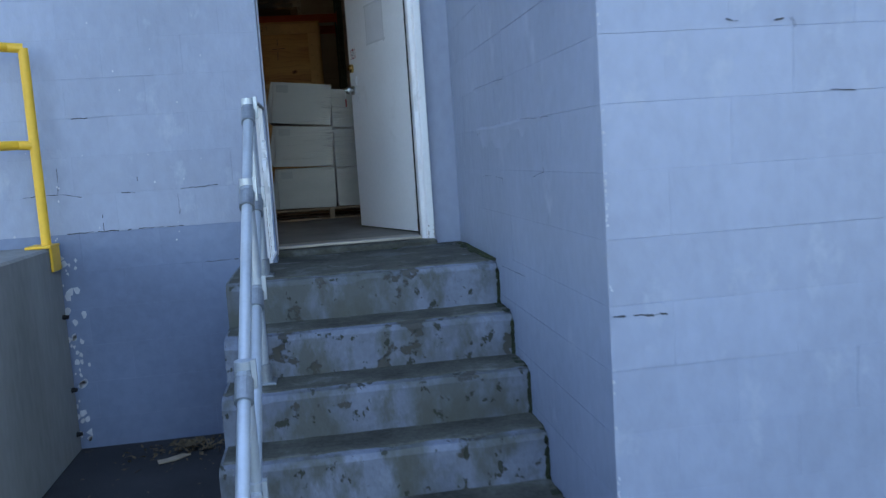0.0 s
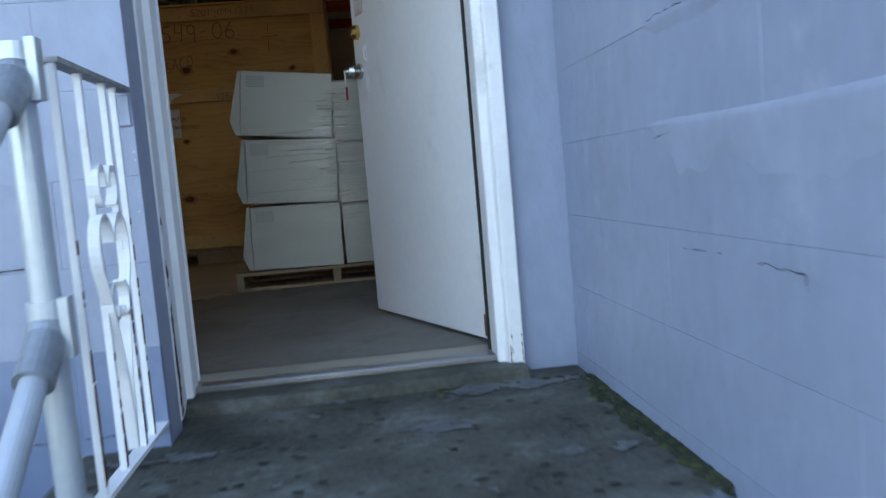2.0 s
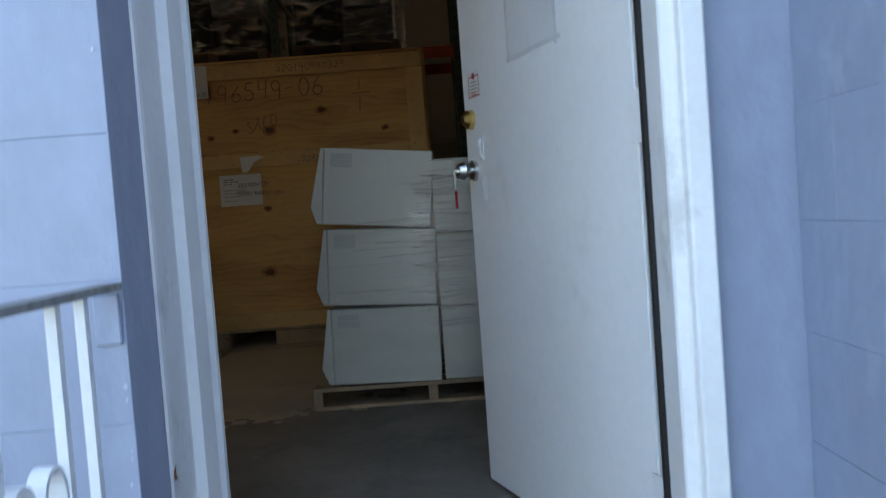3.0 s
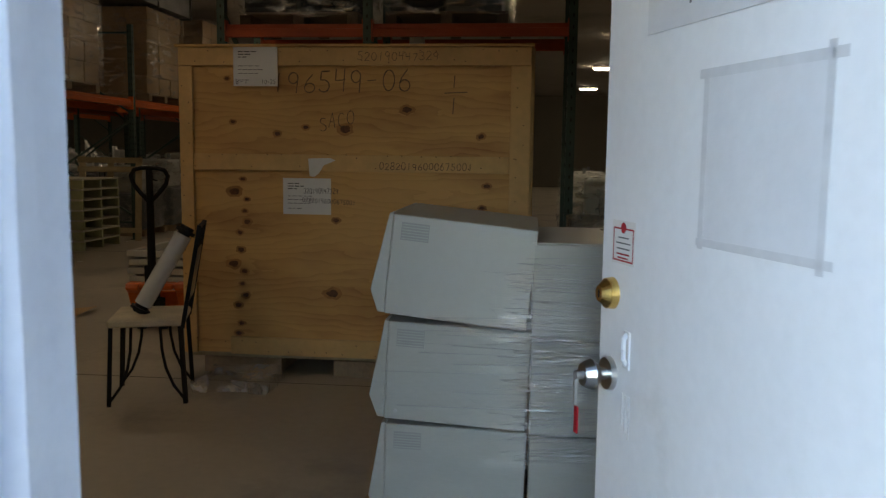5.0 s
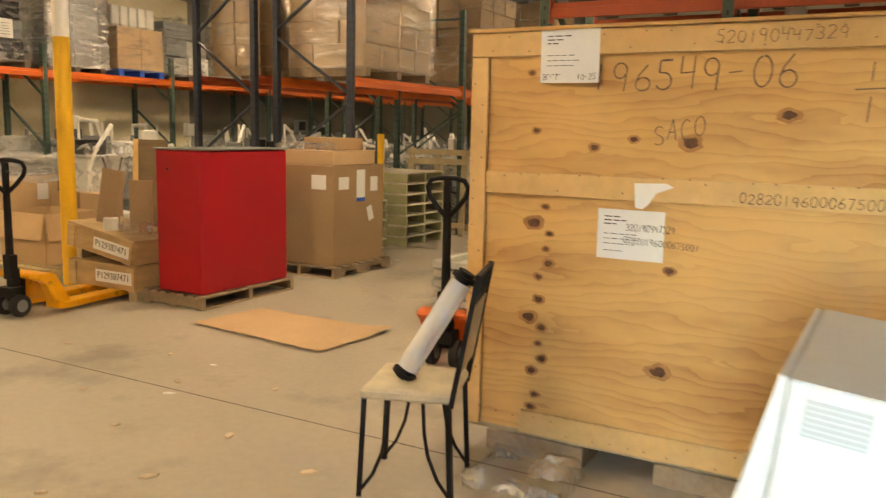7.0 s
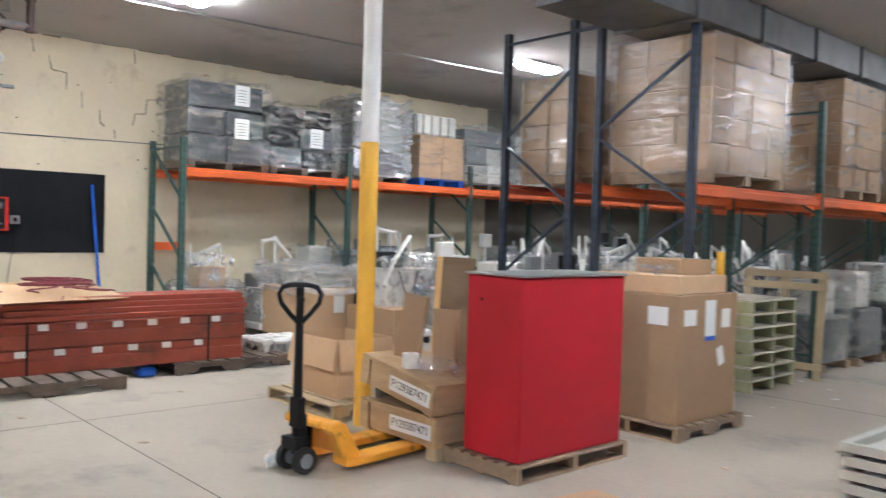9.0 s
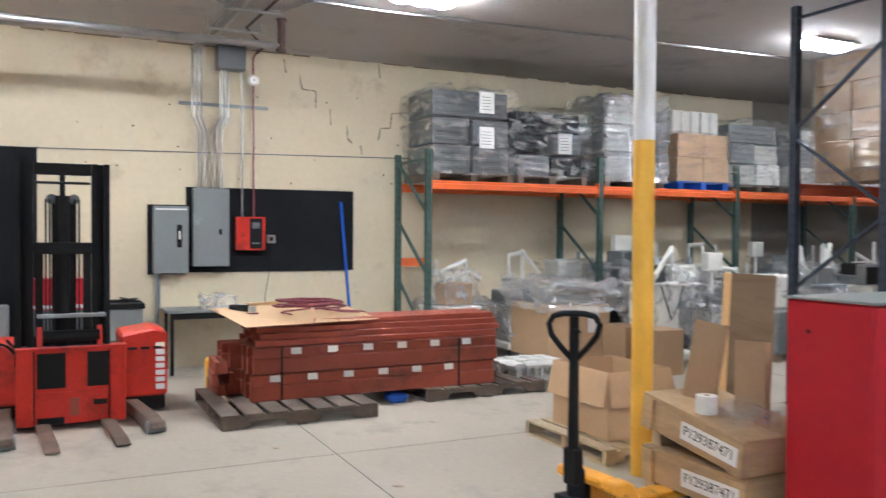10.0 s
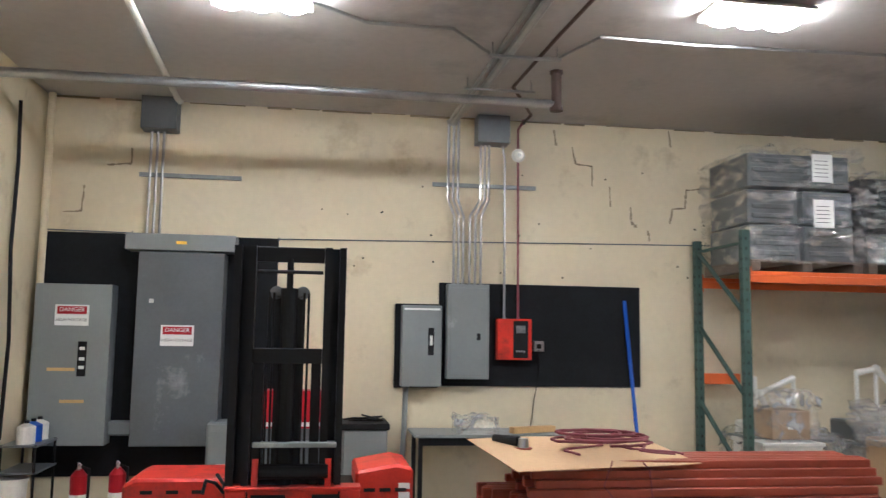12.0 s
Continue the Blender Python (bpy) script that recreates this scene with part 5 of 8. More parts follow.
extinguisher(pose(-12.7, 5.52, 0), "red fire extinguisher with a white band on the floor")
extinguisher(pose(-12.8, 5.83, -0.0), "red fire extinguisher with a black hose on the floor")
bk = thing("bucket", pose(-12.55, 4.98, 0), "white plastic paint bucket by the wall", "bucket")
bm = bmesh.new()
rod(bm, (0, 0, 0), (0, 0, 0.40), 0.13, 0.15, 24)
part("pail", bm, "plastic_white", bk)
bm = bmesh.new()
rod(bm, (0, 0, 0.38), (0, 0, 0.41), 0.158, sides=24)
part("lid", bm, "plastic_white", bk)
rk = thing("storage_rack", pose(-12.75, 4.90, 0), "dark wire rack with bottles beside the switchgear", "storage rack")
for x in (-0.28, 0.28):
    for y in (0.02, 0.30):
        bm = bmesh.new()
        rod(bm, (x, y, 0), (x, y, 0.70), 0.012, sides=8)
        part("post", bm, "black", rk)
for z in (0.45, 0.68):
    solid("shelf", [(-0.30, 0.30, 0.0, 0.32, z, z + 0.015)], "grey_dark", rk)
for x, colour in ((-0.2, "plastic_white"), (-0.02, "blue"), (0.16, "plastic_white")):
    bt = thing("bottle", pose(-12.75 + x, 5.08, 0.697), "white plastic bottle on the wire rack", "bottle", "bottles on the rack")
    bm = bmesh.new()
    rod(bm, (0, 0, 0), (0, 0, 0.15), 0.078, sides=16)
    rod(bm, (0, 0, 0.15), (0, 0, 0.18), 0.078, 0.02, 16)
    part("bottle_body", bm, colour, bt)
    bm = bmesh.new()
    rod(bm, (0, 0, 0.18), (0, 0, 0.205), 0.022, sides=12)
    part("cap", bm, "black", bt)
sp = thing("drain_pipe", pose(-12.7, 4.93, 0), "thick cream pipe and black cables in the wall's corner", "pipe")
bm = bmesh.new()
rod(bm, (-0.45, 0, 0), (-0.45, 0, 4.05), 0.035, sides=14)
part("pipe", bm, "wall_in", sp)
bm = bmesh.new()
tube(bm, [(0.3, -0.03, 3.75), (0.25, -0.03, 3.2), (0.28, -0.03, 2.4), (0.2, -0.02, 1.6), (0.26, -0.02, 0.75)], 0.018, 8)
part("cable", bm, "black", sp)

# ---- walk-behind stacker ----
lift = thing("stacker", pose(-10.35, 7.48, 0), "orange-red walk-behind stacker with a black two-stage mast", "forklift")
bm = bmesh.new()
prism(bm, [(-0.43, 0.05), (0.43, 0.05), (0.43, 0.70), (-0.43, 0.70)], "x", -0.02, 0.10)
part("front_frame", bm, "red_machine", lift, bevel=0.012)
for y0, y1 in ((-0.27, -0.05), (0.12, 0.34)):
    solid("window_plate", [(0.101, 0.106, y0, y1, 0.36, 0.66)], "black", lift, "black grille opening")
for y0, y1 in ((-0.43, -0.30), (0.30, 0.43)):
    solid("side_pillar", [(0.101, 0.125, y0, y1, 0.05, 0.69)], "red_machine", lift, "", 0.006)
solid("lower_plate", [(0.101, 0.112, -0.29, 0.29, 0.06, 0.33)], "red_machine", lift, "dented lower plate", 0.006)
for y0 in (-0.299, 0.288):
    solid("front_groove", [(0.1125, 0.116, y0, y0 + 0.011, 0.06, 0.68)], "black", lift)
solid("front_notch", [(0.1125, 0.118, -0.27, -0.06, 0.05, 0.115)], "black", lift, "black broken notch at the plate's foot", 0.002)
solid("dent_mark", [(0.1125, 0.1145, 0.17, 0.28, 0.20, 0.245)], "dark_void", lift)
solid("hand_slot", [(0.1125, 0.1145, -0.02, 0.06, 0.12, 0.27)], "rust_red", lift)
solid("top_flange", [(-0.02, 0.135, -0.435, 0.435, 0.692, 0.712)], "red_machine", lift, "", 0.004)
for s, y0, y1 in ((-1, -1.15, -0.42), (1, 0.42, 0.83)):
    bm = bmesh.new()
    prism(bm, [(y0, 0.16), (y1, 0.16), (y1, 0.70), (y0 + (0 if s > 0 else 0.08), 0.74 if s > 0 else 0.70), (y0, 0.66)] if s < 0 else [(y0, 0.16), (y1, 0.16), (y1, 0.76), (y1 - 0.12, 0.79), (y0, 0.74)], "x", -0.95, -0.30)
    hood = part("battery_box", bm, "red_machine", lift, "orange-red battery and motor housing", bevel=0.02)
    solid("skirt", [(-0.93, -0.32, y0 + 0.02, y1 - 0.02, 0.04, 0.158)], "black", lift, "black skirt")
    for k in range(3):
        yy = (y0 + 0.12 + k * 0.17) if s < 0 else (y0 + 0.06 + k * 0.11)
        solid("vent_slot", [(-0.299, -0.295, yy, yy + 0.08, 0.60, 0.625)], "black", hood)
bars = [0.06, 0.05, 0.055, 0.05, 0.05, 0.06, 0.05]
bm = bmesh.new()
z = 0.22
for w in bars:
    box(bm, -0.299, -0.296, 0.725, 0.805, z, z + w * 0.85)
    z += w + 0.012
part("maker_mark", bm, "paper", hood, "white lettering bars")
solid("rear_body", [(-0.90, -0.05, -0.42, 0.42, 0.06, 0.62)], "black", lift)
for y0 in (-0.44, 0.16):
    bm = bmesh.new()
    prism(bm, [(-0.055, y0), (0.055, y0), (0.055, y0 + 0.05), (-0.03, y0 + 0.05), (-0.03, y0 + 0.10), (0.055, y0 + 0.10), (0.055, y0 + 0.145), (-0.055, y0 + 0.145)], "z", 0.55, 2.28)
    part("mast_rail", bm, "black", lift)
for y0 in (-0.285, 0.09):
    solid("inner_rail", [(-0.03, 0.05, y0, y0 + 0.065, 0.60, 1.55)], "black", lift, "", 0.004)
for z0, z1, x0 in ((2.18, 2.28, -0.05), (1.50, 1.60, 0.01), (0.70, 0.80, -0.03)):
    solid("mast_crossbar", [(x0, x0 + 0.06, -0.294, 0.159, z0, z1)], "black", lift, "", 0.004)
bm = bmesh.new()
rod(bm, (0.0, -0.07, 0.6), (0.0, -0.07, 2.0), 0.06, sides=18)
box(bm, -0.04, 0.02, -0.155, 0.03, 0.62, 1.95)
rod(bm, (0.0, -0.07, 2.0), (0.0, -0.07, 2.2), 0.022, sides=12)
part("lift_cylinder", bm, "black", lift)
bm = bmesh.new()
for y in (-0.155, 0.02):
    rod(bm, (-0.02, y, 1.97), (0.02, y, 1.97), 0.045, sides=18)
part("chain_wheel", bm, "grey_dark", lift)
for y in (-0.20, -0.17, 0.03, 0.06):
    bm = bmesh.new()
    rod(bm, (0.03, y, 0.75), (0.03, y, 1.97), 0.008, sides=6)
    part("chain", bm, "black", lift)
bm = bmesh.new()
rod(bm, (0.03, -0.28, 2.11), (0.03, 0.15, 2.11), 0.012, sides=8)
part("hose_bar", bm, "black", lift)
solid("carriage_plate", [(-0.02, 0.12, -0.27, 0.27, 0.96, 0.99)], "grey", lift, "pale worn carriage plate", 0.004)
bm = bmesh.new()
rod(bm, (0.06, -0.22, 0.80), (0.06, 0.22, 0.80), 0.05, sides=16)
part("carriage_roller", bm, "black", lift)
for y in (-0.25, 0.22):
    bm = bmesh.new()
    bar(bm, (0.09, y, 0.70), (0.05, y, 0.88), 0.04, 0.03)
    part("carriage_arm", bm, "red_machine", lift)
for y in (-0.52, 0.55):
    bm = bmesh.new()
    prism(bm, [(-0.4, 0.02), (0.62, 0.02), (0.70, 0.05), (0.68, 0.10), (0.5, 0.13), (-0.4, 0.14)], "y", y - 0.06, y + 0.06)
    m = pose(0, 0, 0, 0, 0, 8 if y > 0 else 3)
    for v in bm.verts:
        v.co = m @ v.co
    leg = part("outrigger", bm, "fork_steel", lift, "dark worn outrigger leg", bevel=0.006)
    bm = bmesh.new()
    c0 = m @ Vector((0.62, y - 0.075, 0.055))
    c1 = m @ Vector((0.62, y + 0.075, 0.055))
    rod(bm, c0, c1, 0.055, sides=16)
    part("load_wheel", bm, "grey", leg, "worn grey load wheel")
for y in (-0.24, 0.27):
    bm = bmesh.new()
    prism(bm, [(0.11, 0.03), (0.80, 0.012), (0.95, 0.012), (0.95, 0.022), (0.80, 0.05), (0.11, 0.07)], "y", y - 0.055, y + 0.055)
    m = pose(0, 0, 0, 0, 0, 5)
    for v in bm.verts:
        v.co = m @ v.co
    part("fork", bm, "fork_steel", lift, "dusty worn fork", bevel=0.004)
bm = bmesh.new()
rng = random.Random(2)
tube(bm, [(-0.05 + 0.05 * k, -0.50 + 0.06 * math.sin(k), 0.72 + 0.05 * math.cos(k * 1.7)) for k in range(6)], 0.012, 6)
part("cable", bm, "black", lift)

# ---- bundle of red beams on pallets ----
pallet(pose(-11.02, 8.62, 0), "dirty dark wooden pallet under the red beams", 1.40, 1.42, 0.13, "pallet_dark", group="dark pallets")
pallet(pose(-11.02, 10.72, 0), "dirty dark wooden pallet under the red beams", 1.0, 1.40, 0.13, "pallet_dark", group="dark pallets")
beam_lo = mesh_of("rack_beam", lambda bm: prism(bm, [(0, 0), (0.05, 0), (0.05, 0.135), (0.028, 0.145), (0.028, 0.222), (0.043, 0.228), (0.043, 0.24), (0, 0.24)], "y", 0, 2.56), "rust_red", 0.003)
group = "stacked red rack beams"
for lay in range(2):
    for k in range(12):
        bt = thing("rack_beam", pose(-10.145 - k * 0.066, 8.97 + (0.03 * ((k * 7 + lay) % 3)) - (0.16 if k > 6 else 0), 0.133 + lay * 0.25), "oxide-red steel rack beam in a strapped bundle", "rack beam", group)
        piece("web", beam_lo, bt, pose(0, 0, 0))
        if k == 0:
            lab = mesh_of("beam_label", lambda bm: box(bm, 0.0435, 0.045, 0, 0.10, 0.17, 0.232), "paper")
            for q in range(6):
                piece("beam_label", lab, bt, pose(0, 0.30 + q * 0.36 + lay * 0.05 - (0.12 if lay == 0 else 0), 0))
slim = mesh_of("slim_beam", lambda bm: box(bm, 0, 0.05, 0, 2.55, 0, 0.055), "rust_red", 0.005)
for lay in range(4):
    for k in range(9 - lay):
        x = -10.19 - k * 0.083 - lay * 0.035
        bt = thing("cross_bar", pose(x, 9.02 + 0.02 * ((k * 5 + lay * 3) % 4), 0.632 + lay * 0.0575), "slim oxide-red cross bar stacked on the beams", "cross bar", "stacked red cross bars")
        piece("bar", slim, bt, pose(0, 0, 0))
for y in (9.25, 11.1):
    sr = thing("steel_strap", pose(0, 0, 0), "black steel strap round the beam bundle", "strap")
    solid("band", [(-10.094, -10.0915, y, y + 0.02, 0.13, 0.625)], "black", sr)
stub = mesh_of("beam_stub", lambda bm: prism(bm, [(0, 0), (0.06, 0), (0.06, 0.05), (0.05, 0.06), (0.05, 0.11), (0, 0.11)], "x", 0, 0.5), "rust_red", 0.003)
rng = random.Random(8)
for k in range(6):
    bt = thing("beam_offcut", pose(-11.0 + 0.06 * (k % 3), 8.80 - 0.07 * (k // 3), 0.134 + 0.115 * (k % 3), 0, 0, rng.uniform(-6, 6)), "short red beam offcut at the bundle's end", "beam offcut", "red beam offcuts")
    piece("stub", stub, bt, pose(0, 0, 0))
yb = thing("yellow_battery", pose(-11.45, 8.80, 0), "yellow cased tool behind the red beams", "tool")
solid("case", [(-0.1, 0.1, 0, 0.12, 0.0, 0.36)], "yellow", yb, "", 0.02)
solid("grip", [(-0.03, 0.03, 0.12, 0.15, 0.1, 0.3)], "black", yb, "", 0.008)

sheet = thing("cardboard_sheet", pose(-10.5, 9.50, 0.885, 0, 7, 12), "flat tan cardboard sheet lying on the red beams", "cardboard sheet")
bm = bmesh.new()
bmesh.ops.create_grid(bm, x_segments=14, y_segments=14, size=0.5)
for v in bm.verts:
    v.co = Vector((v.co.x * 0.86, v.co.y * 1.42, 0.015 * noise.noise((v.co.x * 2, v.co.y * 2, 1)) + 0.012))
top = bmesh.ops.solidify(bm, geom=bm.faces[:], thickness=0.005)
part("sheet", bm, "card_light", sheet)
hose = thing("coiled_hose", pose(-10.40, 9.62, 0.95), "coil of maroon hose on the cardboard sheet", "hose")
bm = bmesh.new()
rng = random.Random(4)
pts = []
for k in range(90):
    a = k / 90 * 7 * math.tau
    r = 0.21 + 0.10 * math.sin(k * 0.37) + rng.uniform(-0.008, 0.008)
    pts.append((r * 0.8 * math.cos(a), r * 1.15 * math.sin(a) + 0.02 * math.sin(k * 0.2), 0.012 + k * 0.0009 + rng.uniform(0, 0.006)))
tube(bm, pts, 0.010, 6)
part("coil", bm, "rope", hose)
for seed in (1, 2, 3):
    bm = bmesh.new()
    rng = random.Random(seed)
    s = 1 if seed != 2 else -1
    pts = [(0.1 + 0.05 * k, s * (0.12 + 0.05 * k) + 0.10 * math.sin(k * 1.1 + seed), 0.012 - 0.006 * k) for k in range(6)]
    tube(bm, pts, 0.008, 6)
    part("loose_end", bm, "rope", hose)
bm = bmesh.new()
tube(bm, [(0.35, -0.05, -0.06), (0.372, -0.12, -0.22), (0.375, 0.05, -0.42), (0.373, 0.22, -0.36), (0.372, 0.2, -0.12), (0.35, 0.16, -0.07)], 0.005, 6)
part("hanging_loop", bm, "rope", hose)
tool = thing("angle_grinder", pose(-10.62, 9.02, 0.905, 0, 0, 40), "small black power tool on the cardboard sheet", "power tool")
bm = bmesh.new()
rod(bm, (-0.16, 0, 0.05), (0.06, 0, 0.05), 0.032, 0.036, 14)
part("motor_body", bm, "black", tool)
bm = bmesh.new()
rod(bm, (0.10, 0, 0.01), (0.10, 0, 0.075), 0.04, 0.035, 14)
part("gear_head", bm, "chrome", tool)
bm = bmesh.new()
rod(bm, (0.10, 0, 0.0), (0.10, 0, 0.012), 0.065, sides=24)
part("disc_guard", bm, "rust_red", tool)
bm = bmesh.new()
tube(bm, [(-0.16, 0, 0.05), (-0.26, 0.05, 0.02), (-0.30, 0.15, 0.02)], 0.006, 6)
part("cord", bm, "black", tool)
cup = thing("paper_cup", pose(-9.93, 9.80, 0.045, 0, 75, 30), "crushed white paper cup lying by the pallet", "cup")
bm = bmesh.new()
rod(bm, (0, 0, -0.055), (0, 0, 0.055), 0.032, 0.045, 16)
part("cup_wall", bm, "paper", cup)
bd = thing("blue_bundle", pose(-10.2, 10.35, 0), "blue and white plastic packet between the pallets", "packet")
solid("wrap", [(-0.1, 0.1, 0, 0.2, 0, 0.10)], "blue", bd, "", 0.03)


# ---- stretch film ----
def film_mat(name, low, high, tint=(0.75, 0.76, 0.78), stretch=(6, 6, 30), rough=0.16, scale=1.0, bump=0.6, metal=0.0, relief=0.05):
    """Clear film: see-through, with milky, shining wrinkles and streaks."""
    m = bpy.data.materials.new(name)
    m.use_nodes = True
    n, l = m.node_tree.nodes, m.node_tree.links
    b, out = n["Principled BSDF"], n["Material Output"]
    b.inputs["Base Color"].default_value = (*tint, 1)
    b.inputs["Roughness"].default_value = rough
    b.inputs["Specular IOR Level"].default_value = 0.9
    b.inputs["Metallic"].default_value = metal
    geo = n.new("ShaderNodeNewGeometry")
    mp = n.new("ShaderNodeMapping")
    mp.inputs["Scale"].default_value = stretch
    mp.inputs["Rotation"].default_value = (radians(6), radians(7), 0)
    l.new(geo.outputs["Position"], mp.inputs["Vector"])
    t = n.new("ShaderNodeTexNoise")
    t.inputs["Scale"].default_value, t.inputs["Detail"].default_value, t.inputs["Distortion"].default_value = scale, 5, 0.6
    l.new(mp.outputs[0], t.inputs["Vector"])
    r = n.new("ShaderNodeMapRange")
    r.inputs["From Min"].default_value, r.inputs["From Max"].default_value = 0.48, 0.70
    r.inputs["To Min"].default_value, r.inputs["To Max"].default_value = low, high
    l.new(t.outputs["Fac"], r.inputs["Value"])
    bp = n.new("ShaderNodeBump")
    bp.inputs["Strength"].default_value, bp.inputs["Distance"].default_value = bump, relief
    l.new(t.outputs["Fac"], bp.inputs["Height"])
    l.new(bp.outputs[0], b.inputs["Normal"])
    tr = n.new("ShaderNodeBsdfTransparent")
    mix = n.new("ShaderNodeMixShader")
    l.new(r.outputs[0], mix.inputs["Fac"])
    l.new(tr.outputs[0], mix.inputs[1])
    l.new(b.outputs[0], mix.inputs[2])
    l.new(mix.outputs[0], out.inputs["Surface"])
    return m


M["film"] = film_mat("clear_stretch_film", 0.05, 0.60, (0.80, 0.81, 0.82), (2, 2, 45), 0.10)
M["film_thick"] = film_mat("layered_stretch_film", 0.05, 0.72, (0.86, 0.87, 0.88), (5, 5, 12), 0.13, 1.0, 1.0, 0.8, 0.05)
M["film_bright"] = film_mat("white_layered_stretch_film", 0.35, 0.95, (0.88, 0.88, 0.88), (4, 4, 14), 0.2, 1.0, 1.0, 0.55, 0.05)
M["film_bag"] = film_mat("loose_plastic_sheet", 0.12, 0.85, (0.86, 0.87, 0.88), (7, 7, 7), 0.20, 1.0, 1.0, 0.45, 0.03)
M["film_clear"] = film_mat("tight_clear_stretch_film", 0.12, 0.55, (0.82, 0.80, 0.76), (4, 4, 16), 0.18, 1.0, 1.0, 0.7, 0.02)


def hull(bm, x0, x1, y0, y1, z0, z1, cuts=9, amp=0.02, seed=0, sag=0.0, fold=0.0, fine=1.0):
    """A loose skin round a box, open below, with folds."""
    bmesh.ops.create_cube(bm, size=1.0)
    bmesh.ops.subdivide_edges(bm, edges=bm.edges[:], cuts=cuts, use_grid_fill=True)
    for v in bm.verts:
        p = Vector((x0 + (v.co.x + 0.5) * (x1 - x0), y0 + (v.co.y + 0.5) * (y1 - y0), z0 + (v.co.z + 0.5) * (z1 - z0)))
        k = noise.noise_vector((p.x * 3 + seed, p.y * 3, p.z * 5)) * amp + noise.noise_vector((p.x * 11, p.y * 11 + seed, p.z * 17)) * amp * 0.5
        edge = max(abs(v.co.x), abs(v.co.y)) * 2
        if sag and v.co.z > 0.3:
            k.z -= sag * max(0, noise.noise((p.x * 4 + seed, p.y * 4, 0)) + 0.3) * (0.5 + edge)
        if fold:
            u = p.x + p.y
            f = noise.noise((u * 3.5, p.z * 15 * fine + u * 1.5 * fine, seed)) + 0.7 * noise.noise((u * 9 + seed, p.z * 32 * fine - u * 3 * fine, 5))
            out = Vector((v.co.x if abs(v.co.x) > 0.49 else 0, v.co.y if abs(v.co.y) > 0.49 else 0, 0.6 * v.co.z if v.co.z > 0.49 else 0))
            k += out * 2 * fold * f
        v.co = p + k
    bmesh.ops.delete(bm, geom=[f for f in bm.faces if f.calc_center_median().z < z0 + 0.02 + amp and abs(f.normal.z) > 0.9], context="FACES")


def film(parent, x0, x1, y0, y1, z0, z1, material="film_thick", cuts=9, amp=0.02, seed=0, sag=0.0, label="shining clear stretch film", fold=0.0):
    bm = bmesh.new()
    hull(bm, x0, x1, y0, y1, z0, z1, cuts, amp, seed, sag, fold)
    return part("stretch_film", bm, material, parent, label, smooth=True)


# film round the beige cabinets by the door
w = thing("stretch_wrap", pose(0, 0, 0), "clear stretch film wrapped round the beige cabinets", "stretch film")
M["film_wrap"] = film_mat("tight_wrapped_film", 0.015, 0.12, (0.86, 0.87, 0.88), (2, 2, 55), 0.14, 1.0, 1.0, 0.5, 0.006)
bm = bmesh.new()
hull(bm, 0.06, 0.70, 7.281, 7.95, 0.30, 1.0, 62, 0.003, 5, 0.0, 0.006, 2.6)
for v in bm.verts:
    if v.co.x < 0.36:
        v.co.x += 0.16 * noise.noise((0.0, v.co.z * 17, 3.0)) * (0.36 - v.co.x) / 0.3
part("stretch_film", bm, "film_wrap", w, smooth=True)
bm = bmesh.new()
rng_f = random.Random(8)
for k in range(150):
    # short glint rods crowd where the two columns meet; a few run long across the tilted cabinets
    z = rng_f.uniform(0.34, 1.04) if k % 5 else rng_f.uniform(0.5, 0.85)
    xa = 0.20 - abs(rng_f.gauss(0, 0.06)) if k % 10 else -0.30 + rng_f.uniform(0, 0.25)
    xb = 0.24 + rng_f.uniform(0.02, 0.42)
    lift, r_ = rng_f.gauss(0.0, 0.012) + (0.03 if z < 0.5 else 0.0), rng_f.uniform(0.0005, 0.0017)
    mid = 0.5 * (xa + xb)
    tube(bm, [(xa, 7.2835, z), (mid, 7.2815, z + 0.45 * lift + rng_f.gauss(0, 0.002)), (xb, 7.2835, z + lift)], r_, 4)
# Near-white rods along the folds: glints on the film put into colour and shape.
M["fold"] = mat("white_shining_film_fold", (0.97, 0.97, 0.98), 0.16, 0.55, spec=1.0, var=0.03, bump=0)
tagged(part("film_folds", bm, "fold", w, "thin near-white rods for the glints on the stretch film's folds", smooth=True), kind="stuff")


# ---- cartons, loads and machines ----
def carton_stack(at, nx, ny, nz, size, label, seed=0, wood="pallet", wrap="film_clear", lean=0.0, z=0.12, group="wrapped carton stacks", shade="card"):
    """Cartons in layers on a pallet, wrapped; at: the lower corner."""
    t = thing("carton_stack", at, label, "carton stack", group)
    sx, sy, sz = size
    rng = random.Random(seed)
    me = mesh_of("carton", lambda bm: box(bm, 0.004, sx - 0.004, 0.004, sy - 0.004, 0.002, sz - 0.002), shade, 0.006)
    for k in range(nz):
        for i in range(nx):
            for j in range(ny):
                if 0 < i < nx - 1 and 0 < j < ny - 1 and k < nz - 1:
                    continue
                piece("carton", me, t, pose(i * sx + rng.uniform(-0.012, 0.012), j * sy + rng.uniform(-0.012, 0.012) + lean * k, z + k * sz, 0, 0, rng.uniform(-1, 1)))
    W, D, H = nx * sx, ny * sy, nz * sz
    solid("skid", [(0, W, 0.02 + q * (D - 0.12) / 2, 0.12 + q * (D - 0.12) / 2, 0, z - 0.02) for q in range(3)] + [(0, W, 0, D, z - 0.02, z)], wood, t, "wooden pallet deck")
    film(t, -0.03, W + 0.03, -0.03, D + 0.03 + lean * nz, z - 0.03, z + H + 0.025, wrap, 26, 0.010, seed, fold=0.017)
    return t


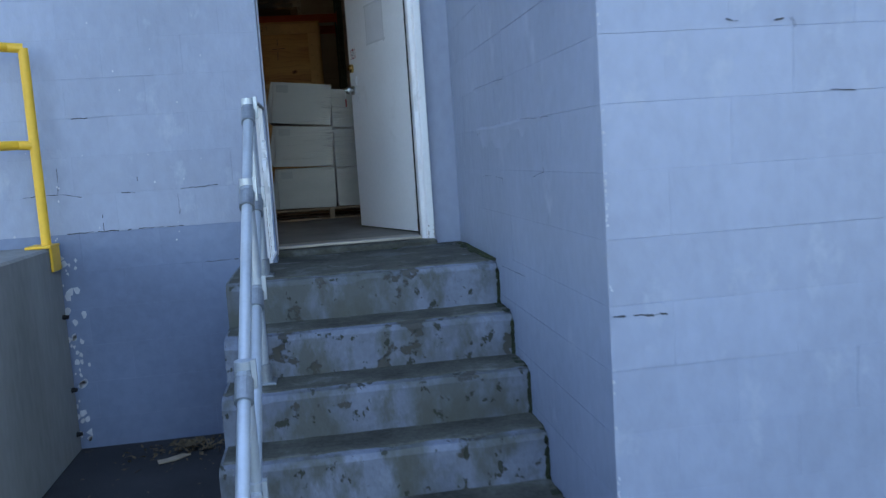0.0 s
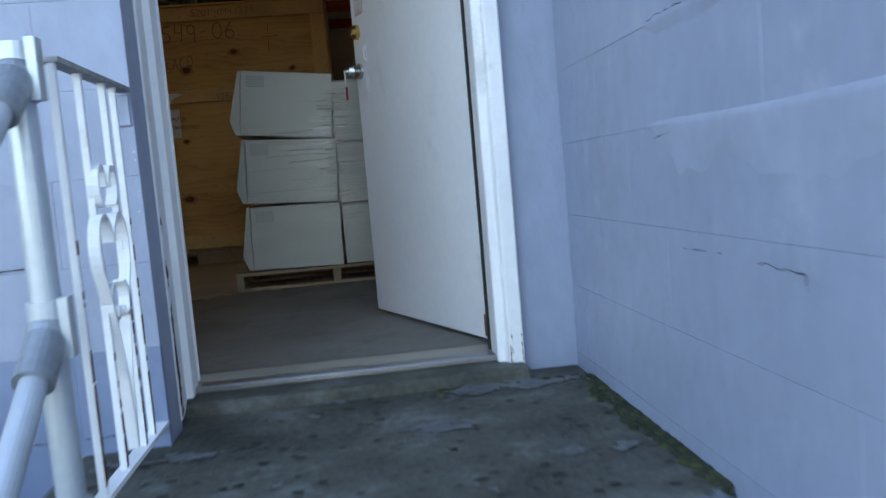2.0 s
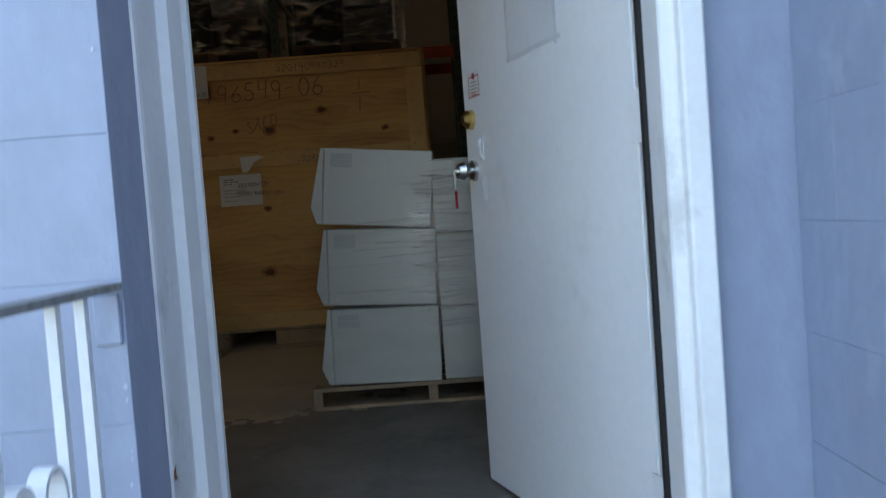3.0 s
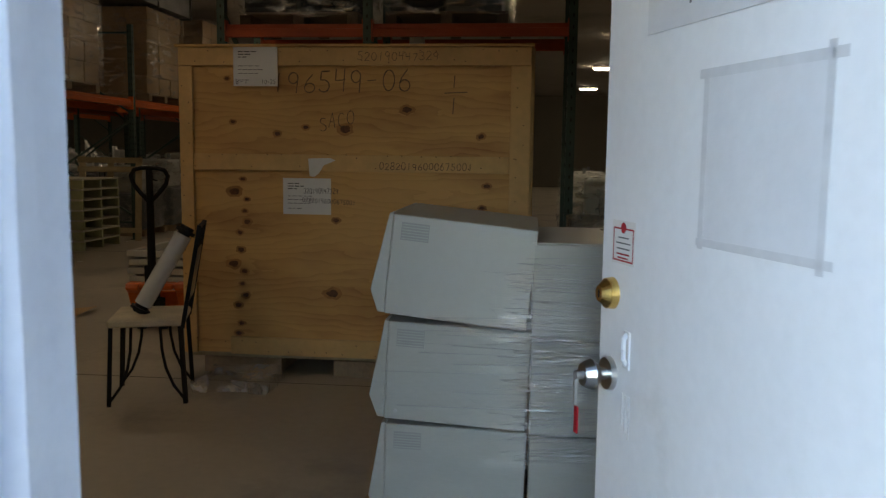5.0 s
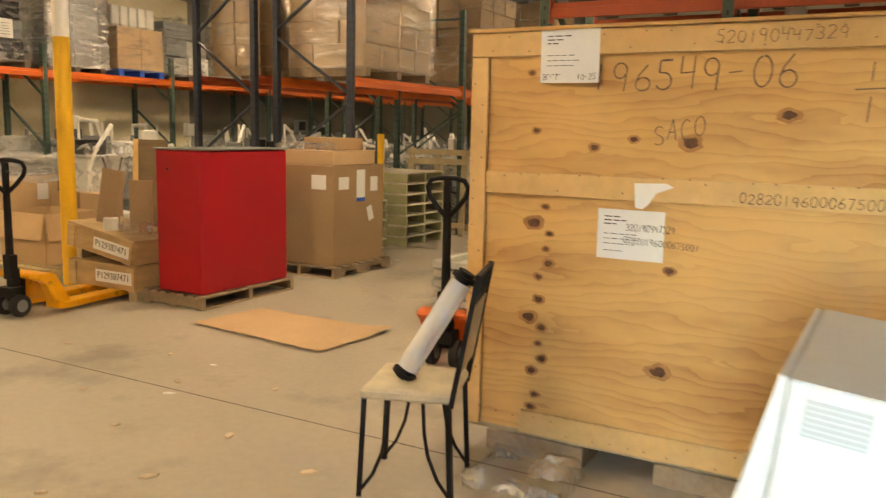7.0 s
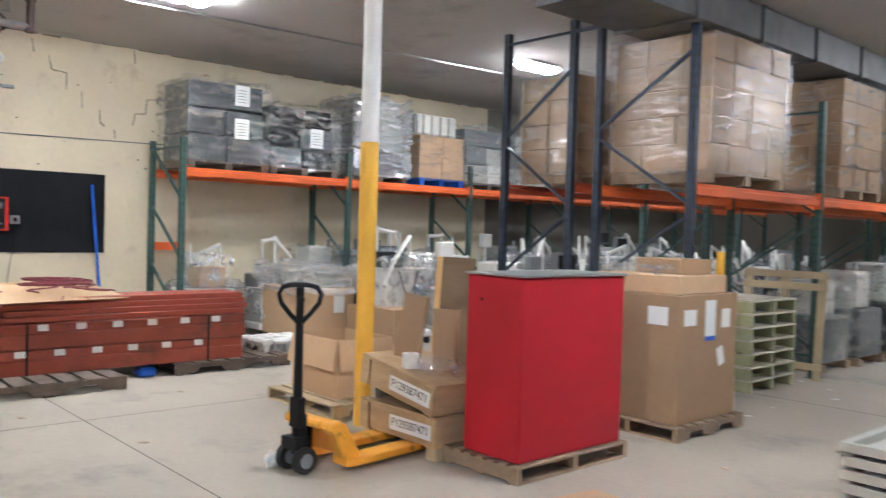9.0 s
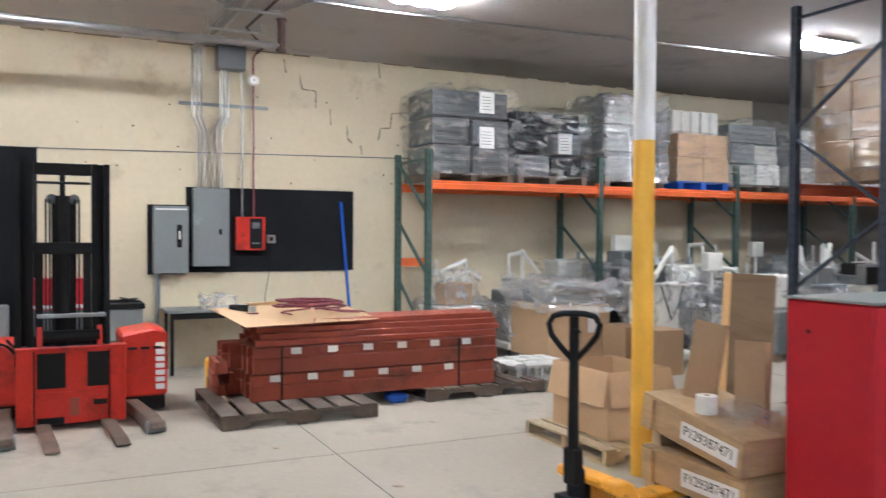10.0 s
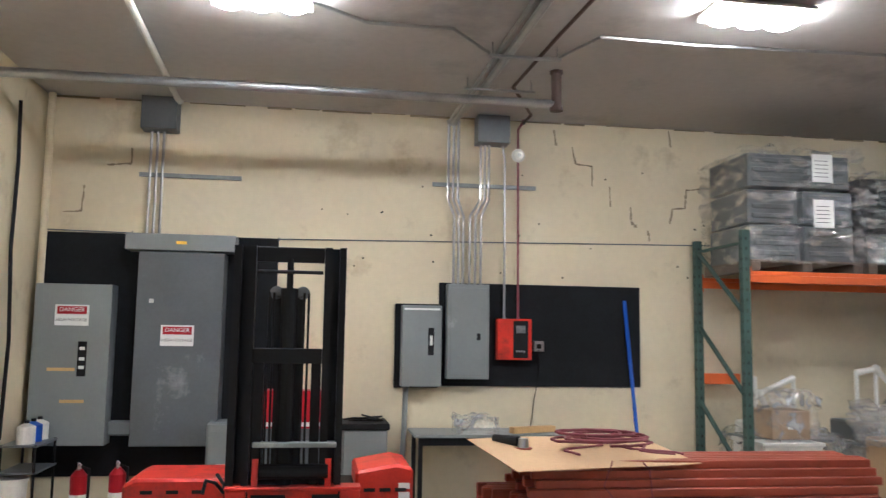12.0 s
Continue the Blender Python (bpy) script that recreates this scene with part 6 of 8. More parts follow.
def wrapped_load(at, w, d, h, label, seed, colours=("grey_dark", "black", "grey_dark"), wrap="film_thick", wood="pallet_dark", sheet_label=True, group="film-wrapped pallet loads"):
    """Machines stacked on a pallet under thick film; w along y, d along x."""
    t = thing("wrapped_pallet_load", at, label, "pallet load", group)
    rng = random.Random(seed)
    solid("pallet_deck", [(0, d, 0, w, 0.09, 0.11)] + [(0, d, q * (w - 0.1) / 2, q * (w - 0.1) / 2 + 0.1, 0, 0.09) for q in range(3)], wood, t, "dark pallet", 0.003)
    z = 0.112
    lays = 3 if h > 1.0 else 2
    for k in range(lays):
        hh = (h - 0.12) / lays * (1 if k else 1.02) - 0.01
        n = 2 if k < 2 else rng.choice((1, 2))
        for j in range(n):
            y0 = 0.03 + j * (w - 0.06) / n
            y1 = y0 + (w - 0.06) / n - 0.03
            c = rng.choice(colours)
            ins = rng.uniform(0.02, 0.07) + 0.02 * k
            bm = bmesh.new()
            box(bm, 0.03 + ins, d - 0.02 - ins, y0, y1, z, z + hh * rng.uniform(0.86, 1.0))
            for q in range(3):
                box(bm, d - 0.025 - ins, d - 0.012 - ins, y0 + 0.05, y1 - 0.05, z + 0.05 + q * hh * 0.27, z + 0.05 + q * hh * 0.27 + hh * 0.14)
            part("machine", bm, c, t, bevel=0.012)
        z += hh + 0.008
    film(t, -0.01, d + 0.055, -0.03, w + 0.03, 0.07, h + 0.03, wrap, 26, 0.03, seed, 0.10, fold=0.03)
    if sheet_label:
        for z0 in ((0.35, 0.72) if h > 1.15 else (0.40,)):
            s = solid("load_sheet", [(d + 0.085, d + 0.087, w * 0.52, w * 0.52 + 0.22, h * z0, h * z0 + 0.28)], "paper", t, "white paper load sheet")
            bm = bmesh.new()
            for q in range(5):
                box(bm, d + 0.0872, d + 0.088, w * 0.52 + 0.03, w * 0.52 + 0.17, h * z0 + 0.05 + q * 0.04, h * z0 + 0.056 + q * 0.04)
            part("print", bm, "ink", s)
    return t


TOP = 2.39
for k, (y0, y1, zt) in enumerate(((11.76, 12.96, 3.62), (13.02, 14.16, 3.42), (14.46, 15.54, 3.72))):
    wrapped_load(pose(-13.12, y0, TOP), y1 - y0, 0.98, zt - TOP, "grey machines under shining stretch film on a rack pallet", 20 + k, wrap="film_bright" if k == 2 else "film_thick", sheet_label=k < 2)
carton_stack(pose(-13.1, 15.80, TOP), 2, 2, 2, (0.48, 0.50, 0.36), "tan cartons under clear film on a blue pallet", 31, "blue", "film_clear", shade="card_light")
t = thing("white_units", pose(-13.1, 15.82, TOP + 0.85), "row of white plastic units on top of the tan cartons", "machine")
me = mesh_of("unit", lambda bm: box(bm, 0, 0.3, 0, 0.17, 0, 0.36), "plastic_white", 0.02)
for j in range(5):
    for i in range(2):
        piece("unit", me, t, pose(0.1 + i * 0.4, j * 0.19, 0))
for k, (y0, y1, zt) in enumerate(((16.90, 18.02, 3.5), (18.2, 19.3, 3.45), (19.7, 20.8, 3.4), (21.0, 22.1, 3.5), (22.5, 23.6, 3.4), (23.9, 24.9, 3.5))):
    wrapped_load(pose(-13.12, y0, TOP), y1 - y0, 0.98, zt - TOP, "white and grey machines under clear film on a rack pallet", 40 + k, ("plastic_white", "beige", "grey"), "film_thick", sheet_label=False)

# double rack: cartons above
RT = 2.19
carton_stack(pose(-7.08, 14.25, RT), 3, 4, 5, (0.39, 0.385, 0.275), "brown cartons wrapped in shining film on the dark blue rack", 51, "pallet", "film_clear", 0.012)
carton_stack(pose(-7.08, 17.35, RT), 3, 3, 5, (0.38, 0.42, 0.27), "brown cartons wrapped in milky film on the orange beams", 52, "pallet", "film_thick")
carton_stack(pose(-7.08, 19.6, RT), 3, 4, 5, (0.38, 0.42, 0.30), "brown cartons in even layers on the orange beams", 53, "pallet", "film_clear")
carton_stack(pose(-7.08, 22.2, RT), 3, 4, 5, (0.38, 0.5, 0.28), "brown cartons in even layers on the orange beams", 54, "pallet", "film_clear")
carton_stack(pose(-8.45, 14.3, RT + 0.035), 2, 3, 4, (0.42, 0.40, 0.28), "brown cartons under film on the rear rack", 55, "pallet", "film_clear")
wrapped_load(pose(-8.5, 17.2, RT + 0.035), 1.2, 0.95, 1.2, "white machines under clear film on the rear rack", 56, ("plastic_white", "beige"), sheet_label=False)
wrapped_load(pose(-8.5, 19.9, RT + 0.035), 1.2, 0.95, 1.2, "white machines under clear film on the rear rack", 57, ("plastic_white", "grey"), sheet_label=False)


def gear(at, seed, label, tall=1.3, w=0.8, palette=("plastic_white", "beige", "grey", "grey_dark", "black"), cover=True, group="stored medical carts"):
    """A wheeled cart of equipment: a base, a post, shelves, a screen, half under a plastic sheet."""
    t = thing("equipment_cart", at, label, "equipment cart", group)
    rng = random.Random(seed)
    d = rng.uniform(0.45, 0.65)
    solid("base", [(0, d, 0, w, 0.10, 0.20)], rng.choice(palette), t, "", 0.02)
    for x in (0.05, d - 0.05):
        for y in (0.06, w - 0.06):
            bm = bmesh.new()
            rod(bm, (x, y - 0.02, 0.05), (x, y + 0.02, 0.05), 0.05, sides=12)
            part("castor", bm, "rubber", t)
    h1 = rng.uniform(0.45, 0.75) * tall
    solid("cabinet", [(0.04, d - 0.04, 0.05, w * rng.uniform(0.6, 0.95), 0.201, h1)], rng.choice(palette), t, "", 0.02)
    solid("tray", [(0, d, 0, w, h1 + 0.002, h1 + 0.035)], rng.choice(("plastic_white", "grey")), t, "", 0.008)
    for j in range(rng.choice((1, 2))):
        px, py = rng.uniform(0.1, d - 0.1), rng.uniform(0.1, w - 0.1)
        bm = bmesh.new()
        rod(bm, (px, py, h1 + 0.035), (px, py, tall), 0.022, sides=10)
        part("post", bm, "plastic_white", t)
    sx = rng.uniform(0.22, 0.34)
    if seed % 4:
        # a folding arm in place of a screen
        bm = bmesh.new()
        e = Vector((px + rng.uniform(-0.1, 0.25), py + rng.uniform(-0.45, 0.45), tall * rng.uniform(0.75, 1.02)))
        rod(bm, (px, py, tall - 0.02), e, 0.035, 0.028, 10)
        rod(bm, e, e + Vector((0.05, rng.uniform(-0.3, 0.3), -0.32)), 0.030, 0.024, 10)
        bmesh.ops.create_uvsphere(bm, u_segments=10, v_segments=6, radius=0.045, matrix=Matrix.Translation(e))
        part("folding_arm", bm, "plastic_white", t, smooth=False)
    sc = None if seed % 4 else solid("monitor", [(px - 0.06, px + 0.06, py - sx / 2, py + sx / 2, tall - 0.18, tall + 0.06)], rng.choice(palette), t, "", 0.015)
    if seed % 12 == 0:
        solid("screen", [(px + 0.061, px + 0.064, py - sx / 2 + 0.025, py + sx / 2 - 0.025, tall - 0.14, tall + 0.03)], "black", sc)
    solid("unit", [(0.06, d * 0.7, 0.05, w * 0.5, h1 + 0.037, h1 + rng.uniform(0.15, 0.3))], rng.choice(palette), t, "", 0.02)
    bm = bmesh.new()
    tube(bm, [(d, w * 0.3, h1), (d + 0.04, w * 0.45, h1 * 0.6), (d + 0.02, w * 0.6, h1 * 0.8), (d - 0.02, w * 0.7, h1)], 0.012, 6)
    part("hose", bm, rng.choice(("grey", "black", "plastic_white")), t)
    if cover:
        film(t, -0.04, d + 0.05, -0.03, w + 0.03, h1 * rng.uniform(0.3, 0.7), h1 + rng.uniform(0.12, 0.3), "film_bag", 16, 0.05, seed, 0.12, "crumpled clear plastic cover", fold=0.025)
    return t


def dark_machine(at, seed, label, w=0.8, d=0.7, h=1.2):
    t = thing("wrapped_machine", at, label, "wrapped machine", "film-wrapped machines")
    rng = random.Random(seed)
    for y_ in (0, w - 0.1):
        solid("skid", [(0, d, y_, y_ + 0.1, 0, 0.1)], "pallet", t)
    solid("body", [(0.03, d - 0.03, 0.03, w - 0.03, 0.101, h * 0.6)], rng.choice(("grey_dark", "black", "grey")), t, "", 0.03)
    solid("head", [(0.1, d - 0.12, 0.08, w * 0.7, h * 0.6 + 0.002, h)], rng.choice(("plastic_white", "grey", "beige")), t, "", 0.03)
    bm = bmesh.new()
    rod(bm, (d * 0.5, w * 0.75, h * 0.6), (d * 0.5, w * 0.8, h * 1.08), 0.03, sides=10)
    part("arm", bm, "grey", t)
    film(t, 0, d, 0, w, 0.12, h * 1.02, "film_thick", 18, 0.05, seed, 0.15, fold=0.025)
    return t


# under the west rack and in the aisle before it
rng = random.Random(77)
k = 1
for x in (-12.95, -12.15, -11.1, -10.2):
    y = 11.9 if x < -12.5 else (14.4 if x < -11.5 else (14.0 if x < -10.5 else 16.2))
    while y < 26:
        ww = rng.uniform(0.65, 0.95)
        tall = rng.uniform(1.2, 1.65)
        if k % 5 == 3:
            dark_machine(pose(x, y, 0, 0, 0, rng.uniform(-6, 6)), k, "grey machine on a skid under crumpled clear film", ww, 0.65, tall * 0.9)
        else:
            gear(pose(x, y, 0, 0, 0, rng.uniform(-9, 9)), k, "white and grey equipment cart under a crumpled plastic sheet" if k % 4 else "white equipment cart with a screen on a post", tall, ww, cover=bool(k % 5))
        y += ww + rng.uniform(0.03, 0.22)
        k += 1
# white plastic tote and small cartons at the rack's end
tt = thing("plastic_tote", pose(-12.75, 11.85, 0), "white plastic tote stack with a small brown carton", "tote")
for q in range(3):
    solid("tray", [(0, 0.6, 0, 0.62, q * 0.25, q * 0.25 + 0.235)], "plastic_white", tt, "", 0.015)
    solid("rim", [(-0.015, 0.615, -0.015, 0.635, q * 0.25 + 0.20, q * 0.25 + 0.236)], "plastic_white", tt, "", 0.004)
sc = thing("small_carton", pose(-12.6, 12.0, 0.755), "small brown carton on the white totes", "carton")
solid("body", [(0, 0.35, 0, 0.4, 0, 0.28)], "card", sc, "", 0.006)
solid("label", [(0.3505, 0.352, 0.16, 0.24, 0.10, 0.17)], "paper", sc)
film(sc, -0.06, 0.42, -0.06, 0.48, -0.02, 0.48, "film_bag", 9, 0.05, 3, 0.1)
bb = thing("large_carton", pose(-12.30, 13.02, 0), "large brown carton heaped with clear plastic sheet", "carton")
solid("skid", [(0, 0.95, 0.0, 0.10, 0, 0.09), (0, 0.95, 0.85, 0.95, 0, 0.09)], "pallet_dark", bb)
solid("body", [(0, 0.95, 0, 0.95, 0.09, 0.78)], "card_light", bb, "", 0.006)
s = solid("label", [(0.951, 0.953, 0.60, 0.78, 0.42, 0.66)], "paper", bb)
film(bb, -0.06, 1.02, -0.08, 1.06, 0.70, 1.12, "film_bright", 24, 0.07, 6, 0.16, "heaped crumpled clear plastic", fold=0.03)
solid("hidden_parts", [(0.1, 0.85, 0.1, 0.8, 0.782, 0.98)], "grey", bb, "", 0.05)
for j in range(2):
    b2 = thing("open_carton", pose(-11.2 + 0.5 * j, 13.75 + 0.1 * j, 0), "brown carton standing beside the large carton", "carton")
    solid("body", [(0, 0.45, 0, 0.4, 0, 0.55)], "card", b2, "", 0.006)
# white castings by the beams' end
def foot_shape(bm):
    """A moulded foot: two legs, a bridge and a flared cap."""
    for x in (-0.065, 0.045):
        prism(bm, [(-0.05, 0.0), (0.05, 0.0), (0.035, 0.21), (-0.035, 0.21)], "x", x, x + 0.02)
    box(bm, -0.044, 0.044, -0.02, 0.02, 0.08, 0.12)
    prism(bm, [(-0.075, 0.211), (0.075, 0.211), (0.09, 0.25), (0.06, 0.275), (-0.06, 0.275), (-0.09, 0.25)], "x", -0.085, 0.085)


cast = mesh_of("casting", foot_shape, "plastic_white", 0.004)
rng = random.Random(9)
for i in range(3):
    for j in range(4):
        ct = thing("castor_unit", pose(-10.75 + i * 0.2 + rng.uniform(-0.03, 0.03), 11.95 + j * 0.19, 0.0, 0, 0, rng.uniform(0, 90)), "white plastic machine foot standing on the floor", "machine foot", "white machine feet")
        piece("foot_body", cast, ct, pose(0, 0, 0))

# ---- items on and round the brown carton ----
for y0, y1, z0, z1 in ((0.08, 0.26, 0.80, 0.93), (0.40, 0.56, 0.68, 1.00), (0.66, 0.80, 0.76, 0.92)):
    solid("shipping_label", [(0.8405, 0.842, y0, y1, z0, z1)], "paper", carton, "white shipping label")
solid("label_strip", [(0.8422, 0.843, 0.40, 0.56, 0.66, 0.70)], "blue", carton, "blue label edge")
bm = bmesh.new()
box(bm, 0.8405, 0.842, -0.05, 0.05, -0.08, 0.08, pose(0, 0.66, 0.52, 18, 0, 0))
part("shipping_label", bm, "paper", carton)
solid("shipping_label", [(0.55, 0.74, -0.002, -0.0005, 0.80, 0.95)], "paper", carton)
lid = thing("flat_carton", pose(-6.10, 12.80, 1.174, 0, 0, 2), "flat brown carton on the tall carton", "carton")
solid("body", [(0, 0.80, 0, 0.80, 0, 0.15)], "card_light", lid, "", 0.006)
l2 = thing("small_carton", pose(-5.95, 13.15, 1.326, 0, 0, -6), "small brown carton on top of the flat carton", "carton")
solid("body", [(0, 0.5, 0, 0.42, 0, 0.13)], "card", l2, "", 0.006)
pf = thing("plastic_sheet", pose(-6.1, 12.85, 1.326), "bluish clear plastic sheet beside the small carton", "plastic sheet")
film(pf, 0, 0.6, 0, 0.32, 0.0, 0.09, "film_bag", 8, 0.03, 12, 0.05)
bm = bmesh.new()
bm.verts.ensure_lookup_table()
rod(bm, (0.15, -0.004, 1.06), (0.15, 0.001, 1.06), 0.012, sides=10)
part("screw_cap", bm, "black", red_box)

# ---- yellow pallet jack, and one more behind the crate ----
def pallet_jack(at, body, label):
    """Forks along +y from the pump at the origin; a tall loop handle."""
    j = thing("pallet_jack", at, label, "pallet jack", "pallet jacks")
    for x in (-0.19, 0.19):
        bm = bmesh.new()
        prism(bm, [(0.22, 0.04), (0.30, 0.03), (1.20, 0.03), (1.28, 0.045), (1.28, 0.06), (1.18, 0.085), (0.30, 0.085), (0.22, 0.12)], "x", x - 0.08, x + 0.08)
        f = part("fork", bm, body, j, bevel=0.008)
        bm = bmesh.new()
        rod(bm, (x - 0.05, 1.10, 0.035), (x + 0.05, 1.10, 0.035), 0.034, sides=14)
        part("load_roller", bm, "rubber", f)
    for x in (-0.19, 0.19):
        bm = bmesh.new()
        prism(bm, [(0.07, 0.30), (0.09, 0.345), (0.19, 0.345), (0.235, 0.32), (0.37, 0.09), (0.37, 0.03), (0.25, 0.03), (0.13, 0.26)], "x", x - 0.05, x + 0.05)
        part("fork_arm", bm, body, j, bevel=0.01)
    solid("head_plate", [(-0.139, 0.139, 0.06, 0.20, 0.295, 0.345)], body, j, "", 0.015)
    solid("cross_plate", [(-0.139, 0.139, 0.24, 0.28, 0.10, 0.26)], body, j, "", 0.008)
    bm = bmesh.new()
    rod(bm, (0, 0.02, 0.12), (0, 0.02, 0.38), 0.05, sides=18)
    rod(bm, (0, 0.09, 0.10), (0, 0.09, 0.33), 0.03, sides=14)
    box(bm, -0.08, 0.08, -0.07, 0.06, 0.16, 0.24)
    part("pump", bm, "black", j, bevel=0.004)
    for x in (-0.085, 0.085):
        bm = bmesh.new()
        rod(bm, (x - 0.03, 0, 0.09), (x + 0.03, 0, 0.09), 0.09, sides=24)
        wheel = part("steer_wheel", bm, "rubber", j, bevel=0.006)
        bm = bmesh.new()
        rod(bm, (x - 0.032, 0, 0.09), (x + 0.032, 0, 0.09), 0.05, sides=18)
        part("hub", bm, "grey", wheel, "grey wheel hub")
    bm = bmesh.new()
    turned = pose(0, 0, 0, 0, 0, 45 if body == "jack_yellow" else 0)
    box(bm, -0.05, 0.05, -0.03, 0.03, 0.30, 0.50)
    rod(bm, (0, 0, 0.48), (0, 0, 1.10), 0.032, 0.026, 14)
    box(bm, -0.022, 0.022, -0.02, 0.02, 1.05, 1.235)
    part("handle_shaft", bm, "black", j, bevel=0.004)
    bm = bmesh.new()
    pts = [(0, 0, 0.985), (-0.07, 0, 1.06), (-0.125, 0, 1.13), (-0.14, 0, 1.19), (-0.115, 0, 1.235), (-0.06, 0, 1.25), (0, 0, 1.252), (0.06, 0, 1.25), (0.115, 0, 1.235), (0.14, 0, 1.19), (0.125, 0, 1.13), (0.07, 0, 1.06), (0, 0, 0.985)]
    tube(bm, [turned @ Vector(p) for p in pts], 0.017, 10)
    part("handle_loop", bm, "black", j, smooth=True)
    bm = bmesh.new()
    bar(bm, (0, -0.01, 1.17), (0.07, -0.02, 1.155), 0.014, 0.01)
    part("release_lever", bm, "black", j)
    return j


pallet_jack(pose(-6.34, 9.93, 0, 0, 0, 6), "jack_yellow", "yellow pallet jack with a black loop handle on the floor")
pallet_jack(pose(-2.72, 10.62, 0, 0, 0, 8), "orange", "orange pallet jack with a black loop handle behind the crate")

# ---- wooden boxes by the column ----
def timber_box(at, lettered, label):
    t = thing("wooden_box", at, label, "wooden box", "stacked wooden boxes")
    Wb, Db, H = 0.88, 0.55, 0.205
    for n_, b_ in (("front_board", (0, Wb, 0, 0.022, 0, H)), ("back_board", (0, Wb, Db - 0.022, Db, 0, H)), ("end_board", (0, 0.022, 0.022, Db - 0.022, 0, H)), ("end_board", (Wb - 0.022, Wb, 0.022, Db - 0.022, 0, H)), ("lid_board", (-0.01, Wb + 0.01, -0.01, Db / 2 - 0.004, H, H + 0.02)), ("lid_board", (-0.01, Wb + 0.01, Db / 2 + 0.004, Db + 0.01, H, H + 0.02))):
        solid(n_, [b_], "box_wood", t, "", 0.003)
    for x in (0.0, Wb - 0.10):
        solid("corner_block", [(x, x + 0.10, -0.022, -0.001, 0, H)], "box_wood", t, "", 0.003)
    lab = solid("number_plate", [(0.38, 0.85, -0.0255, -0.023, 0.055, 0.165)], "paper", t, "white plate with black number")
    words("number", "P129387471", 0.085, "ink", lab, pose(0.615, -0.0262, 0.112))
    return t


timber_box(pose(-6.83, 10.83, 0.09, 0, 0, 0), True, "wooden box with a white number plate beside the column")
timber_box(pose(-6.83, 10.82, 0.442, 0, 7.8, -1), True, "tilted wooden box with a white number plate, stacked")
solid_feet = thing("timber_bearers", pose(-6.83, 10.83, 0), "two timber bearers under the wooden boxes", "timber")
for x in (0.0, 0.78):
    solid("bearer", [(x, x + 0.10, 0.0, 0.53, 0, 0.089)], "pallet_new", solid_feet, "", 0.004)
wd = thing("timber_wedge", pose(-6.83, 10.83, 0.316), "timber packing between the wooden boxes", "timber")
solid("block", [(0.02, 0.09, 0.06, 0.5, 0, 0.11)], "pallet_new", wd)
for x, y, r, hh in ((-6.55, 11.02, 30, 0.50), (-6.19, 11.10, 26, 0.46)):
    fl = thing("card_flap", pose(x, y, 0.645 if r == 30 else 0.592, 0, 9 if r == 30 else 0, r), "folded brown cardboard standing on the wooden box", "cardboard")
    bm = bmesh.new()
    prism(bm, [(-0.095, 0), (-0.095, 0.012), (-0.07, 0.012), (0.08, 0.012), (0.10, 0.04), (0.11, 0.035), (0.088, 0)], "z", 0, hh)
    part("panel", bm, "card", fl)
bt = thing("paper_roll", pose(-6.36, 10.92, 0.603), "white roll on the wooden box", "roll")
bm = bmesh.new()
rod(bm, (0, 0, 0), (0, 0, 0.11), 0.065, sides=20)
part("roll_body", bm, "plastic_white", bt)
bm = bmesh.new()
rod(bm, (0, 0, 0.11), (0, 0, 0.112), 0.02, sides=12)
part("core", bm, "card", bt)
bg = thing("plastic_bag", pose(-6.25, 10.90, 0.583), "crumpled clear plastic bag on the wooden box", "plastic bag")
film(bg, 0, 0.28, 0, 0.22, 0, 0.11, "film_bag", 8, 0.03, 21, 0.05)
ps = thing("plywood_sheet", pose(-7.32, 12.0, 0, -3, 0, 0), "plywood sheet with a pale edge standing upright", "plywood sheet")
M["ply_old"] = grained(mat("weathered_brown_plywood", (0.3, 0.19, 0.09), 0.65, bump=0.12), 2.0, (0.20, 0.138, 0.075), (0.12, 0.075, 0.036), 0.5)
solid("sheet", [(0.0, 0.42, 0, 0.02, 0, 1.40)], "ply_old", ps, "", 0.002)
solid("edge_board", [(-0.08, -0.001, -0.005, 0.03, 0, 1.40)], "batten", ps, "pale timber edge", 0.003)
pallet_mid(-7.95, 11.45, 0, "pale wooden pallet under the open carton", 1.1, 1.0, 0.12, "pallet_new", group="")
oc = thing("open_carton", pose(-8.35, 11.12, 0.122), "open brown carton with folded flaps on a pallet", "carton")
for b_ in ((0, 0.75, 0, 0.008, 0, 0.52), (0, 0.75, 0.592, 0.60, 0, 0.52), (0, 0.008, 0.008, 0.592, 0, 0.52), (0.742, 0.75, 0.008, 0.592, 0, 0.52), (0.008, 0.742, 0.008, 0.592, 0, 0.008)):
    solid("side", [b_], "card_light", oc)
for p_, q_ in ((pose(0, 0, 0.52, -62, 0, 0), (0, 0.75, -0.27, 0)), (pose(0.75, 0, 0.52, 0, 80, 0), None), (pose(0, 0.6, 0.52, -75, 0, 0), (0, 0.75, 0, 0.25))):
    bm = bmesh.new()
    if q_:
        box(bm, q_[0], q_[1], q_[2], q_[3], -0.003, 0.003, p_ if q_[2] == 0 else pose(0, 0, 0.52, 78, 0, 0))
    else:
        box(bm, 0, 0.27, 0.0, 0.60, -0.003, 0.003, p_)
    part("flap", bm, "card_light", oc)

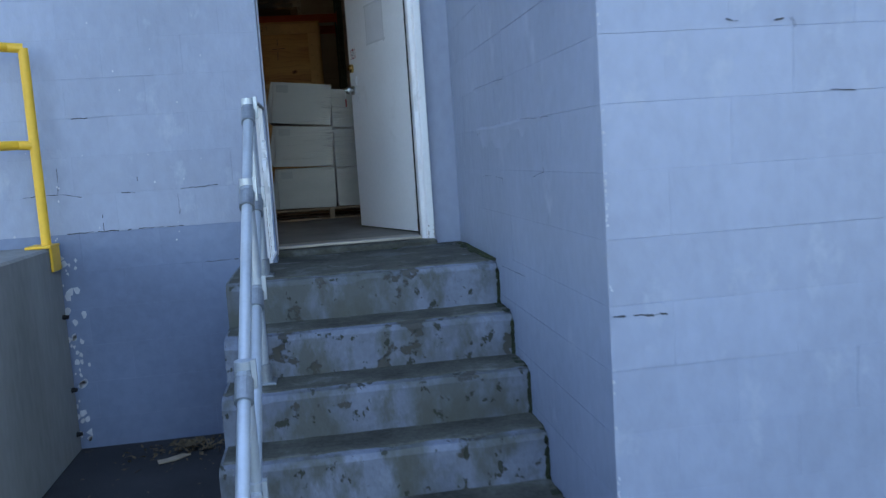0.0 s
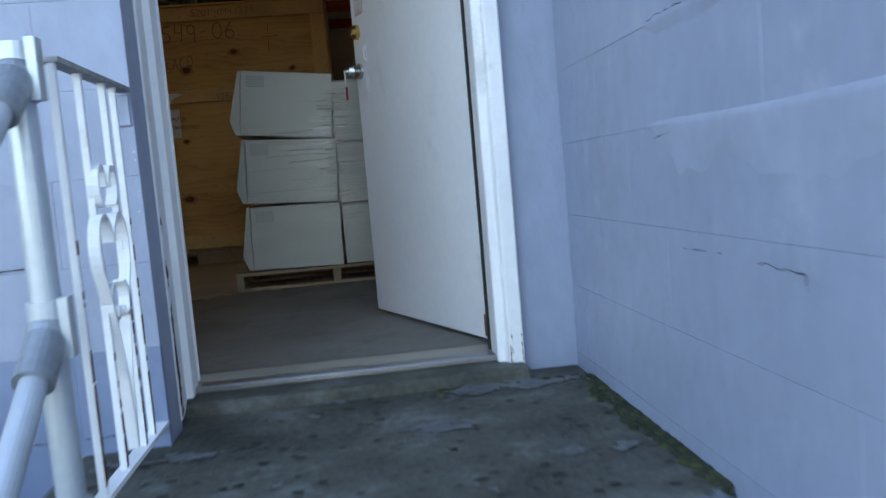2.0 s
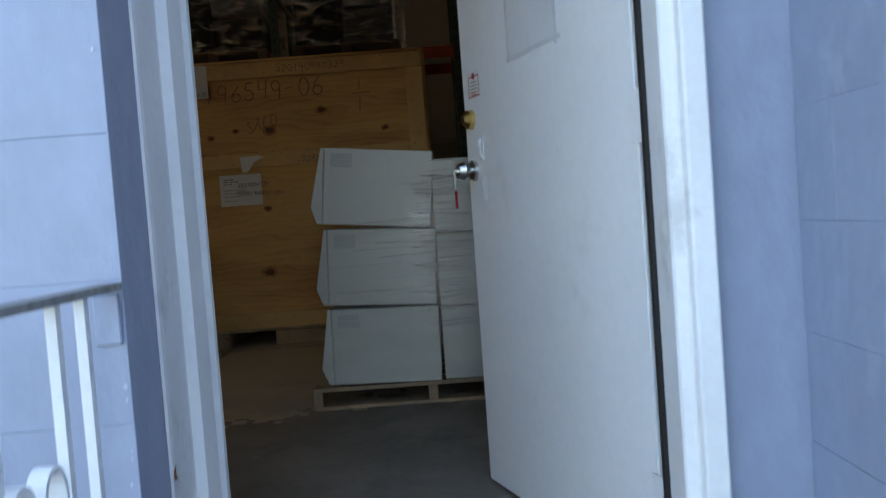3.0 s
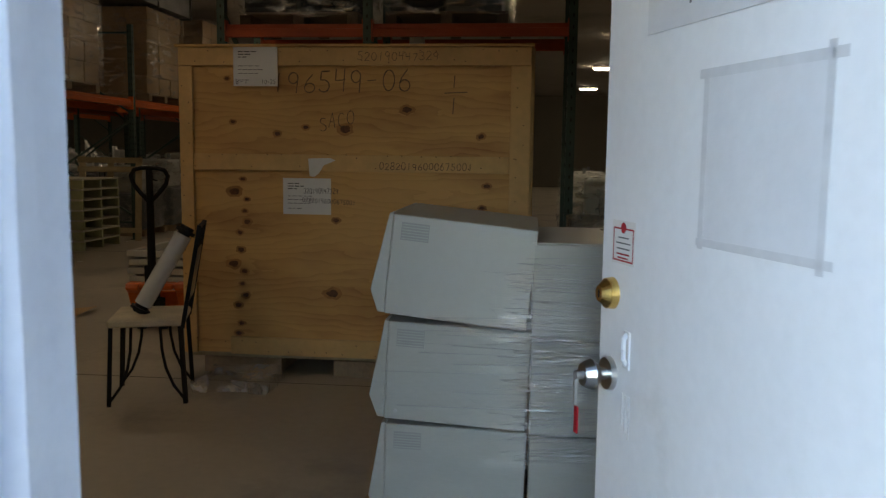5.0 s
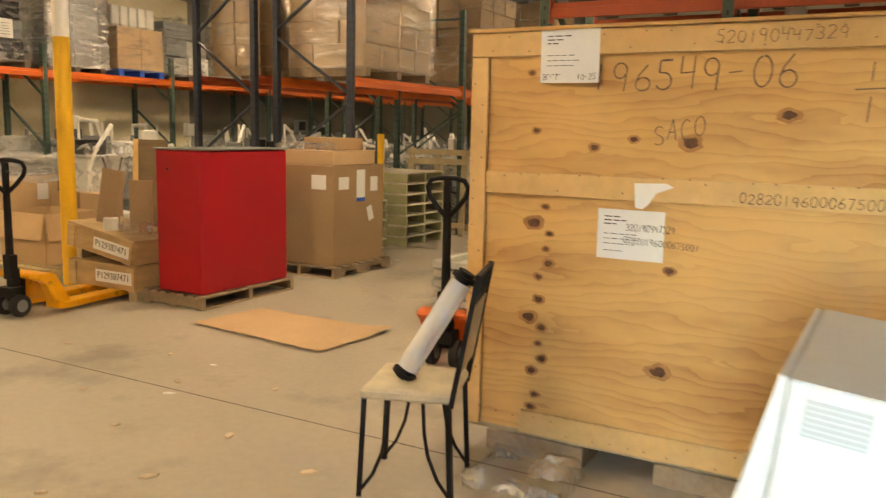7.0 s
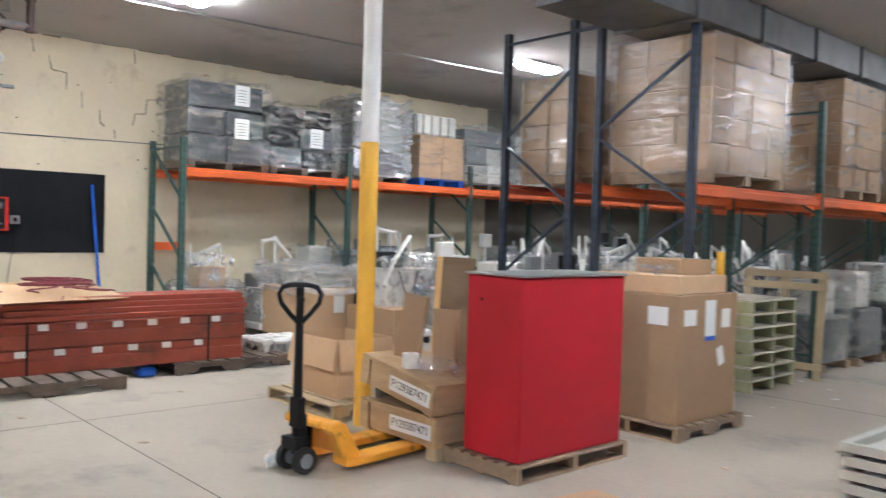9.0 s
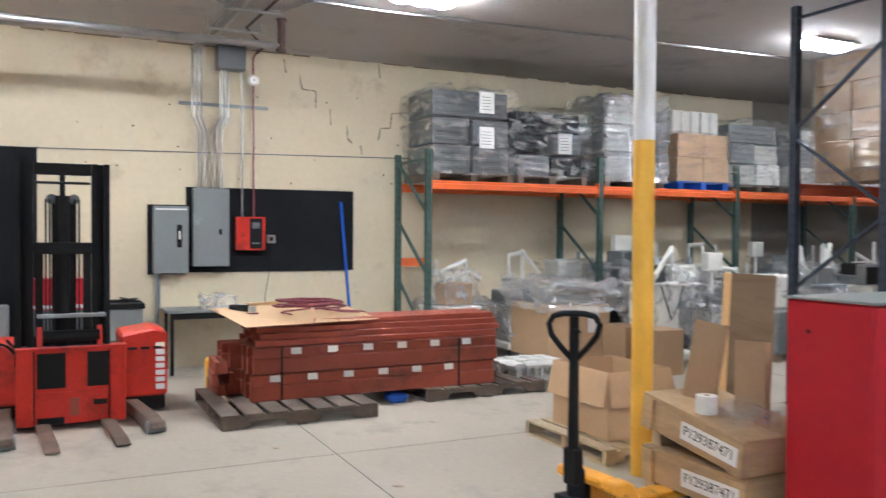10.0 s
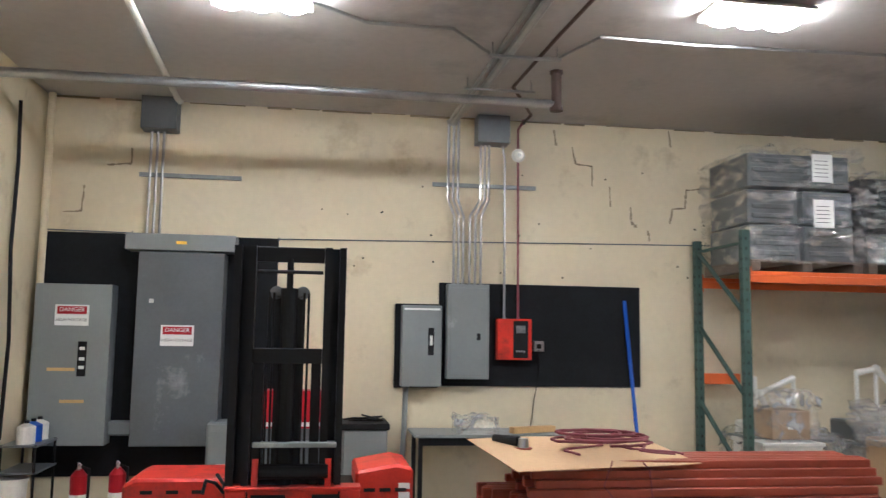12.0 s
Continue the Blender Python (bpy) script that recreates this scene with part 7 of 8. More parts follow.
# ---- pallet stacks along the double rack ----
def skid_frame(at, w, d, h, label, group):
    """A shallow timber skid: closed boards on two sides, open on the others under a slatted deck."""
    t = thing("timber_skid", at, label, "timber skid", group)
    side = mesh_of("side_board", lambda bm: box(bm, 0, w, 0, 0.03, 0.002, h - 0.024), "pallet_green", 0.003)
    for y in (0, (d - 0.03) / 2, d - 0.03):
        piece("side_board", side, t, pose(0, y, 0))
    bw = (w - 0.02 * 6) / 7
    slat = mesh_of("deck_slat", lambda bm: box(bm, 0, bw, 0, d, h - 0.023, h - 0.002), "slat_pale", 0.003)
    for i in range(7):
        piece("deck_slat", slat, t, pose(i * (bw + 0.02), 0, 0))
    return t


for n in range(7):
    skid_frame(pose(-6.95, 15.22, n * 0.142, 0, 0, random.Random(n).uniform(-0.8, 0.8)), 1.05, 1.0, 0.142, "pale greenish timber skid in a neat stack", "stacked pale skids")
for n in range(5):
    skid_frame(pose(-6.95, 14.35, n * 0.128, 0, 0, random.Random(n + 40).uniform(-0.8, 0.8)), 0.85, 0.72, 0.128, "small pale timber skid in a low stack", "low stack of pale skids")
tf = thing("wooden_stand", pose(-6.75, 16.55, 0, -6, 0, 8), "pale open timber stand leaning against the rack", "wooden stand")
for x in (0.0, 0.43, 0.86):
    solid("post", [(x, x + 0.09, 0, 0.04, 0, 1.24 if x else 1.3)], "pallet_new", tf, "", 0.003)
for z in (1.06, 1.20):
    solid("rail", [(-0.02, 0.97, -0.021, -0.001, z, z + 0.085)], "pallet_new", tf, "", 0.003)
solid("rail", [(-0.02, 0.97, -0.021, -0.001, 0.12, 0.20)], "pallet_new", tf, "", 0.003)
pg = thing("post_guard", pose(-6.55, 15.05, 0), "yellow painted steel post guard at the rack", "post guard", kind="structure")
bm = bmesh.new()
rod(bm, (0.35, 0, 0), (0.35, 0, 1.5), 0.045, sides=14)
part("tube", bm, "yellow", pg)
for k, (x, y) in enumerate(((-6.8, 17.3), (-6.75, 18.3), (-6.8, 19.4), (-6.75, 20.5), (-6.8, 21.6), (-6.8, 22.8))):
    dark_machine(pose(x, y, 0), 90 + k, "dark machine on a skid under shining film", 0.85, 0.75, 1.15 + 0.1 * (k % 3))
for k, (x, y) in enumerate(((-8.4, 14.6), (-8.35, 15.6), (-8.4, 17.4), (-8.4, 18.5), (-8.4, 20.2), (-7.3, 23.6))):
    gear(pose(x, y, 0, 0, 0, 4 * k - 8), 120 + k, "white equipment cart under a plastic sheet below the rack", 1.35, 0.85)

# ---- floor items ----
fc = thing("cardboard_sheet", pose(0, 0, 0), "flat brown cardboard sheet lying on the floor", "cardboard sheet")
bm = bmesh.new()
quad = [(-4.95, 10.52), (-3.58, 10.38), (-3.50, 11.2), (-4.85, 11.22)]
n = 10
grid = []
for i in range(n + 1):
    row = []
    for j in range(n + 1):
        u, v = i / n, j / n
        x = (1 - u) * ((1 - v) * quad[0][0] + v * quad[3][0]) + u * ((1 - v) * quad[1][0] + v * quad[2][0])
        y = (1 - u) * ((1 - v) * quad[0][1] + v * quad[3][1]) + u * ((1 - v) * quad[1][1] + v * quad[2][1])
        z = 0.016 + 0.008 * max(0, noise.noise((x * 2, y * 2, 3))) + 0.05 * max(0, u - 0.82) * max(0, v - 0.6) * 8
        row.append(bm.verts.new((x, y, z)))
    grid.append(row)
for i in range(n):
    for j in range(n):
        bm.faces.new((grid[i][j], grid[i + 1][j], grid[i + 1][j + 1], grid[i][j + 1]))
part("sheet", bm, "card_light", fc)
M["litter"] = mat("pale_litter", (0.55, 0.45, 0.32), 0.8, var=0.3, rand=0.3)
rng = random.Random(14)
spots = [(-2.38, 8.76), (-2.95, 8.35), (-3.3, 9.6), (-2.6, 9.9), (-3.0, 8.9), (-3.9, 9.4), (-3.2, 8.0), (-4.4, 9.8), (-2.2, 8.1), (-3.6, 8.7), (-8.9, 8.9), (-7.6, 9.4), (-9.2, 10.4), (-5.2, 9.6), (-4.6, 12.4), (-4.3, 13.6)]
for x, y in spots:
    ch = thing("wood_chip", pose(x, y, 0.002, 0, 0, rng.uniform(0, 360)), "torn scrap of paper and wood on the floor", "litter", "floor litter")
    s = rng.uniform(0.02, 0.05)
    bm = bmesh.new()
    prism(bm, [(-s, -s * 0.3), (s * 0.4, -s * 0.5), (s, 0), (s * 0.3, s * 0.5), (-s * 0.6, s * 0.35)], "z", 0, 0.008)
    part("scrap", bm, "litter", ch)
pb = thing("plastic_sheet", pose(-1.72, 9.02, 0), "crumpled clear plastic lying by the crate's foot", "plastic sheet")
film(pb, 0, 0.42, 0, 0.36, 0, 0.09, "film_bag", 10, 0.04, 33, 0.07)
# Darker floor sheet: the weaker light inside the doorway, put into the colour.
M["door_shade"] = mat("tracked_in_floor_grime", (0.185, 0.172, 0.15), 0.62, var=0.25, scale=2.5, fine=30, bump=0.2, dirt=(0.12, 0.112, 0.10), dirt_amount=0.35, dirt_scale=3.0)
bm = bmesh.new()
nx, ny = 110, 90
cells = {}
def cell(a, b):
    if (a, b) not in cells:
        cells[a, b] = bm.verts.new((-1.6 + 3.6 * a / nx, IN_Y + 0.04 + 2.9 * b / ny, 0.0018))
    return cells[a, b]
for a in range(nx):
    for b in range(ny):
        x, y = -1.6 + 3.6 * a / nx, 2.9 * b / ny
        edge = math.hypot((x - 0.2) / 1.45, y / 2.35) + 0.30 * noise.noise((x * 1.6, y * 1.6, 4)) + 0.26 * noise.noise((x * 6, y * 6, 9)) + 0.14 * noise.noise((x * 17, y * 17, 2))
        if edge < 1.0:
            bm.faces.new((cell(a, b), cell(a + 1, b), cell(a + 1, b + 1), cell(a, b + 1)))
tagged(part("floor_grime", bm, "door_shade", None), "concrete inside the doorway, darkened in colour to stand for its shade", "floor grime", kind="structure")
M["joint"] = mat("dark_floor_joint", (0.12, 0.11, 0.095), 0.9)
bm = bmesh.new()
for b_ in ((WEST, EAST, 9.28, 9.288), (WEST, EAST, 15.3, 15.308), (-8.55, -8.542, 5.3, NORTH), (-2.0, -1.992, 12, NORTH)):
    box(bm, b_[0], b_[1], b_[2], b_[3], 0.0002, 0.0015)
tagged(part("floor_joint", bm, "joint", None), "dark saw-cut joints in the concrete floor", "floor joint", kind="structure")
bm = bmesh.new()
tray = thing("tray_stack", pose(-3.75, 12.22, 0), "stack of pale metal trays and frames on the floor", "trays")
for k in range(5):
    solid("tray", [(0.02 * (k % 2), 0.85, 0, 0.04, 0.01 + k * 0.085, 0.07 + k * 0.085), (0.02 * (k % 2), 0.85, 0.86, 0.90, 0.01 + k * 0.085, 0.07 + k * 0.085), (0.02 * (k % 2), 0.06, 0.04, 0.86, 0.01 + k * 0.085, 0.07 + k * 0.085), (0.81, 0.85, 0.04, 0.86, 0.01 + k * 0.085, 0.07 + k * 0.085), (0.06, 0.81, 0.04, 0.86, k * 0.085, 0.012 + k * 0.085)], "beige", tray, "", 0.004)

# ---- duct over the double rack ----
du = thing("air_duct", pose(0, 0, 0), "galvanised sheet-metal air duct under the ceiling", "air duct", kind="structure")
for k in range(5):
    y0 = 12.6 + k * 1.25
    solid("duct_section", [(-6.75, -5.85, y0, y0 + 1.235, 3.70, 4.05)], "duct", du, "", 0.004)
    solid("flange", [(-6.78, -5.82, y0 + 1.215, y0 + 1.25, 3.67, 4.055)], "duct", du, "", 0.004)

# ---- rack and goods behind the crate, and the hall's east side ----
er = rack("pallet_rack", -12.0, -13.0, [-2.65, -1.30, 0.52], 3.3, [2.42], "green", "orange_dark", "green pallet rack with red beams behind the crate")
er.matrix_basis = pose(0, 0, 0, 0, 0, -90)
col2 = copy_thing(column, pose(-0.96, 12.75, 0))
for k, x in enumerate((-2.5, -1.15)):
    wrapped_load(pose(x, 13.0, 2.54, 0, 0, -90), 1.1, 0.95, 0.85, "dark goods under film on the rack behind the crate", 140 + k, ("black", "grey_dark"), sheet_label=False)
rng = random.Random(41)
for k in range(16):
    x, y = 0.8 + (k % 4) * 1.05 + rng.uniform(-0.1, 0.1), 12.2 + (k // 4) * 2.6 + rng.uniform(-0.3, 0.3)
    if k % 4 == 0:
        dark_machine(pose(x, y, 0, 0, 0, rng.uniform(-15, 15)), 160 + k, "grey machine under crumpled film in the hall", 0.9, 0.8, 1.1)
    else:
        gear(pose(x, y, 0, 0, 0, -70 + rng.uniform(-15, 15)), 160 + k, "white equipment cart with a screen on a post", rng.uniform(1.3, 1.7), 0.8, cover=bool(k % 2))
dome = thing("wrapped_machine", pose(0.45, 9.7, 0), "dark domed machine under clear film beside the crate", "wrapped machine")
solid("base", [(0, 0.9, 0, 0.8, 0, 0.72)], "grey_dark", dome, "", 0.03)
bm = bmesh.new()
bmesh.ops.create_uvsphere(bm, u_segments=24, v_segments=12, radius=0.42, matrix=Matrix.Translation((0.45, 0.4, 0.70)) @ Matrix.Diagonal((1, 0.9, 0.75, 1)))
part("dome", bm, "grey", dome, smooth=True)
film(dome, -0.02, 0.92, -0.03, 0.83, 0.2, 1.0, "film_bag", 10, 0.04, 71, 0.1)

# ---- last small things ----
tb = thing("plastic_bag", pose(-12.98, 8.95, 0.768), "pale crumpled plastic bag on the work table", "plastic bag")
film(tb, 0, 0.34, 0, 0.42, 0.0, 0.22, "film_bag", 9, 0.045, 61, 0.12, "")
tie = thing("rack_tie", pose(0, 0, 0), "dark blue tie bar joining the tops of the racks", "rack tie")
solid("tie_bar", [(-7.47, -7.10, 14.03, 14.06, 3.84, 3.88)], "navy", tie)
tissue = thing("crumpled_paper", pose(-6.52, 9.86, 0), "crumpled white paper on the floor by the pallet jack", "paper")
bm = bmesh.new()
bmesh.ops.create_icosphere(bm, subdivisions=3, radius=1.0)
for v in bm.verts:
    k = 1 + 0.6 * noise.noise(v.co * 2.1) + 0.25 * noise.noise(v.co * 6)
    v.co = Vector((v.co.x * 0.045 * k, v.co.y * 0.05 * k, max(0.0, 0.05 + v.co.z * 0.055 * k)))
part("wad", bm, "paper", tissue)
rng = random.Random(71)
for k in range(16):
    x, y = rng.choice(((rng.uniform(-6.5, -3.5), rng.uniform(6.5, 10.5)), (rng.uniform(-6.2, -5.0), rng.uniform(14, 18)), (rng.uniform(-10.5, -7.5), rng.uniform(7.5, 10.5))))
    sc_ = thing("floor_scrap", pose(x, y, 0.001, 0, 0, rng.uniform(0, 360)), "torn pale scrap of paper on the concrete floor", "paper scrap", "floor scraps")
    bm = bmesh.new()
    w_ = rng.uniform(0.012, 0.05)
    prism(bm, [(-w_, -w_ * 0.3), (0, -w_ * 0.5), (w_, -w_ * 0.2), (w_ * 0.8, w_ * 0.4), (-w_ * 0.4, w_ * 0.3)], "z", 0, 0.004)
    part("scrap", bm, "paper" if k % 3 else "card_light", sc_)


# ---- outside: moss, flakes, cracks and litter ----
moss = bmesh.new()
rng = random.Random(21)
def blob(bm, c, r, flat):
    n0 = len(bm.verts)
    got = bmesh.ops.create_icosphere(bm, subdivisions=1, radius=1.0)["verts"]
    for v in got:
        k = 1 + 0.5 * noise.noise(Vector(c) * 9 + v.co * 1.7)
        v.co = Vector((c[0] + v.co.x * r * flat[0] * k, c[1] + v.co.y * r * flat[1] * k, c[2] + v.co.z * r * flat[2] * k))
for i, (y, z) in enumerate(STEPS):
    top = STEPS[i - 1][0] if i else 4.92
    for k in range(110):
        u = rng.random()
        thick = (0.35 + noise.noise((u * 4, i * 3.0, 1))) * 0.016
        blob(moss, (XR - rng.uniform(0, 0.03), y + 0.03 + u * (top - y - 0.03), z + 0.002), max(0.003, thick), (1.1, 2.2, 0.35))
    for k in range(40 if i else 0):
        u = rng.random() ** 2
        blob(moss, (XR - rng.uniform(0, 0.010), top - 0.002, z + u * 0.17), rng.uniform(0.003, 0.010), (1, 0.5, 2.2))
for k in range(40):
    blob(moss, (rng.uniform(0.45, XR), 4.97 + rng.uniform(-0.012, 0.01), LAND + 0.004), rng.uniform(0.004, 0.014), (1.8, 0.8, 0.4))
green = bmesh.new()
for k in range(420):
    u = rng.random() ** 0.8
    y = 4.12 + 0.82 * u
    wide = 0.015 + 0.075 * max(0, noise.noise((y * 5, 2, 2)) + 0.35) * (0.4 + u)
    blob(moss if k % 3 else green, (XR - rng.uniform(0, 1) ** 1.5 * wide, y, LAND + 0.005), rng.uniform(0.004, 0.014), (1.3, 1.5, 0.55))
for k in range(90):
    blob(moss if k % 4 else green, (XR - abs(rng.gauss(0, 0.14)), 4.965 - abs(rng.gauss(0, 0.012)), LAND + 0.004), rng.uniform(0.004, 0.013), (1.8, 1.0, 0.5))
tagged(part("moss_tufts", green, "moss_green", None, smooth=True), "green moss tufts in the landing's inner corner", "moss", kind="stuff")
tagged(part("moss", moss, "moss", None, smooth=True), "dark moss and dirt in the stairs' inner corners", "moss", kind="stuff")

M["flake"] = mat("bare_pale_flake", (0.50, 0.52, 0.56), 0.8, var=0.2, bump=0.2)
flakes = bmesh.new()
def flake(bm, c, s, axis, seed):
    r_ = random.Random(seed)
    n_ = r_.randint(5, 8)
    ring = []
    for q in range(n_):
        a = q / n_ * math.tau
        rr = s * r_.uniform(0.45, 1.1)
        u, v = rr * math.cos(a), rr * 1.4 * math.sin(a)
        ring.append(bm.verts.new((c[0] + u, c[1], c[2] + v) if axis == "y" else (c[0], c[1] + u, c[2] + v)))
    bm.faces.new(ring)
for k in range(46):
    z = rng.uniform(-0.92, 0.12)
    flake(flakes, (-1.335 + abs(rng.gauss(0, 0.035)), WALL_Y - 0.003, z), rng.uniform(0.006, 0.022), "y", k)
for k in range(26):
    flake(flakes, (rng.uniform(-1.6, -0.5), WALL_Y - 0.003, rng.uniform(0.1, 1.3)), rng.uniform(0.002, 0.006), "y", 100 + k)
for k in range(70):
    z = rng.uniform(-0.6, 0.9)
    if noise.noise((z * 5, 2, 7)) > 0.0:
        flake(flakes, (0.8725 + abs(rng.gauss(0, 0.004)), 2.517, z), rng.uniform(0.0015, 0.0055), "y", 200 + k)
for k in range(10):
    flake(flakes, (DOOR_L - 0.006 + rng.uniform(-0.006, 0.002), WALL_Y - 0.003, rng.uniform(-0.05, 1.4)), rng.uniform(0.0015, 0.004), "y", 300 + k)
for k in range(14):
    u = rng.random()
    flake(flakes, (0.8665, 4.45 - 1.2 * u, 0.585 + 0.012 * rng.gauss(0, 1)), rng.uniform(0.0015, 0.004), "x", 400 + k)
tagged(part("paint_flakes", flakes, "flake", None), "pale spots where the blue-grey paint has flaked off", "paint flake", kind="stuff")

cracks = bmesh.new()
def crack(points, axis, w, seed):
    """A thin dark broken line on a wall."""
    r_ = random.Random(seed)
    for p, q in zip(points, points[1:]):
        n_ = max(2, int((Vector(q) - Vector(p)).length / 0.02))
        prev = None
        for k in range(n_ + 1):
            c = Vector(p).lerp(Vector(q), k / n_) + Vector((r_.uniform(-1, 1), r_.uniform(-1, 1), r_.uniform(-1, 1))) * 0.003
            if axis == "y":
                c.y = WALL_Y - 0.0026 if p[1] > 4 else 2.5174
            else:
                c.x = 0.8664
            ww = w * r_.uniform(0.2, 1.0)
            if prev is not None and r_.random() > 0.18:
                d = (c - prev).normalized()
                side = Vector((0, 0, 1)) if abs(d.z) < 0.7 else (Vector((1, 0, 0)) if axis == "y" else Vector((0, 1, 0)))
                vs = [cracks.verts.new(v) for v in (prev - side * ww, c - side * ww, c + side * ww, prev + side * ww)]
                cracks.faces.new(vs)
            prev = c
Y = WALL_Y
for n_, pts in enumerate((((-1.48, Y, 0.397), (-1.30, Y, 0.404), (-1.19, Y, 0.385)), ((-1.03, Y, 0.394), (-0.916, Y, 0.391)), ((-0.69, Y, 0.393), (-0.492, Y, 0.40)),
                         ((-1.279, Y, 0.196), (-1.0, Y, 0.195), (-0.69, Y, 0.197)), ((-1.093, Y, 0.285), (-1.094, Y, 0.198)), ((-1.297, Y, 0.537), (-1.304, Y, 0.404)),
                         ((-1.2, Y, 0.79), (-1.09, Y, 0.79)), ((-0.9, Y, 0.50), (-0.9, Y, 0.45)), ((-0.70, Y, 0.37), (-0.70, Y, 0.26)), ((-0.6, Y, -0.01), (-0.3, Y, -0.005)))):
    crack(pts, "y", 0.0026, n_)
for n_, pts in enumerate((((0.87, 4.38, 0.80), (0.87, 3.68, 0.79)), ((0.87, 4.38, 0.57), (0.87, 4.30, 0.575)), ((0.87, 3.22, 0.51), (0.87, 3.22, 0.465)), ((0.87, 3.157, 0.51), (0.87, 3.153, 0.39), (0.87, 3.32, 0.37)),
                         ((0.87, 3.98, -0.06), (0.87, 3.53, -0.05)), ((0.87, 3.49, 0.60), (0.87, 3.05, 0.59)), ((0.87, 4.35, 0.36), (0.87, 4.1, 0.365)), ((0.87, 4.0, 0.36), (0.87, 3.85, 0.355), (0.87, 3.84, 0.33)), ((0.87, 3.6, 0.83), (0.87, 3.6, 0.80)))):
    crack(pts, "x", 0.0017, 40 + n_)
for n_, pts in enumerate((((1.267, 2.52, 0.82), (1.30, 2.52, 0.81)), ((1.419, 2.52, 0.81), (1.474, 2.52, 0.818), (1.483, 2.52, 0.785)), ((1.60, 2.52, 0.597), (1.68, 2.52, 0.594)), ((0.88, 2.52, -0.035), (1.05, 2.52, -0.045)))):
    crack(pts, "y", 0.004, 80 + n_)
M["crack_out"] = mat("dark_open_joint", (0.055, 0.06, 0.07), 0.9, var=0.4, bump=0.2)
tagged(part("wall_cracks", cracks, "crack_out", None), "thin dark cracks along the painted block joints", "wall crack", kind="stuff")

# paint left on the landing, in broken thin patches
M["remnant"] = mat("worn_pale_paint_remnant", (0.13, 0.137, 0.135), 0.75, var=0.35, scale=9, fine=60, bump=0.7)
left = bmesh.new()
nx, ny = 130, 90
net = {}
def spot(a, b):
    if (a, b) not in net:
        x, y = XL + 0.03 + 1.24 * a / nx, 4.13 + 0.85 * b / ny
        net[a, b] = left.verts.new((x + rng.uniform(-0.004, 0.004), y + rng.uniform(-0.004, 0.004), LAND + 0.0082))
    return net[a, b]
for a in range(nx):
    for b in range(ny):
        x, y = XL + 1.24 * a / nx, 4.13 + 0.85 * b / ny
        f = noise.noise((x * 4, y * 7, 11)) + 0.6 * noise.noise((x * 13, y * 17, 5)) + 0.35 * noise.noise((x * 40, y * 44, 2))
        if f + 0.35 * max(0, (y - 4.72) * 4) > 0.62:
            left.faces.new((spot(a, b), spot(a + 1, b), spot(a + 1, b + 1), spot(a, b + 1)))
tagged(part("paint_remnant", left, "remnant", None), "pale remnants of worn paint on the concrete landing", "paint remnant", kind="stuff")
pits = bmesh.new()
for k in range(150):
    x, y = rng.uniform(XL + 0.05, XR - 0.05), rng.uniform(4.14, 4.94)
    r_ = rng.uniform(0.003, 0.012)
    n_ = rng.randint(5, 8)
    pits.faces.new([pits.verts.new((x + r_ * 1.7 * math.cos(q / n_ * math.tau) * rng.uniform(0.5, 1), y + r_ * math.sin(q / n_ * math.tau) * rng.uniform(0.5, 1), LAND + 0.0092)) for q in range(n_)])
tagged(part("landing_pits", pits, "dark_void", None), "dark pits and chips in the worn landing", "concrete chip", kind="stuff")

# thick paint ridges and smoothed-over filler along two joints of the bay
M["filler"] = mat("paler_brushed_paint", (0.315, 0.355, 0.455), 0.42, var=0.10, scale=6, fine=30, bump=0.4)
for zc, ya, yb, drop in ((0.596, 4.42, 3.05, 0.055), (0.796, 4.42, 3.75, 0.018)):
    rows = []
    ridge = bmesh.new()
    n_ = 70
    for k in range(n_ + 1):
        y = ya + (yb - ya) * k / n_
        fall = drop * (0.35 + max(0, 0.5 + noise.noise((y * 6, zc, 1)) + 0.5 * noise.noise((y * 19, zc, 4)))) * (1 if k < n_ * 0.7 else 1 - (k / n_ - 0.7) * 2.6)
        zz = zc + 0.004 * noise.noise((y * 5, zc, 7))
        s_ = min(1, k / 8, (n_ - k) / 24) + 0.02
        rows.append([ridge.verts.new(v) for v in ((0.8704, y, zz + 0.005), (0.8690 - 0.003 * s_, y, zz), (0.8690 - 0.0036 * s_, y, zz - 0.010 * s_), (0.8692 - 0.001 * s_, y, zz - (0.010 + fall * 0.5) * s_), (0.8704, y, zz - (0.014 + fall) * s_))])
    for e, f in zip(rows, rows[1:]):
        for j in range(4):
            ridge.faces.new((e[j], f[j], f[j + 1], e[j + 1]))
    tagged(part("paint_ridge", ridge, "filler" if drop > 0.03 else "paint_out", None, smooth=True), "paler filler and thick paint along a block joint", "paint ridge", kind="structure")

M["leaf"] = mat("dry_leaf_litter", (0.16, 0.12, 0.07), 0.9, var=0.5, scale=15, rand=0.2)
lit = bmesh.new()
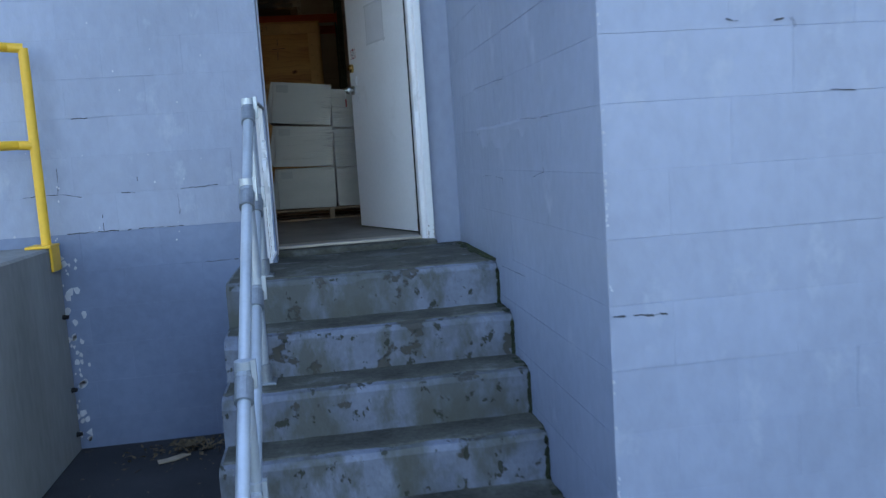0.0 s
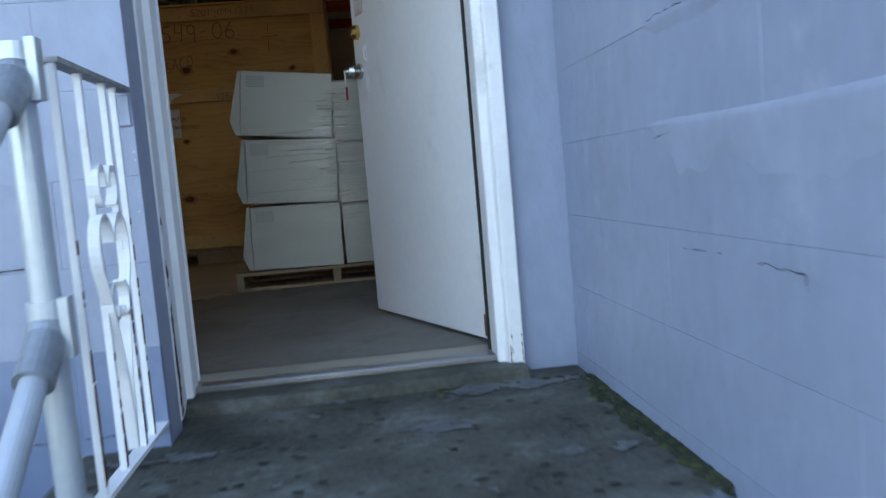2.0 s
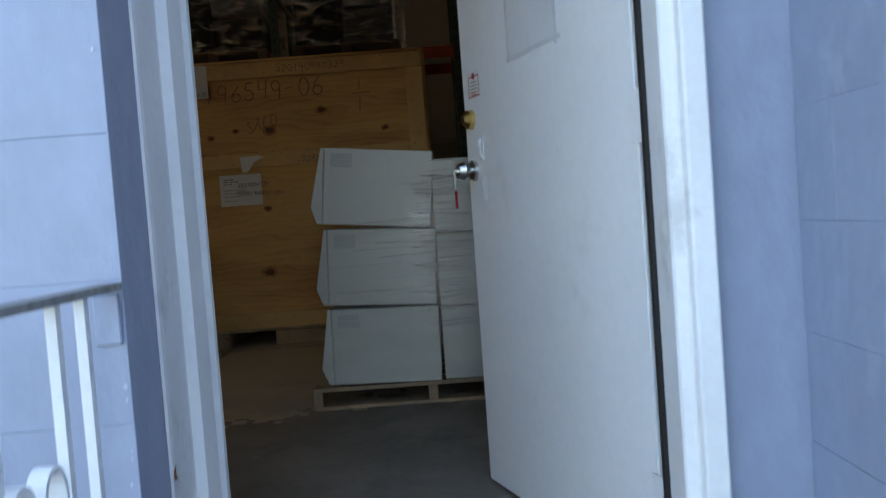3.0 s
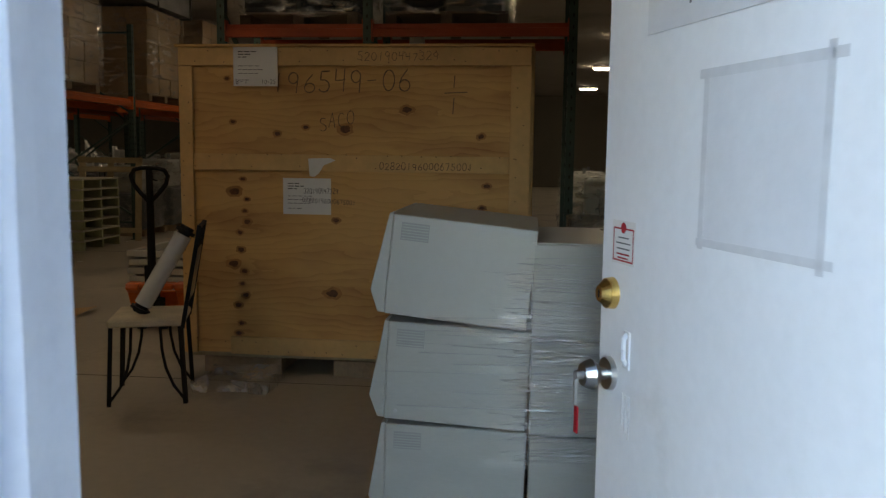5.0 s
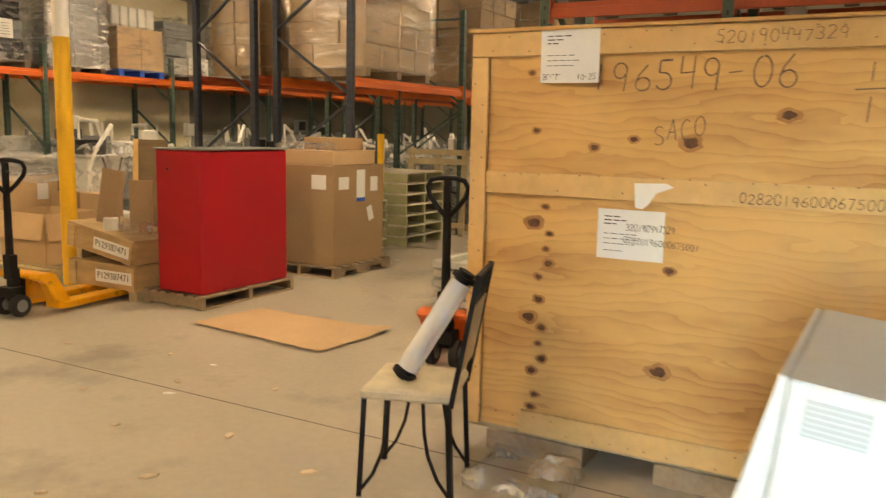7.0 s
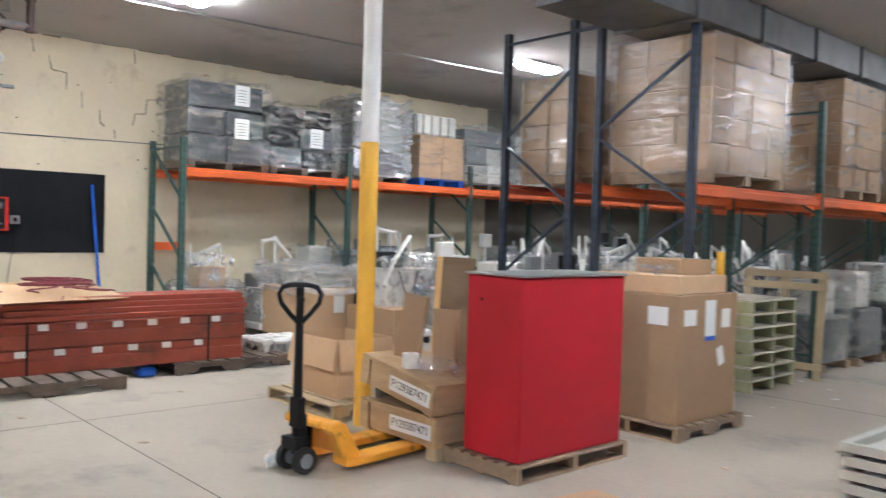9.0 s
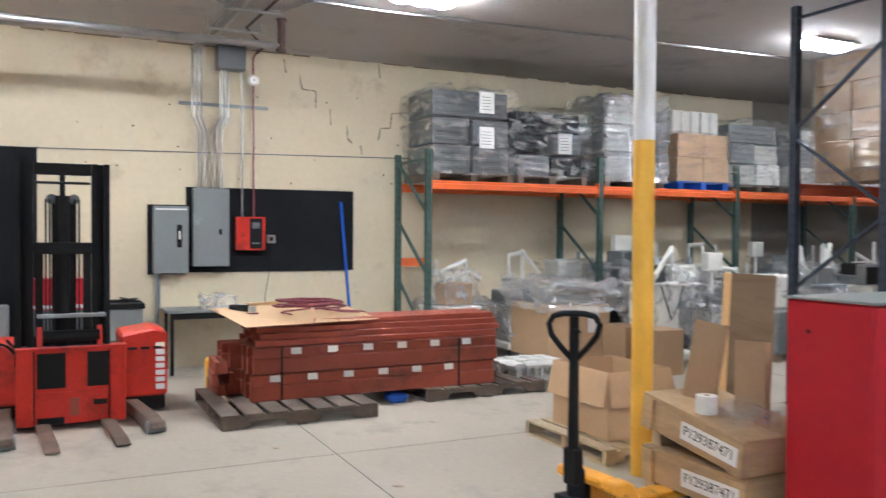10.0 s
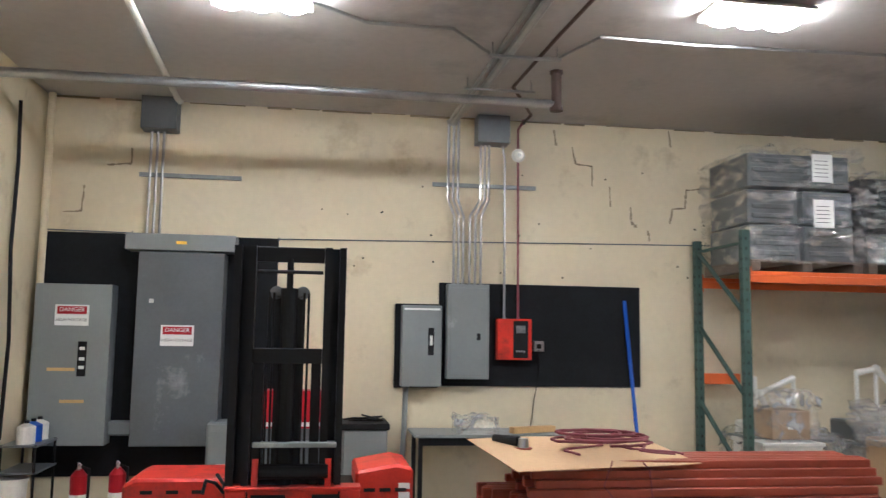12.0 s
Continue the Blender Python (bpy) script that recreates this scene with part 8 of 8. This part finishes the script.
for k in range(240):
    a, rr = rng.uniform(0, math.tau), abs(rng.gauss(0, 0.16))
    c = Vector((-0.72 + rr * math.cos(a) * 1.2, 4.55 + rr * math.sin(a) * 0.9, GROUND + 0.004 + max(0, 0.05 - rr * 0.3) * rng.random()))
    if c.y > WALL_Y - 0.02 or c.x > -0.44:
        continue
    m = Matrix.Translation(c) @ Euler((rng.uniform(-0.7, 0.7), rng.uniform(-0.7, 0.7), rng.uniform(0, 6))).to_matrix().to_4x4()
    s = rng.uniform(0.008, 0.03)
    lit.faces.new([lit.verts.new(m @ Vector(v)) for v in ((-s, 0, 0), (0, -s * 0.4, 0.003), (s, 0, 0), (0, s * 0.4, 0.003))])
for k in range(90):
    c = Vector((rng.uniform(-1.3, -0.45), rng.uniform(3.0, 4.7), GROUND + 0.003))
    m = Matrix.Translation(c) @ Euler((0.2, 0.1, rng.uniform(0, 6))).to_matrix().to_4x4()
    s = rng.uniform(0.004, 0.014)
    lit.faces.new([lit.verts.new(m @ Vector(v)) for v in ((-s, 0, 0), (0, -s * 0.5, 0.002), (s, 0, 0), (0, s * 0.5, 0.002))])
tagged(part("leaf_litter", lit, "leaf", None), "dry leaf litter heaped beside the stairs", "litter", kind="stuff")
scrap = thing("paper_scrap", pose(-0.80, 4.40, GROUND + 0.006, 0, 0, 30), "torn pale paper lying beside the stairs", "paper")
bm = bmesh.new()
prism(bm, [(-0.08, -0.02), (0.0, -0.035), (0.09, -0.01), (0.06, 0.03), (-0.02, 0.02), (-0.07, 0.03)], "z", 0, 0.006)
part("sheet", bm, "litter", scrap)
for k, z in enumerate((-0.23, -0.62, -0.86)):
    tie = thing("form_tie", pose(-1.327, 4.66, z, 0, 90, 0), "black form-tie stub in the concrete wall", "form tie", "form ties")
    bm = bmesh.new()
    rod(bm, (0, 0, 0), (0, 0, 0.03), 0.014, 0.010, 10)
    part("stub", bm, "black", tie)

# ---- painted concrete blocks of the outer walls ----
BL, BH, GAP = 0.406, 0.2, 0.0002
def blocks(wall, axis, a0, a1, face, z0, z1, low=""):
    """Blocks in running bond, standing a little proud of the wall; a: along the wall."""
    cache = {}
    rng_ = random.Random(len(wall.name))
    row = 0
    z = z0
    while z < z1 - 0.01:
        a = a0 - (BL / 2 if row % 2 else 0)
        while a < a1 - 0.01:
            s0, s1 = max(a, a0) + GAP / 2, min(a + BL, a1) - GAP / 2
            w_ = round(s1 - s0, 3)
            paint = low if z < 0.19 and low else "paint_out"
            if w_ > 0.03:
                if (w_, paint) not in cache:
                    if axis == "y":
                        cache[w_, paint] = mesh_of("block", lambda bm: box(bm, 0, w_, 0, 0.02, GAP / 2, BH - GAP / 2), paint, 0.0009)
                    else:
                        cache[w_, paint] = mesh_of("block", lambda bm: box(bm, 0, 0.02, 0, w_, GAP / 2, BH - GAP / 2), paint, 0.0009)
                off = rng_.uniform(0, 0.0016)
                piece("block", cache[w_, paint], wall, pose(s0, face + off, z) if axis == "y" else pose(face + off, s0, z))
            a += BL
        z += BH
        row += 1
blocks(bpy.data.objects["wall_south"], "y", -3.86, DOOR_L, WALL_Y, -1.007, 2.2, "paint_base")
blocks(bpy.data.objects["wall_porch"], "x", 2.524, 5.098, 0.87, -0.807, 2.0)
blocks(bpy.data.objects["wall_porch"], "y", 0.8705, 2.9, 2.52, -0.807, 2.0)
